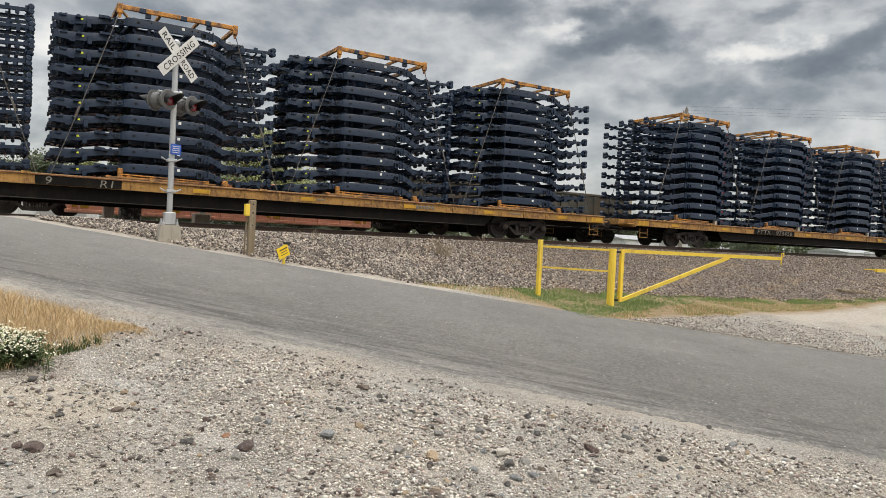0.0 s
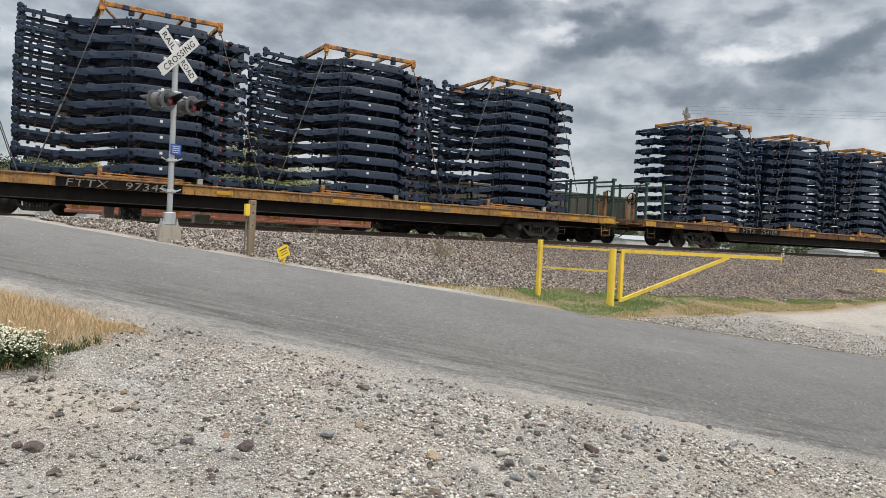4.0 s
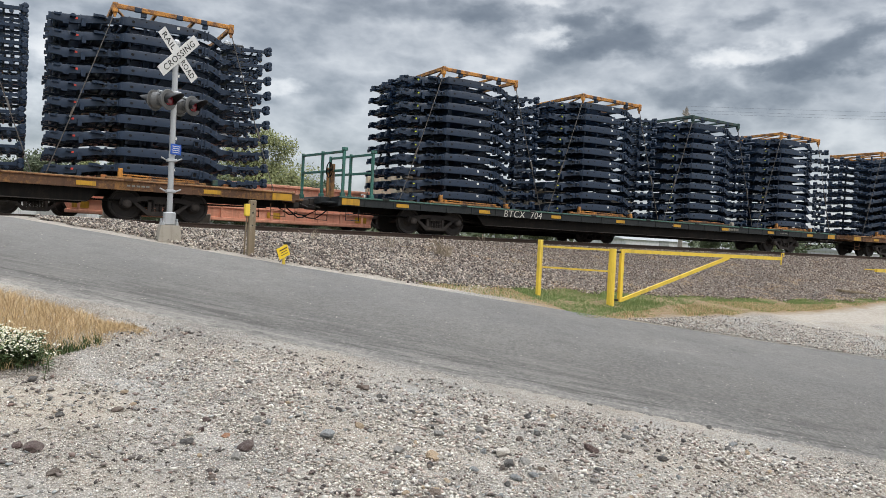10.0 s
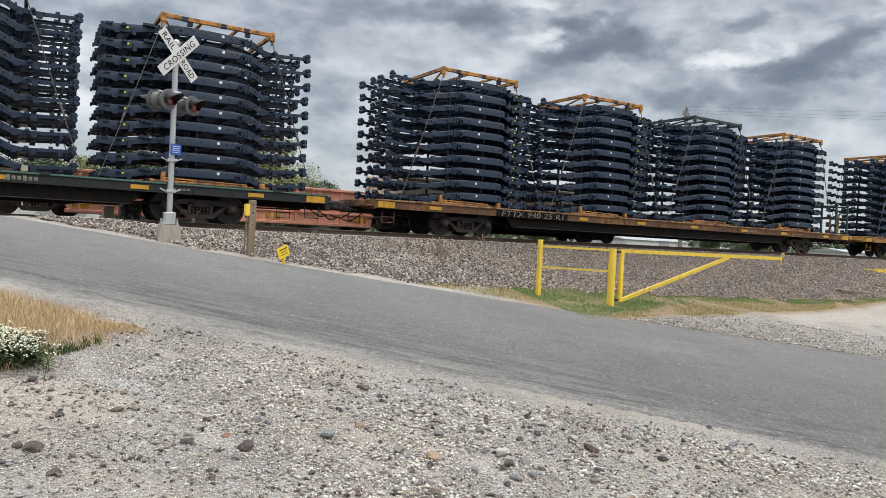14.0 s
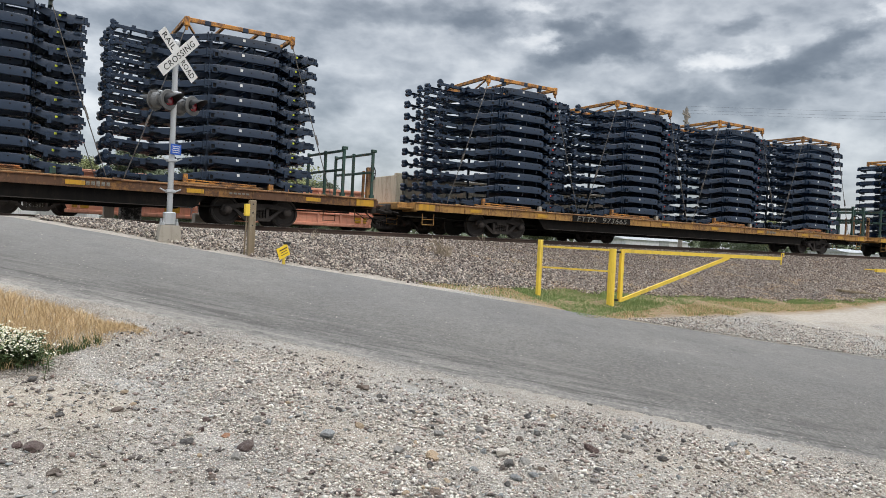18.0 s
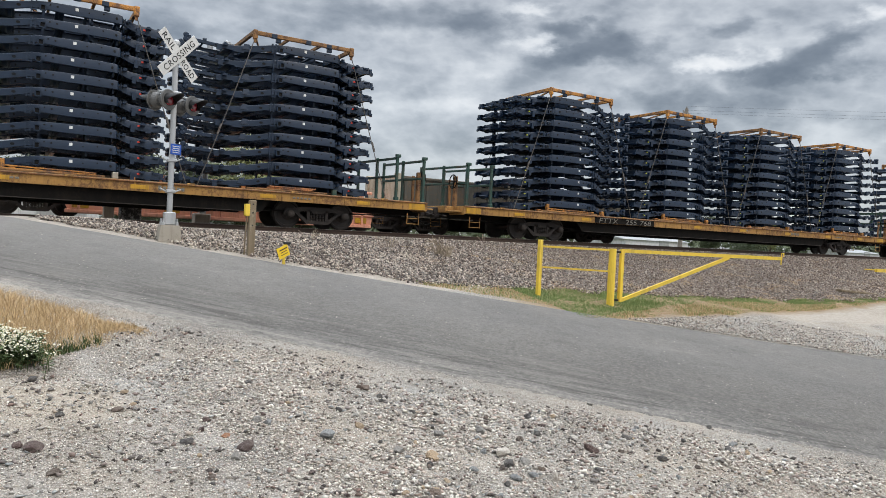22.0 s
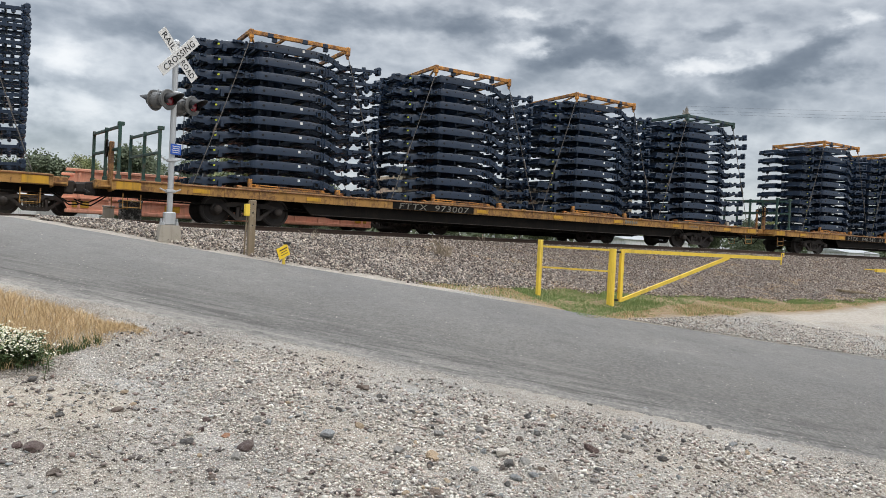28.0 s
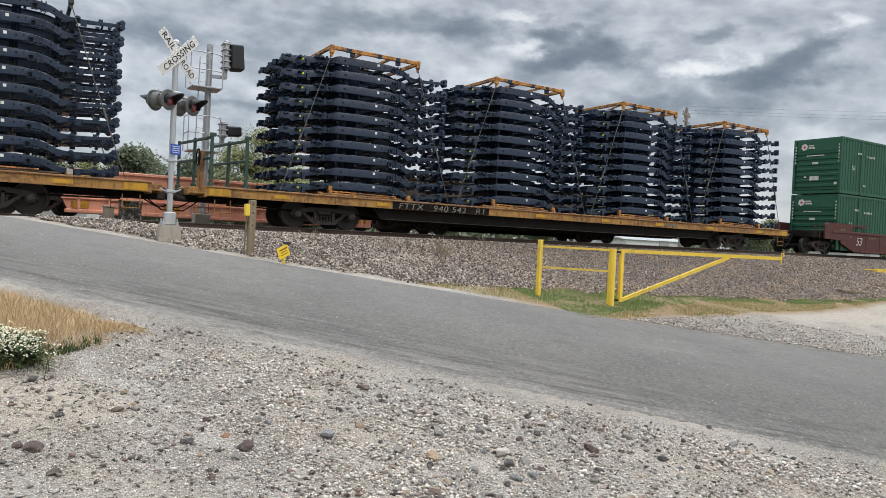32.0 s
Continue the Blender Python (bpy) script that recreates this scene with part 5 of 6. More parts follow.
def build_gravel():
    rnd = np.random.RandomState(8)
    pts, size = [], []
    while len(pts) < 175000:
        x, y = rnd.uniform(-2.0, 10.5), rnd.uniform(2.2, 10.6)
        edge = road_near(x) - y
        if edge < -0.6 or x < -0.35 * y + 1.2 - 1.6 or y < 0.2 * x + 1.6:
            continue
        # clean worn lane along the road, stony heaps further off
        heap = noise.noise((x * 0.7, y * 0.7, 11)) + 0.35
        keep = 0.5 + 0.5 * min(1.0, max(0.0, edge / 1.2)) if edge > 0 else 0.22 * math.exp(edge / 0.2)
        if rnd.rand() > keep * (0.7 + 0.4 * max(0.0, heap)):
            continue
        if math.hypot((x - 0.1) * 0.9, (y - 6.46) * 1.3) + 0.5 * noise.noise((x * 2.2, y * 2.2, 3)) < 0.7 and rnd.rand() < 0.6:
            continue
        # sandy and fine towards the grass, coarser down the slope
        coarse = min(1.0, max(0.0, 0.25 + 0.28 * (x - 0.6) + 0.5 * noise.noise((x * 0.5, y * 0.5, 41))))
        s = 0.009 + 0.008 * rnd.rand() + (0.008 + 0.026 * coarse) * rnd.rand() ** 5 * (1.25 if heap > 0.3 else 0.8)
        if edge < 1.0:
            s = 0.009 + (s - 0.009) * max(0.25, edge)
        pts.append((x, y, land(x, y) + rough(x, y) + s * 0.2))
        size.append(s)
    dark, ds = [], []
    while len(dark) < 5200:
        x, y = rnd.uniform(-0.6, 9.5), rnd.uniform(3.0, 9.6)
        edge = road_near(x) - y
        if edge < 0.4 or y < 0.2 * x + 2.2 or x < 0.9 and y > 7.3 or rnd.rand() > 0.45 + 0.9 * noise.noise((x * 0.9, y * 0.9, 23)):
            continue
        s = 0.016 + 0.044 * rnd.rand() ** 2.6
        dark.append((x, y, land(x, y) + rough(x, y) + s * 0.2))
        ds.append(s)
    # chips thrown onto the asphalt, drawn out into lines by the wheels
    chips, cs = [], []
    lines = [rnd.rand() ** 1.7 * 0.75 - 0.03 for _ in range(70)]
    while len(chips) < 8000:
        x = rnd.uniform(-2.5, 17)
        s = lines[rnd.randint(70)] + rnd.normal(0, 0.004) + 0.006 * noise.noise((x * 0.7, 0, 3)) if rnd.rand() < 0.62 else rnd.rand() ** 2.2 * 1.0 - 0.04
        if s > 0.97 or rnd.rand() > 0.5 + 0.7 * noise.noise((x * 0.9, s * 9, 31)):
            continue
        fx, nx_ = x + 1.8, x - 1.8
        ss = -0.045 + 1.09 * s
        px, py = nx_ * (1 - ss) + fx * ss, road_near(nx_) * (1 - ss) + road_far(fx) * ss
        size_ = 0.009 + 0.018 * rnd.rand() ** 3
        chips.append((px, py, land(px, py) + 0.008 + 0.03 * math.sin(math.pi * max(0.0, s)) + size_ * 0.1))
        cs.append(size_)
    stones("road_chips", np.array(chips), np.array(cs), ROAD_CHIPS, "small pale and dark chips lying on the asphalt", 29, 0.5)
    stones("dark_stones", np.array(dark), np.array(ds), CHIPS, "scattered dark, grey and reddish broken stones on the gravel", 19, 0.6)
    stones("gravel", np.array(pts), np.array(size), LIMESTONE, "loose pale crushed limestone gravel beside the road", 9, 0.6)
    pts, size = [], []
    while len(pts) < 18000:
        x, y = rnd.uniform(7.5, 32), rnd.uniform(5, 12)
        d = y - road_far(x)
        if d < -0.05 or d > 2.0 + 0.06 * x or rnd.rand() > math.exp(-d / 1.2) or y > 9.6 + 0.15 * (x - 9.5) or x < 9.4:
            continue
        pts.append((x, y, land(x, y) + 0.03))
        size.append(0.018 + 0.035 * rnd.rand() ** 2.5)
    stones("verge_gravel", np.array(pts[:9000]), np.array(size[:9000]), LIMESTONE, "pale gravel along the far edge of the road", 10)
    stones("verge_stones", np.array(pts[9000:]), np.array(size[9000:]), CHIPS, "darker mixed stones along the far edge of the road", 13)


build_gravel()


def rock_mesh(seed, kind):
    rnd = random.Random(seed)
    b = bmesh.new()
    bmesh.ops.create_icosphere(b, subdivisions=2, radius=0.5)
    o = Vector((rnd.uniform(0, 50), rnd.uniform(0, 50), 0))
    axes = [Vector((rnd.gauss(0, 1), rnd.gauss(0, 1), rnd.gauss(0.2, 0.9))) for _ in range(7)]
    for q in b.verts:
        d = q.co.normalized()
        q.co = d * (0.5 + 0.22 * noise.noise(d * 1.6 + o) + 0.07 * noise.noise(d * 4 + o))
        for ax in axes:
            ax = ax.normalized()
            over = q.co.dot(ax) - 0.27
            if over > 0:
                q.co -= ax * over * 0.95
    me = bpy.data.meshes.new("rock")
    b.to_mesh(me)
    b.free()
    me.materials.append(ROCKS[kind])
    return me


# the larger rocks: kind, place, width
LARGE_ROCKS = (("maroon", 0.16, 5.65, 0.160), ("maroon", 0.05, 5.70, 0.104), ("orange", 1.49, 5.70, 0.083), ("maroon", 1.57, 5.45, 0.151), ("maroon", 1.40, 5.98, 0.102), ("maroon", 1.33, 5.83, 0.079),
               ("brown", 0.25, 5.28, 0.106), ("brown", 0.75, 6.23, 0.103), ("pale", 0.83, 6.00, 0.080), ("grey", 1.46, 5.27, 0.101), ("dark", 1.17, 5.58, 0.095), ("grey", 1.16, 6.86, 0.097),
               ("brown", 0.95, 5.94, 0.065), ("bluegrey", 2.30, 5.53, 0.169), ("tan", 3.07, 5.05, 0.178), ("pale", 3.71, 4.97, 0.197), ("grey", 3.79, 5.43, 0.143), ("maroon", 4.62, 4.82, 0.144),
               ("brown", 3.09, 6.53, 0.154), ("dark", 3.29, 5.86, 0.122), ("grey", 3.32, 5.43, 0.127), ("dark", 3.63, 4.74, 0.130), ("grey", 3.80, 4.75, 0.132), ("grey", 2.79, 5.17, 0.147),
               ("bluegrey", 3.51, 4.50, 0.106), ("bluegrey", 3.68, 4.48, 0.098), ("maroon", 4.52, 4.71, 0.087), ("dark", 5.27, 4.55, 0.116), ("dark", 5.26, 4.99, 0.108), ("dark", 3.16, 6.32, 0.081),
               ("dark", 0.16, 7.12, 0.105), ("brown", 4.02, 5.68, 0.080), ("pale", 3.82, 4.40, 0.147), ("tan", 2.66, 5.69, 0.104), ("grey", 1.80, 5.90, 0.123), ("bluegrey", 1.88, 5.84, 0.102))
ROCK_WORDS = {"maroon": "dark maroon", "orange": "rusty orange", "brown": "brown", "dark": "dark grey", "grey": "grey", "bluegrey": "blue-grey", "tan": "tan", "pale": "pale"}


def build_rocks():
    meshes = {kind: [rock_mesh(k + 11 * j, kind) for k in range(3)] for j, kind in enumerate(ROCKS)}
    rnd = random.Random(21)
    count = [0]

    def put(kind, x, y, s):
        ob = new("rock", meshes[kind][count[0] % 3])
        count[0] += 1
        z = land(x, y) + rough(x, y)
        ob.matrix_basis = Matrix.LocRotScale((x, y, z + s * 0.14), Euler((rnd.uniform(-0.25, 0.25), rnd.uniform(-0.25, 0.25), rnd.uniform(0, 6.28))), (s * 1.1, s * rnd.uniform(0.75, 1.0), s * rnd.uniform(0.5, 0.75)))
        tagged(ob, "loose broken %s rock lying on the gravel" % ROCK_WORDS[kind], "rock", "loose rocks on the gravel")

    for kind, x, y, w in LARGE_ROCKS:
        put(kind, x, y, w)
    for _ in range(70):
        x, y = rnd.uniform(2.6, 6.6), rnd.uniform(4.0, 5.9)
        if y < 0.2 * x + 2.9:
            continue
        put(rnd.choice(("pale", "pale", "grey", "grey", "bluegrey", "tan", "brown", "dark")), x, y, rnd.uniform(0.05, 0.1))
    while count[0] < 295:
        x, y = rnd.uniform(-0.3, 8.5), rnd.uniform(3.2, 9.6)
        if road_near(x) - y < 0.55 or y < 0.2 * x + 2.6 or x < 0.1 and y > 7.2 or x < 1.4 and y > 8.0:
            continue
        if rnd.random() > 0.35 + 1.1 * noise.noise((x * 0.8, y * 0.8, 17)):
            continue
        kind = rnd.choice(("dark", "dark", "brown", "brown", "grey", "grey", "grey", "bluegrey", "maroon", "tan", "pale", "pale"))
        put(kind, x, y, 0.034 + 0.05 * rnd.random() ** 2)


build_rocks()


# ---------------------------------------------------------------- grass and flowers
def mat_blades(name, stops):
    m = Mat(name)
    g = m.t.nodes.new("ShaderNodeNewGeometry")
    c = m.ramp(g.outputs["Random Per Island"], stops)
    c = m.mix(m.ramp(m.noise(m.place(), 1.3, 3), [(0.35, 0.0), (0.7, 0.45)]), c, stops[-1][1])
    return m.end(c, 0.8)


def blades(name, places, height, width, lean, material, label, seed):
    rnd = np.random.RandomState(seed)
    v, f = [], []
    for (x, y, z), h in zip(places, height):
        a, l, b = rnd.uniform(0, 6.28), rnd.uniform(0.1, 1) * lean * h, rnd.uniform(0, 6.28)
        wx, wy = math.cos(a) * width / 2, math.sin(a) * width / 2
        lx, ly = math.cos(b) * l, math.sin(b) * l
        n = len(v)
        v += [(x - wx, y - wy, z - 0.02), (x + wx, y + wy, z - 0.02), (x + lx * 0.35 + wx * 0.8, y + ly * 0.35 + wy * 0.8, z + h * 0.55), (x + lx * 0.35 - wx * 0.8, y + ly * 0.35 - wy * 0.8, z + h * 0.55), (x + lx, y + ly, z + h)]
        f += [(n, n + 1, n + 2, n + 3), (n + 3, n + 2, n + 4)]
    me = bpy.data.meshes.new(name)
    me.from_pydata(v, [], f)
    me.materials.append(material)
    return tagged(new(name, me), label, "grass", kind="stuff")


DRY = mat_blades("dry_grass", [(0.0, (0.3, 0.19, 0.09)), (0.3, (0.5, 0.345, 0.18)), (0.7, (0.72, 0.55, 0.34)), (1.0, (0.5, 0.37, 0.19))])
LUSH = mat_blades("green_grass", [(0.0, (0.11, 0.185, 0.05)), (0.5, (0.185, 0.285, 0.085)), (0.85, (0.265, 0.335, 0.125)), (1.0, (0.25, 0.3, 0.115))])


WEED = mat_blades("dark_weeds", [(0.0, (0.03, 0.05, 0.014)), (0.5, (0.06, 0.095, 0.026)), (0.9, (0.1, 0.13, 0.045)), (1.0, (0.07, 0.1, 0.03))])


def build_grass():
    rnd = np.random.RandomState(3)
    pts, hs, low, lows = [], [], [], []
    while len(pts) < 26000:
        x, y = rnd.uniform(-3, 1.55), rnd.uniform(6.4, 10.6)
        near, far = 7.5 + 0.72 * max(x, -0.6) - 0.08, min(10.05 - 1.15 * x, 10.2)
        if x < -0.6:
            near = 7.0
        d = min(y - near, far - y)
        if d < 0.12 * noise.noise((x * 3, y * 3, 1)):
            continue
        pts.append((x, y, land(x, y)))
        hs.append(rnd.uniform(0.08, 0.25) * min(1.0, 0.35 + d * 1.2) * (1.0 if x < 0.8 else 0.6))
    while len(pts) < 27500:
        x, y = rnd.uniform(0.8, 1.45), rnd.uniform(8.1, 8.9)
        mid = 8.58 - 0.05 * (x - 0.9)
        if abs(y - mid) > 0.2 * (1.5 - x) / 0.7 + 0.1 * noise.noise((x * 4, y * 4, 6)):
            continue
        pts.append((x, y, land(x, y)))
        hs.append(rnd.uniform(0.05, 0.16) * (1.7 - x) / 0.9)
    blades("dry_grass", pts, hs, 0.005, 1.15, DRY, "dry straw-coloured grass at the road's edge", 1)
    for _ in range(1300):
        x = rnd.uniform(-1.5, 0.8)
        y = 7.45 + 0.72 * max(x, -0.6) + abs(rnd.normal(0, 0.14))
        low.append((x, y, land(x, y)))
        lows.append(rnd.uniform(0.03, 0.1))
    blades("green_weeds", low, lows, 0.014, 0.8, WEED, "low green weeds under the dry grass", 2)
    pts, hs, dry, dh = [], [], [], []
    while len(pts) < 34000:
        x, y = rnd.uniform(6.8, 26), rnd.uniform(9.0, 12.9)
        near = road_far(x) + 0.25 if x < 9 else 9.75 + 0.16 * (x - 9.5)
        far = foot(x) + 0.15
        d = min(y - near, far - y)
        if d < 0.1 * noise.noise((x * 2, y * 2, 1)):
            continue
        worn = y + 0.2 * noise.noise((x * 1.1, y * 1.6, 4)) < min(10.1 + 0.33 * (x - 10.0), far - 0.55) or x < 9.0
        if worn and rnd.rand() < 0.7:
            dry.append((x, y, land(x, y)))
            dh.append(rnd.uniform(0.012, 0.035))
        else:
            pts.append((x, y, land(x, y)))
            hs.append(rnd.uniform(0.015, 0.04))
    blades("grass", pts, hs, 0.012, 0.7, LUSH, "short green grass at the foot of the bank", 4)
    blades("dry_verge_grass", dry, dh, 0.012, 0.9, DRY, "thin dry grass along the verge", 5)


build_grass()


def build_flowers():
    """Bushy white-flowered weeds among the grass."""
    plant = thing("flower_bush", "bushy weed covered in small white flowers", "wild flowers", at=pose(0, 0, 0))
    rnd = random.Random(12)
    stems, leaves, petals, hearts = Geo(), Geo(), Geo(), Geo()
    for k in range(420):
        x, y = rnd.gauss(-0.18, 0.26), rnd.gauss(7.62, 0.16)
        if x > 0.3:
            continue
        z = land(x, y)
        h = rnd.uniform(0.14, 0.29) * (1 - 0.5 * abs(x + 0.18))
        tip = Vector((x + rnd.uniform(-0.08, 0.08), y + rnd.uniform(-0.1, 0.06), z + h))
        stems.tube([(x, y, z - 0.02), (x + rnd.uniform(-0.02, 0.02), y, z + h * 0.5), tip], 0.003, 3)
        for j in range(9):
            q = Vector((x, y, z)).lerp(tip, rnd.uniform(0.15, 0.95))
            a = rnd.uniform(0, 6.28)
            d = Vector((math.cos(a), math.sin(a), rnd.uniform(-0.1, 0.4))) * rnd.uniform(0.04, 0.08)
            s = Vector((-d.y, d.x, 0)) * 0.22
            n = len(leaves.v)
            leaves.v += [tuple(q), tuple(q + d * 0.5 + s), tuple(q + d), tuple(q + d * 0.5 - s)]
            leaves.f.append((n, n + 1, n + 2, n + 3))
        for j in range(rnd.choice((2, 3, 4))):
            c = tip + Vector((rnd.uniform(-0.03, 0.03), rnd.uniform(-0.03, 0.03), rnd.uniform(-0.02, 0.015)))
            up = Vector((rnd.uniform(-0.4, 0.4), -0.5 + rnd.uniform(-0.4, 0.4), 0.8)).normalized()
            r = rnd.uniform(0.006, 0.0105)
            petals.lathe(c, up, [(0.0, r * 0.4), (0.002, r), (0.004, r * 0.9)], 7)
            hearts.lathe(c + up * 0.004, up, [(0.0, r * 0.35), (0.003, r * 0.25)], 5)
    stems.add(leaves.v, leaves.f)
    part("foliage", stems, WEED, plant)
    ob = part("blossoms", petals, Mat("white_petals").end((0.76, 0.74, 0.62), 0.7), plant, "small white blossoms")
    ob = part("blossom_centres", hearts, Mat("yellow_hearts").end((0.5, 0.42, 0.08), 0.7), plant)


build_flowers()


def bank_weeds():
    """Dry stalks that stand on the ballast, and a bleached plank at its foot."""
    STALK = Mat("dead_stalk").end((0.34, 0.275, 0.2), 0.9)
    rnd = random.Random(77)
    for x, y, n, h in ((9.41, 15.81, 34, 0.5), (9.55, 15.6, 26, 0.36), (8.26, 16.33, 10, 0.34), (13.43, 19.64, 6, 0.32), (18.03, 14.44, 8, 0.3), (6.3, 16.9, 6, 0.26)):
        w = thing("dry_weed", "dead brown weed standing on the ballast", "weed", "dry weeds on the bank", at=pose(x, y, land(x, y)))
        for _ in range(n):
            a, b = rnd.gauss(0, 0.09), rnd.gauss(0, 0.06)
            k = rnd.uniform(0.5, 1.0) * h
            g = Geo().tube([(a * 0.4, b * 0.4, -0.03), (a, b, k * 0.6), (a * 1.6 - 0.12 * k, b * 1.5, k)], [0.006, 0.006, 0.01], 4)
            part("stalk", g, STALK, w)
    p = thing("plank", "bleached old timber plank lying at the foot of the bank", "plank", at=pose(24.6, 13.0, land(24.6, 13.0) + 0.04, 0, 4, -8))
    part("board", Geo().soft_box((0, 0, 0), (2.6, 0.2, 0.08), 0.01), POST_WOOD, p)


POST_WOOD = painted("grey_timber", (0.24, 0.185, 0.12), (0.34, 0.28, 0.2), 0.5, 0.85, 4.0, (0.12, 0.085, 0.05))
bank_weeds()


# ---------------------------------------------------------------- crossing signal
SIGN_WHITE = painted("sign_white", (0.64, 0.64, 0.625), (0.52, 0.5, 0.46), 0.15, 0.5, 5.0, (0.45, 0.42, 0.38))
SIGN_BLACK = Mat("sign_black").end((0.012, 0.012, 0.012), 0.6)
SIGN_BLUE = Mat("sign_blue").end((0.012, 0.085, 0.42), 0.45)
HOUSING = painted("signal_housing_grey", (0.11, 0.11, 0.108), (0.17, 0.17, 0.165), 0.3, 0.5, 6.0)
HOOD_BLACK = Mat("hood_black").end((0.012, 0.012, 0.013), 0.55)
SIGN_YELLOW = painted("sign_yellow", (0.88, 0.6, 0.02), (0.7, 0.45, 0.05), 0.15, 0.5, 6.0, (0.5, 0.38, 0.1), streak=False)
RED_LENS = Mat("red_lens")
RED_LENS.b.inputs["Coat Weight"].default_value = 1.0
RED_LENS = RED_LENS.end((0.2, 0.01, 0.02), 0.2)


def crossing_signal():
    sig = thing("crossing_signal", "galvanised railroad crossing signal with crossbuck and red lights", "crossing signal", at=pose(2.62, 15.05, land(2.62, 15.05)))
    part("foundation", Geo().prism([(-0.23, -0.1), (0.23, -0.1), (0.18, 0.32), (-0.18, 0.32)], -0.2, 0.2), CONCRETE, sig)
    g = Geo().soft_box((0, 0, 0.45), (0.22, 0.22, 0.26), 0.02)
    for x in (-0.13, 0.13):
        for y in (-0.13, 0.13):
            g.lathe((x, y, 0.31), (0, 0, 1), [(0, 0.03), (0.06, 0.03), (0.07, 0.018), (0.14, 0.018)], 6)
    part("junction_box", g, GALV, sig)
    part("mast", Geo().tube([(0, 0, 0.5), (0, 0, 3.98)], 0.056, 14), GALV, sig)
    part("cap", Geo().lathe((0, 0, 3.94), (0, 0, 1), [(0, 0.075), (0.06, 0.07), (0.1, 0.03)], 10), GALV, sig)
    for z in (1.0, 1.62):
        part("clamp", Geo().soft_box((0, 0, z), (0.18, 0.16, 0.06), 0.01).tube([(-0.2, 0, z + 0.05), (-0.1, 0, z), (0.1, 0, z), (0.2, 0, z + 0.05)], 0.015, 6), GALV, sig)
    # crossbuck, facing the road
    turn = Matrix.Rotation(radians(27), 4, "Z")
    for a, word in ((-45, "RAIL ROAD"), (45, "CROSSING")):
        y = -0.092 if a > 0 else -0.075
        m = Matrix.Translation((0, 0, 3.72)) @ turn @ Matrix.Translation((0, y, 0)) @ Matrix.Rotation(radians(-a), 4, "Y")
        blade = part("crossbuck_blade", Geo().soft_box((0, 0, 0), (1.16, 0.008, 0.215), 0.004), SIGN_WHITE, sig, at=m)
        if a > 0:
            lettering(word, 0.125, SIGN_BLACK, blade, pose(-0.47, -0.008, -0.062), "lettering", 0, 1.12, 0.94)
        else:
            lettering("RAIL", 0.125, SIGN_BLACK, blade, pose(-0.52, -0.008, -0.062), "lettering", 0, 1.05, 0.37)
            lettering("ROAD", 0.125, SIGN_BLACK, blade, pose(0.12, -0.008, -0.062), "lettering", 0, 1.05, 0.4)
    # light heads back to back on a cross arm
    face = Vector((math.sin(radians(36)), -math.cos(radians(36)), 0))
    along = Vector((face.y * -1, face.x, 0))
    zl = 2.77
    arm = Geo().soft_box((0, 0, zl + 0.16), (0.24, 0.2, 0.14), 0.02)
    arm.tube([along * -0.42 + Vector((0, 0, zl + 0.16)), along * 0.42 + Vector((0, 0, zl + 0.16))], 0.03, 8)
    part("cross_arm", arm, GALV, sig)
    for s in (-0.33, 0.33):
        for way in (1, -1):
            c = along * s + Vector((0, 0, zl)) + face * way * 0.12
            d = face * way
            head = part("light_unit", Geo().lathe(c, d, [(-0.1, 0.06), (-0.08, 0.12), (0.0, 0.16), (0.06, 0.165)], 20), HOUSING, sig, smooth=False)
            part("background_disc", Geo().lathe(c + d * 0.05, d, [(0, 0.205), (0.012, 0.205), (0.02, 0.195)], 28), HOUSING, head)
            part("lens", Geo().lathe(c + d * 0.072, d, [(0.0, 0.118), (0.02, 0.11), (0.035, 0.07), (0.042, 0.01)], 20), RED_LENS, head)
            # hood: upper part of a tube, longer at the top
            hood = Geo()
            side = d.cross(Vector((0, 0, 1))).normalized()
            n = 16
            v, f = [], []
            for k in range(n + 1):
                a = radians(-38 + 256 * k / n)
                r = side * math.cos(a) + Vector((0, 0, 1)) * math.sin(a)
                ln = 0.1 + 0.26 * max(0.0, math.sin(a)) ** 0.8
                for rad in (0.132, 0.125):
                    v += [c + d * 0.06 + r * rad, c + d * (0.06 + ln) + r * rad * (0.97) - Vector((0, 0, 0.05 * ln))]
            for k in range(n):
                i, j = k * 4, (k + 1) * 4
                f += [(i, i + 1, j + 1, j), (i + 2, j + 2, j + 3, i + 3), (i + 1, i + 3, j + 3, j + 1)]
            hood.add(v, f)
            part("hood", hood, HOOD_BLACK, head)
    sign = part("notice_plate", Geo().soft_box((0, 0, 0), (0.25, 0.008, 0.21), 0.004), SIGN_BLUE, sig, "small blue notice plate", at=Matrix.Translation((0.06, -0.07, 1.84)) @ turn)
    for k in range(4):
        part("text_bar", Geo().box((0, -0.006, 0.06 - k * 0.04), (0.19 - 0.03 * (k % 2), 0.004, 0.014)), SIGN_WHITE, sign)
    return sig


crossing_signal()


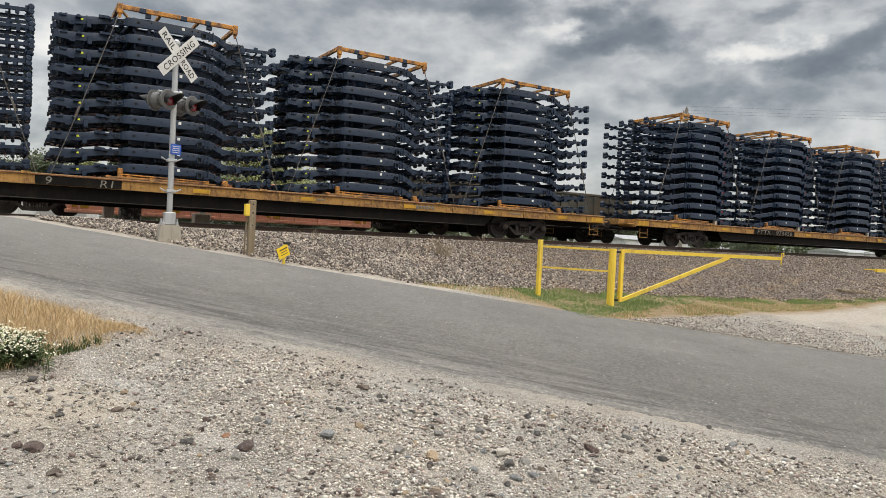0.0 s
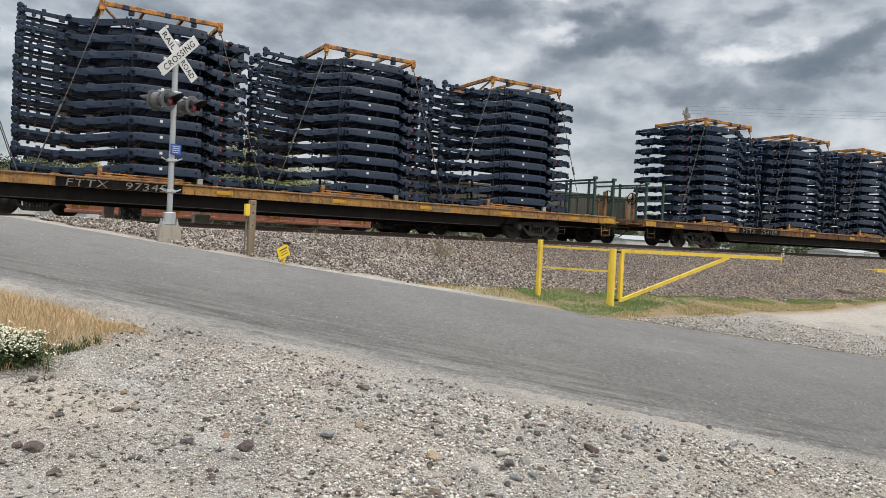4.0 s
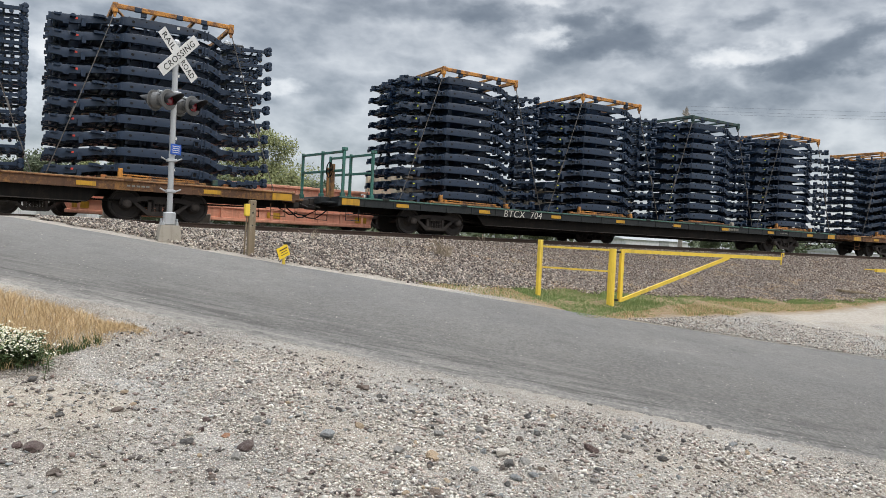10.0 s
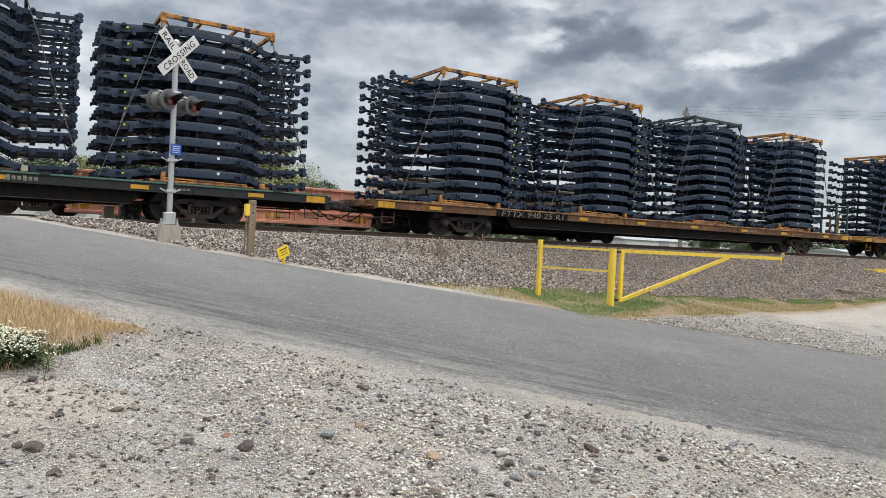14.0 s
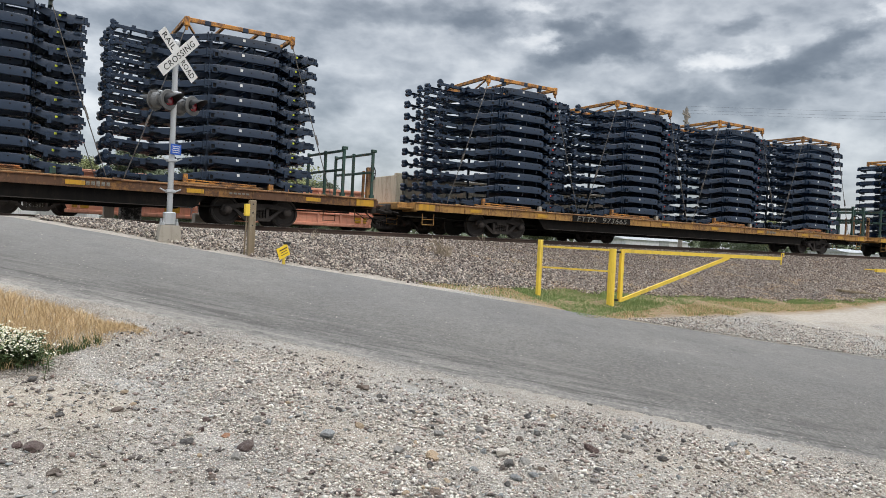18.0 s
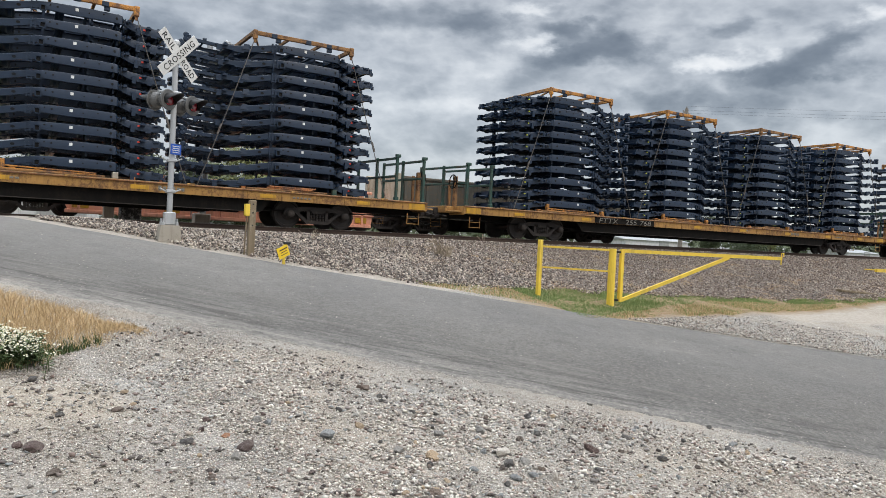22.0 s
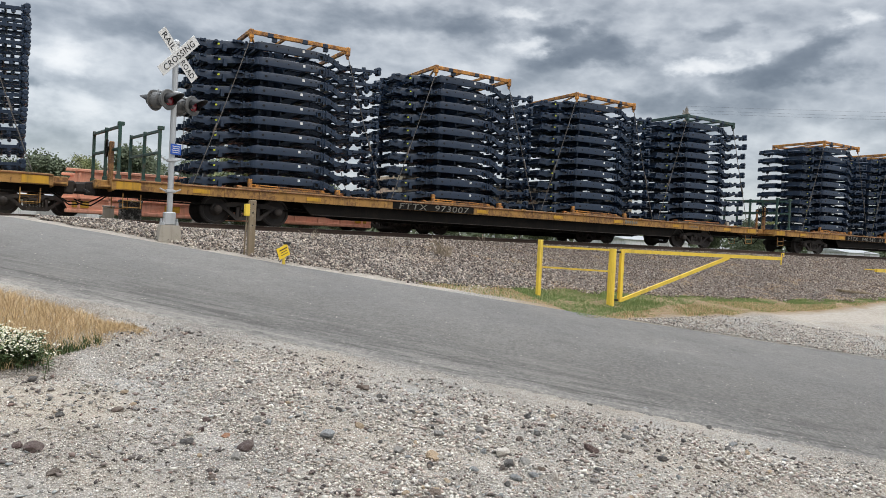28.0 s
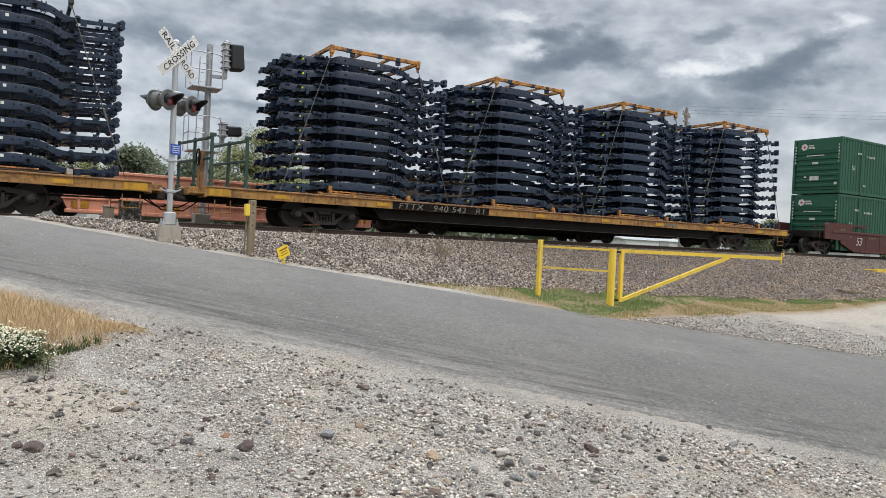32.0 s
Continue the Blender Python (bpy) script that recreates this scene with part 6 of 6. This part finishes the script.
def wood_post():
    x, y = 3.99, 14.0
    p = thing("timber_post", "weathered square timber post with a yellow box on it", "post", at=pose(x, y, land(x, y)))
    part("post", Geo().soft_box((0, 0, 0.5), (0.13, 0.13, 1.2), 0.012), POST_WOOD, p)
    for z in (0.6, 0.85, 1.02):
        part("bolt", Geo().lathe((0, -0.064, z), (0, -1, 0), [(0, 0.016), (0.012, 0.014)], 8), HOOD_BLACK, p)
    part("box", Geo().soft_box((-0.1, 0.0, 0.9), (0.1, 0.12, 0.24), 0.01), YELLOW_PAINT, p, "small yellow box")
    part("conduit", Geo().tube([(-0.1, 0.0, 0.78), (-0.11, 0.02, 0.35), (-0.12, 0.03, -0.05)], 0.014, 6), POST_WOOD, p)
    x, y = 4.42, 13.22
    m = thing("marker_sign", "small yellow warning marker on a short post", "marker sign", at=pose(x, y, land(x, y)))
    part("post", Geo().soft_box((0, 0, 0.16), (0.05, 0.05, 0.46), 0.008), YELLOW_PAINT, m)
    plate = part("plate", Geo().soft_box((0, 0, 0), (0.27, 0.01, 0.22), 0.004), SIGN_YELLOW, m, at=pose(-0.03, -0.04, 0.25, 0, -24, 20))
    for k, w in enumerate((0.18, 0.14, 0.16)):
        part("text_bar", Geo().box((0.01, -0.007, 0.05 - k * 0.05), (w, 0.004, 0.02 if k == 0 else 0.012)), SIGN_BLACK, plate)
    part("cap", Geo().soft_box((0.05, 0, 0.42), (0.14, 0.07, 0.05), 0.02), HOOD_BLACK, m)


wood_post()


def yellow_gate():
    """Fixed fence panel between two posts, and the barrier arm hinged to the thicker one."""
    p1, p2 = Vector((9.33, 11.53, 0.0)), Vector((10.73, 10.86, 0.0))
    top = 1.525
    fence = thing("fence_panel", "yellow steel fence panel between two posts", "fence", at=pose(0, 0, 0))
    part("post", Geo().soft_box((p1.x, p1.y, (top + 0.2) / 2 + 0.1), (0.09, 0.09, top - 0.2), 0.012), YELLOW_PAINT, fence)
    part("gate_post", Geo().tube([(p2.x, p2.y, 0.1), (p2.x, p2.y, top - 0.015)], 0.078, 16), YELLOW_PAINT, fence)
    part("top_rail", Geo().beam(p1 + Vector((0, 0, top - 0.035)), p2 + Vector((0, 0, top - 0.045)), 0.04, 0.04), YELLOW_PAINT, fence)
    part("mid_rail", Geo().beam(p1 + Vector((0, 0, 1.06)), p2 + Vector((0, 0, 1.03)), 0.035, 0.035), YELLOW_PAINT, fence)
    d = Vector((0.965, -0.262, 0)).normalized()
    arm = thing("barrier_arm", "yellow steel swing barrier arm with a diagonal brace", "barrier gate", at=pose(0, 0, 0))
    a, z0 = p2 + d * 0.22, 0.40
    L = 4.05
    part("upright", Geo().beam(a + Vector((0, 0, z0)), a + Vector((0, 0, top - 0.02)), 0.075, 0.075, up=(1, 0, 0)), YELLOW_PAINT, arm)
    part("arm_bar", Geo().beam(a + Vector((0, 0, top - 0.05)), a + d * L + Vector((0, 0, top - 0.06)), 0.07, 0.075), YELLOW_PAINT, arm)
    part("brace", Geo().beam(a + Vector((0, 0, z0 + 0.02)), a + d * 2.65 + Vector((0, 0, top - 0.09)), 0.06, 0.07), YELLOW_PAINT, arm)
    for z in (z0 + 0.03, top - 0.08):
        part("hinge", Geo().beam(p2 + Vector((0, 0, z)), a + Vector((0, 0, z)), 0.03, 0.04), HOOD_BLACK, arm)
    e = a + d * L
    part("latch", Geo().tube([e + Vector((0, 0, top - 0.2)), e + Vector((0, 0, top + 0.06)), e + d * 0.06 + Vector((0, 0, top + 0.06)), e + d * 0.06 + Vector((0, 0, top - 0.02))], 0.014, 6), YELLOW_PAINT, arm)
    # end of the opposite leaf and its rest
    q = Vector((19.95, 10.25, 0))
    other = thing("barrier_arm", "far yellow barrier arm beside the drive", "barrier gate", at=pose(0, 0, 0))
    part("arm_bar", Geo().beam(q + Vector((-0.1, 0, 1.25)), q + Vector((4.2, -0.9, 1.22)), 0.08, 0.09), YELLOW_PAINT, other)
    part("tip", Geo().beam(q + Vector((-0.5, 0.08, 1.27)), q + Vector((-0.08, 0, 1.26)), 0.03, 0.03), YELLOW_PAINT, other)
    part("post", Geo().tube([q + Vector((4.2, -0.9, -0.3)), q + Vector((4.2, -0.9, 1.3))], 0.07, 12), YELLOW_PAINT, other)


yellow_gate()


# ---------------------------------------------------------------- signal mast between the tracks
def signal_mast():
    x0, y0 = 5.22, 24.0
    s = thing("signal_mast", "grey railway signal mast with ladder, cages and two hooded heads", "railway signal", at=pose(x0, y0, 1.42))
    ALU = painted("signal_aluminium", (0.42, 0.43, 0.44), (0.32, 0.32, 0.32), 0.3, 0.45, 4.0, metal=0.5)
    part("foundation", Geo().soft_box((-0.05, 0, 0.25), (0.5, 0.5, 0.55), 0.03), CONCRETE, s)
    part("mast", Geo().tube([(0, 0, 0.4), (0, 0, 6.05)], 0.1, 14), ALU, s)
    for dx in (0.2, 0.42):
        part("ladder_rail", Geo().tube([(-dx + 0.02, -0.12, 0.4), (-dx + 0.1, -0.12, 5.6)], 0.016, 6), ALU, s)
    for k in range(17):
        z = 0.6 + k * 0.3
        part("rung", Geo().tube([(-0.4 + 0.014 * k * 0.3, -0.12, z), (-0.18 + 0.014 * k * 0.3, -0.12, z)], 0.01, 5), ALU, s)
    for zc, hz in ((4.6, 1.1), (2.55, 1.12)):
        plat = part("platform", Geo().soft_box((-0.12, 0, zc), (0.95, 0.8, 0.05), 0.01), ALU, s)
        for h in (hz, hz * 0.5):
            part("cage_rail", Geo().tube([(-0.65, 0.35, zc + h), (-0.65, -0.4, zc + h), (0.1, -0.4, zc + h), (0.35, -0.4, zc + h * 0.97)], 0.018, 6), ALU, s)
        for x, y in ((-0.65, 0.35), (-0.65, -0.4), (0.35, -0.4)):
            part("cage_post", Geo().tube([(x, y, zc), (x, y, zc + hz)], 0.016, 6), ALU, s)
    for zc, hh, hood, slope in ((5.75, 0.98, (0.42, 0.5, 0.82), -5), (3.32, 0.56, (0.5, 0.34, 0.32), -4)):
        c = Vector((0.5, -0.1, zc))
        head = part("signal_head", Geo().soft_box(c, (0.2, 0.34, hh), 0.06), ALU, s)
        n = 5 if hh > 0.6 else 3
        for k in range(n):
            part("cooling_fin", Geo().soft_box(c + Vector((0, 0, (k - (n - 1) / 2) * 0.19)), (0.27, 0.4, 0.05), 0.015), ALU, head)
        part("hood", Geo().soft_box((0, 0, 0), hood, 0.04), HOOD_BLACK, s, "black sun hood", at=Matrix.Translation(c + Vector((0.33, -0.02, -0.02))) @ pose(0, 0, 0, 0, slope, 0))
        low = zc - hh / 2 - 0.22
        part("bracket", Geo().beam((0, 0, low), (0.52, -0.1, low), 0.1, 0.1).beam(c + Vector((0.0, 0, -hh / 2 - 0.25)), c + Vector((0, 0, -hh / 2 + 0.03)), 0.11, 0.11, up=(1, 0, 0)), ALU, s)


signal_mast()


# ---------------------------------------------------------------- parked wagons on the second track
def parked_well():
    w = thing("parked_wagon", "empty faded salmon-orange well wagon parked on the second track", "railway wagon", at=pose(0, TRACK2_Y, RAIL_Z))
    x0, x1 = 1.2, 12.3
    for side in (-1, 1):
        y = side * 1.42
        part("side_wall", Geo().prism([(x0 + 0.2, 0.22), (x1 - 0.1, 0.22), (x1, 0.62), (x1 - 0.6, 1.5), (x0 + 0.4, 1.5), (x0, 0.62)], y - 0.03, y + 0.03), SALMON, w)
        part("top_chord", Geo().soft_box(((x0 + x1) / 2, y, 1.53), (x1 - x0 - 0.2, 0.2, 0.1), 0.015), SALMON, w)
        part("bottom_chord", Geo().soft_box(((x0 + x1) / 2, y, 0.2), (x1 - x0 - 0.2, 0.18, 0.12), 0.015), SALMON, w)
        part("mid_rail", Geo().soft_box(((x0 + x1) / 2, y + side * 0.04, 0.62), (x1 - x0, 0.1, 0.06), 0.01), SALMON, w)
        for k in range(12):
            x = x0 + 0.5 + k * (x1 - x0 - 1.0) / 11
            part("rib", Geo().soft_box((x, y + side * 0.06, 0.84), (0.09, 0.06, 1.22), 0.008), SALMON, w)
        for x in (x0 + 0.55, 4.6, 8.2, x1 - 0.55):
            part("reflector", Geo().box((x, y + side * 0.055, 0.42), (0.5, 0.02, 0.22)), MARK_YELLOW, w)
    part("floor", Geo().box(((x0 + x1) / 2, 0, 0.2), (x1 - x0 - 0.4, 2.8, 0.08)), UNDERFRAME, w)
    for x in (x0 - 0.7, x1 + 0.7):
        part("platform", Geo().soft_box((x, 0, 0.85), (1.6, 2.2, 0.2), 0.02), SALMON, w)
        b = part("bogie", BOLSTER, UNDERFRAME, w, at=pose(x, 0, 0))
        for me in SIDE_FRAMES:
            part("side_frame", me, TRUCK_IRON, b)
        for dx in (-0.889, 0.889):
            part("wheelset", WHEELSET, WHEEL_STEEL, b, at=pose(dx, 0, 0.42))
    CREAM = painted("gondola_cream_paint", (0.5, 0.45, 0.34), (0.3, 0.22, 0.14), 0.4, 0.75, 1.2)
    OLIVE = painted("gondola_grey_paint", (0.13, 0.125, 0.105), (0.2, 0.14, 0.09), 0.5, 0.8, 1.2)
    g = thing("gondola_wagon", "grey-brown gondola wagon with cream end, parked behind the train", "railway wagon", at=pose(0, TRACK2_Y, RAIL_Z))
    xa, xb, h = 13.4, 26.6, 2.3
    part("centre_sill", Geo().soft_box(((xa + xb) / 2, 0, 0.5), (xb - xa - 0.6, 0.9, 0.6), 0.03), UNDERFRAME, g)
    for k in range(3):
        part("hopper_gate", Geo().prism([(-1.1, 0.75), (1.1, 0.75), (0.55, 0.2), (-0.55, 0.2)], xa + 3.6 + k * 2.4, xa + 5.4 + k * 2.4, lambda u, v, q: (q, u, v)), UNDERFRAME, g)
    for side in (-1, 1):
        y = side * 1.42
        part("side_wall", Geo().soft_box(((xa + xb) / 2, y, 1.55), (xb - xa, 0.06, 1.5), 0.01), OLIVE, g)
        part("top_rail", Geo().soft_box(((xa + xb) / 2, y, h + 0.02), (xb - xa, 0.16, 0.12), 0.02), OLIVE, g)
        part("side_sill", Geo().soft_box(((xa + xb) / 2, y, 0.78), (xb - xa, 0.14, 0.2), 0.02), OLIVE, g)
        for k in range(13):
            part("rib", Geo().soft_box((xa + 0.3 + k * (xb - xa - 0.6) / 12, y + side * 0.07, 1.5), (0.12, 0.1, 1.45), 0.015), OLIVE, g)
    for x in (xa, xb):
        part("end_wall", Geo().soft_box((x, 0, 1.6), (0.1, 2.84, 1.6), 0.02), CREAM, g, "cream end wall")
        for y in (-1.4, 1.4):
            part("corner_post", Geo().soft_box((x, y, 1.62), (0.3, 0.22, 1.7), 0.02), CREAM, g)
    part("floor", Geo().box(((xa + xb) / 2, 0, 0.8), (xb - xa, 2.8, 0.12)), UNDERFRAME, g)
    for x in (xa + 1.6, xb - 1.6):
        b = part("bogie", BOLSTER, UNDERFRAME, g, at=pose(x, 0, 0))
        for me in SIDE_FRAMES:
            part("side_frame", me, TRUCK_IRON, b)
        for dx in (-0.889, 0.889):
            part("wheelset", WHEELSET, WHEEL_STEEL, b, at=pose(dx, 0, 0.42))


parked_well()


def switch_machine():
    """Dark trackside equipment case between the tracks, with pale scuffs."""
    s = thing("equipment_case", "black trackside equipment case with pale scuffed marks", "equipment case", at=pose(3.05, 24.3, 1.44))
    CASE = painted("scuffed_black_case", (0.018, 0.018, 0.018), (0.5, 0.48, 0.45), 0.5, 0.6, 6.0)
    part("body", Geo().soft_box((0, 0, 0.42), (0.62, 0.5, 0.62), 0.03), CASE, s)
    part("lid", Geo().soft_box((0, 0, 0.76), (0.68, 0.56, 0.08), 0.02), CASE, s)
    for x in (-0.25, 0.25):
        part("leg", Geo().soft_box((x, 0, 0.06), (0.08, 0.4, 0.16), 0.01), UNDERFRAME, s)
    # cream box added in place of the pale end of the parked wagon's side
    c = thing("relay_box", "small weathered cream box standing in for the parked wagon's pale end", "equipment case", at=pose(2.45, 24.5, 1.44))
    part("body", Geo().soft_box((0, 0, 0.3), (0.3, 0.35, 0.5), 0.02), CONCRETE, c)
    part("lid", Geo().soft_box((0, 0, 0.57), (0.34, 0.4, 0.05), 0.01), CONCRETE, c)


switch_machine()


# ---------------------------------------------------------------- distance
POLE_WOOD = painted("pole_wood", (0.27, 0.24, 0.205), (0.34, 0.3, 0.26), 0.4, 0.9, 1.0)


POLE_STEP = (44.0, -40.0)     # from one pole to the next


def power_pole():
    p = thing("power_pole", "wooden power pole with a double crossarm and insulators", "power pole", "power poles", at=pose(47.0, 40.0, 0.6))
    part("pole", Geo().tube([(0.1, 0, -0.5), (0.03, 0, 6), (0, 0, 12.5)], [0.19, 0.17, 0.13], 12), POLE_WOOD, p)
    part("crossarm", Geo().beam((-0.8, -0.3, 11.95), (0.8, 0.3, 11.95), 0.1, 0.12, bevel=0.01), POLE_WOOD, p)
    for s in (-1, 1):
        part("brace", Geo().beam((s * 0.55, s * 0.2, 11.9), (0, 0, 11.3), 0.04, 0.05), POLE_WOOD, p)
    for s in (-0.72, -0.42, 0.42, 0.72, 0.0):
        z = 12.05 if s else 12.5
        part("insulator", Geo().lathe((s, s * 0.375, z), (0, 0, 1), [(0, 0.03), (0.06, 0.05), (0.1, 0.03), (0.16, 0.045), (0.2, 0.02)], 8), POLE_WOOD, p)
    part("lower_crossarm", Geo().beam((-0.6, -0.22, 11.4), (0.6, 0.22, 11.4), 0.1, 0.1), POLE_WOOD, p)
    for s in (-0.72, 0.0, 0.72):
        pts = []
        for k in range(25):
            u = k / 24
            pts.append((s + POLE_STEP[0] * u, s * 0.375 + POLE_STEP[1] * u, (12.7 if s == 0 else 12.25) - 1.6 * u * (1 - u)))
        part("wire", Geo().tube(pts, 0.005, 4), HOOD_BLACK, p)
    nxt = copy_thing(p, pose(47.0 + POLE_STEP[0], 40.0 + POLE_STEP[1], 0.6))
    for o in [o for o in nxt.children if o.name.startswith("wire")]:
        bpy.data.objects.remove(o)


power_pole()

BARK = painted("tree_bark", (0.09, 0.07, 0.05), (0.14, 0.11, 0.08), 0.4, 0.95, 3.0, streak=False)
LEAF_DARK = mat_blades("dark_foliage", [(0.0, (0.055, 0.072, 0.04)), (0.5, (0.092, 0.115, 0.065)), (0.9, (0.145, 0.17, 0.098)), (1.0, (0.108, 0.132, 0.075))])
LEAF_PALE = mat_blades("pale_foliage", [(0.0, (0.105, 0.125, 0.045)), (0.5, (0.185, 0.205, 0.078)), (0.9, (0.29, 0.29, 0.125)), (1.0, (0.165, 0.18, 0.068))])


def tree_model(seed, height, spread, leaf, label, clumps=30, per=110, size=0.32):
    rnd = random.Random(seed)
    t = thing("tree", label, "tree", "trees behind the tracks")
    trunk = Geo().tube([(0, 0, -0.3), (0.1, 0, height * 0.25), (0, 0.1, height * 0.5), (0.1, 0, height * 0.85)], [height * 0.03, height * 0.024, height * 0.016, 0.03], 8)
    crown_pts = []
    for k in range(clumps):
        a, u = rnd.uniform(0, 6.28), rnd.random()
        z = height * (0.28 + 0.7 * u)
        r = spread * math.sin(math.pi * (0.18 + 0.74 * u)) * rnd.uniform(0.35, 1.0)
        c = Vector((r * math.cos(a), r * math.sin(a), z))
        crown_pts.append(c)
        if k % 3 == 0:
            trunk.tube([(0, 0, z * 0.7), c * 0.55 + Vector((0, 0, z * 0.38)), c], [height * 0.011, height * 0.007, 0.02], 5)
    part("trunk", trunk, BARK, t)
    v, f = [], []
    for c in crown_pts:
        rad = spread * rnd.uniform(0.22, 0.4)
        for _ in range(per):
            d = Vector((rnd.gauss(0, 1), rnd.gauss(0, 1), rnd.gauss(0, 0.8)))
            d = d.normalized() * rad * rnd.uniform(0.3, 1.05)
            q = c + d
            s = size * rnd.uniform(0.6, 1.3)
            x = Vector((rnd.gauss(0, 1), rnd.gauss(0, 1), rnd.gauss(0, 1))).normalized()
            y = x.orthogonal().normalized()
            n = len(v)
            v += [q - x * s, q - y * s * 0.55, q + x * s, q + y * s * 0.55]
            f.append((n, n + 1, n + 2, n + 3))
    me = bpy.data.meshes.new("crown")
    me.from_pydata([tuple(p) for p in v], [], f)
    me.materials.append(leaf)
    part("crown", me, leaf, t)
    return t


def build_trees():
    dark = tree_model(1, 7.6, 3.4, LEAF_DARK, "dark green leafy tree beyond the tracks", 44, 260, 0.16)
    dark.matrix_basis = pose(9.5, 72, 0.6)
    round_ = tree_model(2, 6.9, 3.9, LEAF_DARK, "broad dark green tree beyond the tracks", 46, 260, 0.16)
    round_.matrix_basis = pose(15.5, 72, 0.6)
    pale = tree_model(3, 7.9, 3.3, LEAF_PALE, "pale green leafy tree beyond the tracks", 40, 300, 0.11)
    pale.matrix_basis = pose(15.5, 52, 0.6)
    rnd = random.Random(5)
    for k in range(24):
        src = (dark, round_, pale)[k % 3]
        x = -30 + k * 7.2 + rnd.uniform(-2, 2)
        copy_thing(src, Matrix.LocRotScale((x, 95 + rnd.uniform(-6, 14), 0.3), Euler((0, 0, rnd.uniform(0, 6.28))), None))
    for k in range(16):
        x = -34 + 4.3 * k + rnd.uniform(-1.2, 1.2)
        copy_thing((dark, round_, round_)[k % 3], pose(x, 84 + rnd.uniform(-4, 6), -0.2 + rnd.uniform(-0.8, 0.3), 0, 0, rnd.uniform(0, 360)))
    for x, y, k in ((2.5, 80, 1), (-3.5, 78, 0), (22.5, 74, 2), (28.5, 80, 1)):
        copy_thing((dark, round_, pale)[k], pose(x, y, 0.2, 0, 0, 40 * x))


build_trees()


def far_woods():
    """One long belt of wood on the horizon."""
    rnd = np.random.RandomState(31)
    v, f = [], []
    for k in range(900):
        x = -260 + 900 * rnd.rand()
        y = 150 + 40 * rnd.rand()
        top = 5.5 + 3.5 * noise.noise((x * 0.03, 3, 0)) + 2.0 * noise.noise((x * 0.13, 8, 0))
        for _ in range(26):
            c = np.array((x + rnd.normal(0, 2.2), y + rnd.normal(0, 2), 0.5 + top * rnd.rand() ** 0.7))
            a, b = rnd.normal(0, 1, 3), rnd.normal(0, 1, 3)
            a, b = a / np.linalg.norm(a) * 0.9, b / np.linalg.norm(b) * 0.6
            n = len(v)
            v += [tuple(c - a), tuple(c - b), tuple(c + a), tuple(c + b)]
            f.append((n, n + 1, n + 2, n + 3))
    me = bpy.data.meshes.new("far_woods")
    me.from_pydata(v, [], f)
    me.materials.append(LEAF_DARK)
    tagged(new("far_woods", me), "belt of dark green woodland along the horizon", "woods", kind="stuff")


far_woods()


def far_buildings():
    WHITE = painted("white_metal_cladding", (0.72, 0.73, 0.74), (0.55, 0.54, 0.52), 0.2, 0.6, 0.3)
    for x, y, w, d, h, label in ((86.5, 82, 15.0, 8, 1.9, "low white metal shed beyond the yard"), (146, 82, 13, 8, 1.7, "white metal shed far beyond the yard"), (1.5, 46, 4.5, 5, 1.9, "pale grey shed beyond the tracks")):
        b = thing("shed", label, "shed", at=pose(x, y, 0.6, 0, 0, 3))
        part("wall", Geo().box((0, 0, h / 2), (w, d, h)), WHITE, b)
        part("roof", Geo().prism([(-d / 2 - 0.3, h), (d / 2 + 0.3, h), (0, h + 0.7)], -w / 2 - 0.3, w / 2 + 0.3, lambda u, v, q: (q, u, v)), GALV, b)
        part("door", Geo().soft_box((w * 0.1, -d / 2 - 0.02, 1.0), (2.4, 0.06, 2.0), 0.01), GALV, b)


far_buildings()


def motions():
    for ob, x, z, turn in RIDERS:
        walk(ob, [(t, pose(x - disp(t), TRACK_Y, z, 0, 0, turn)) for t in TIMES])
    # wheels roll without slipping: eighty degrees from row to row
    steps = []
    turn, t = 0.0, 0.0
    while t < 32.0:
        steps.append(t)
        target = disp(t) + 0.42 * radians(80)
        dt = 0.06
        while disp(t + dt) < target:
            dt += 0.002
        t += dt
    steps.append(32.0)
    d0 = disp(0.0)
    for w, dx in ROLLERS:
        walk(w, [(t, pose(dx, 0, 0.42) @ Matrix.Rotation(-(disp(t) - d0) / 0.42, 4, "Y")) for t in steps])
    walk(clouds, [(0.0, pose(0, 0, 0)), (32.0, pose(50, 265, 0))])


motions()
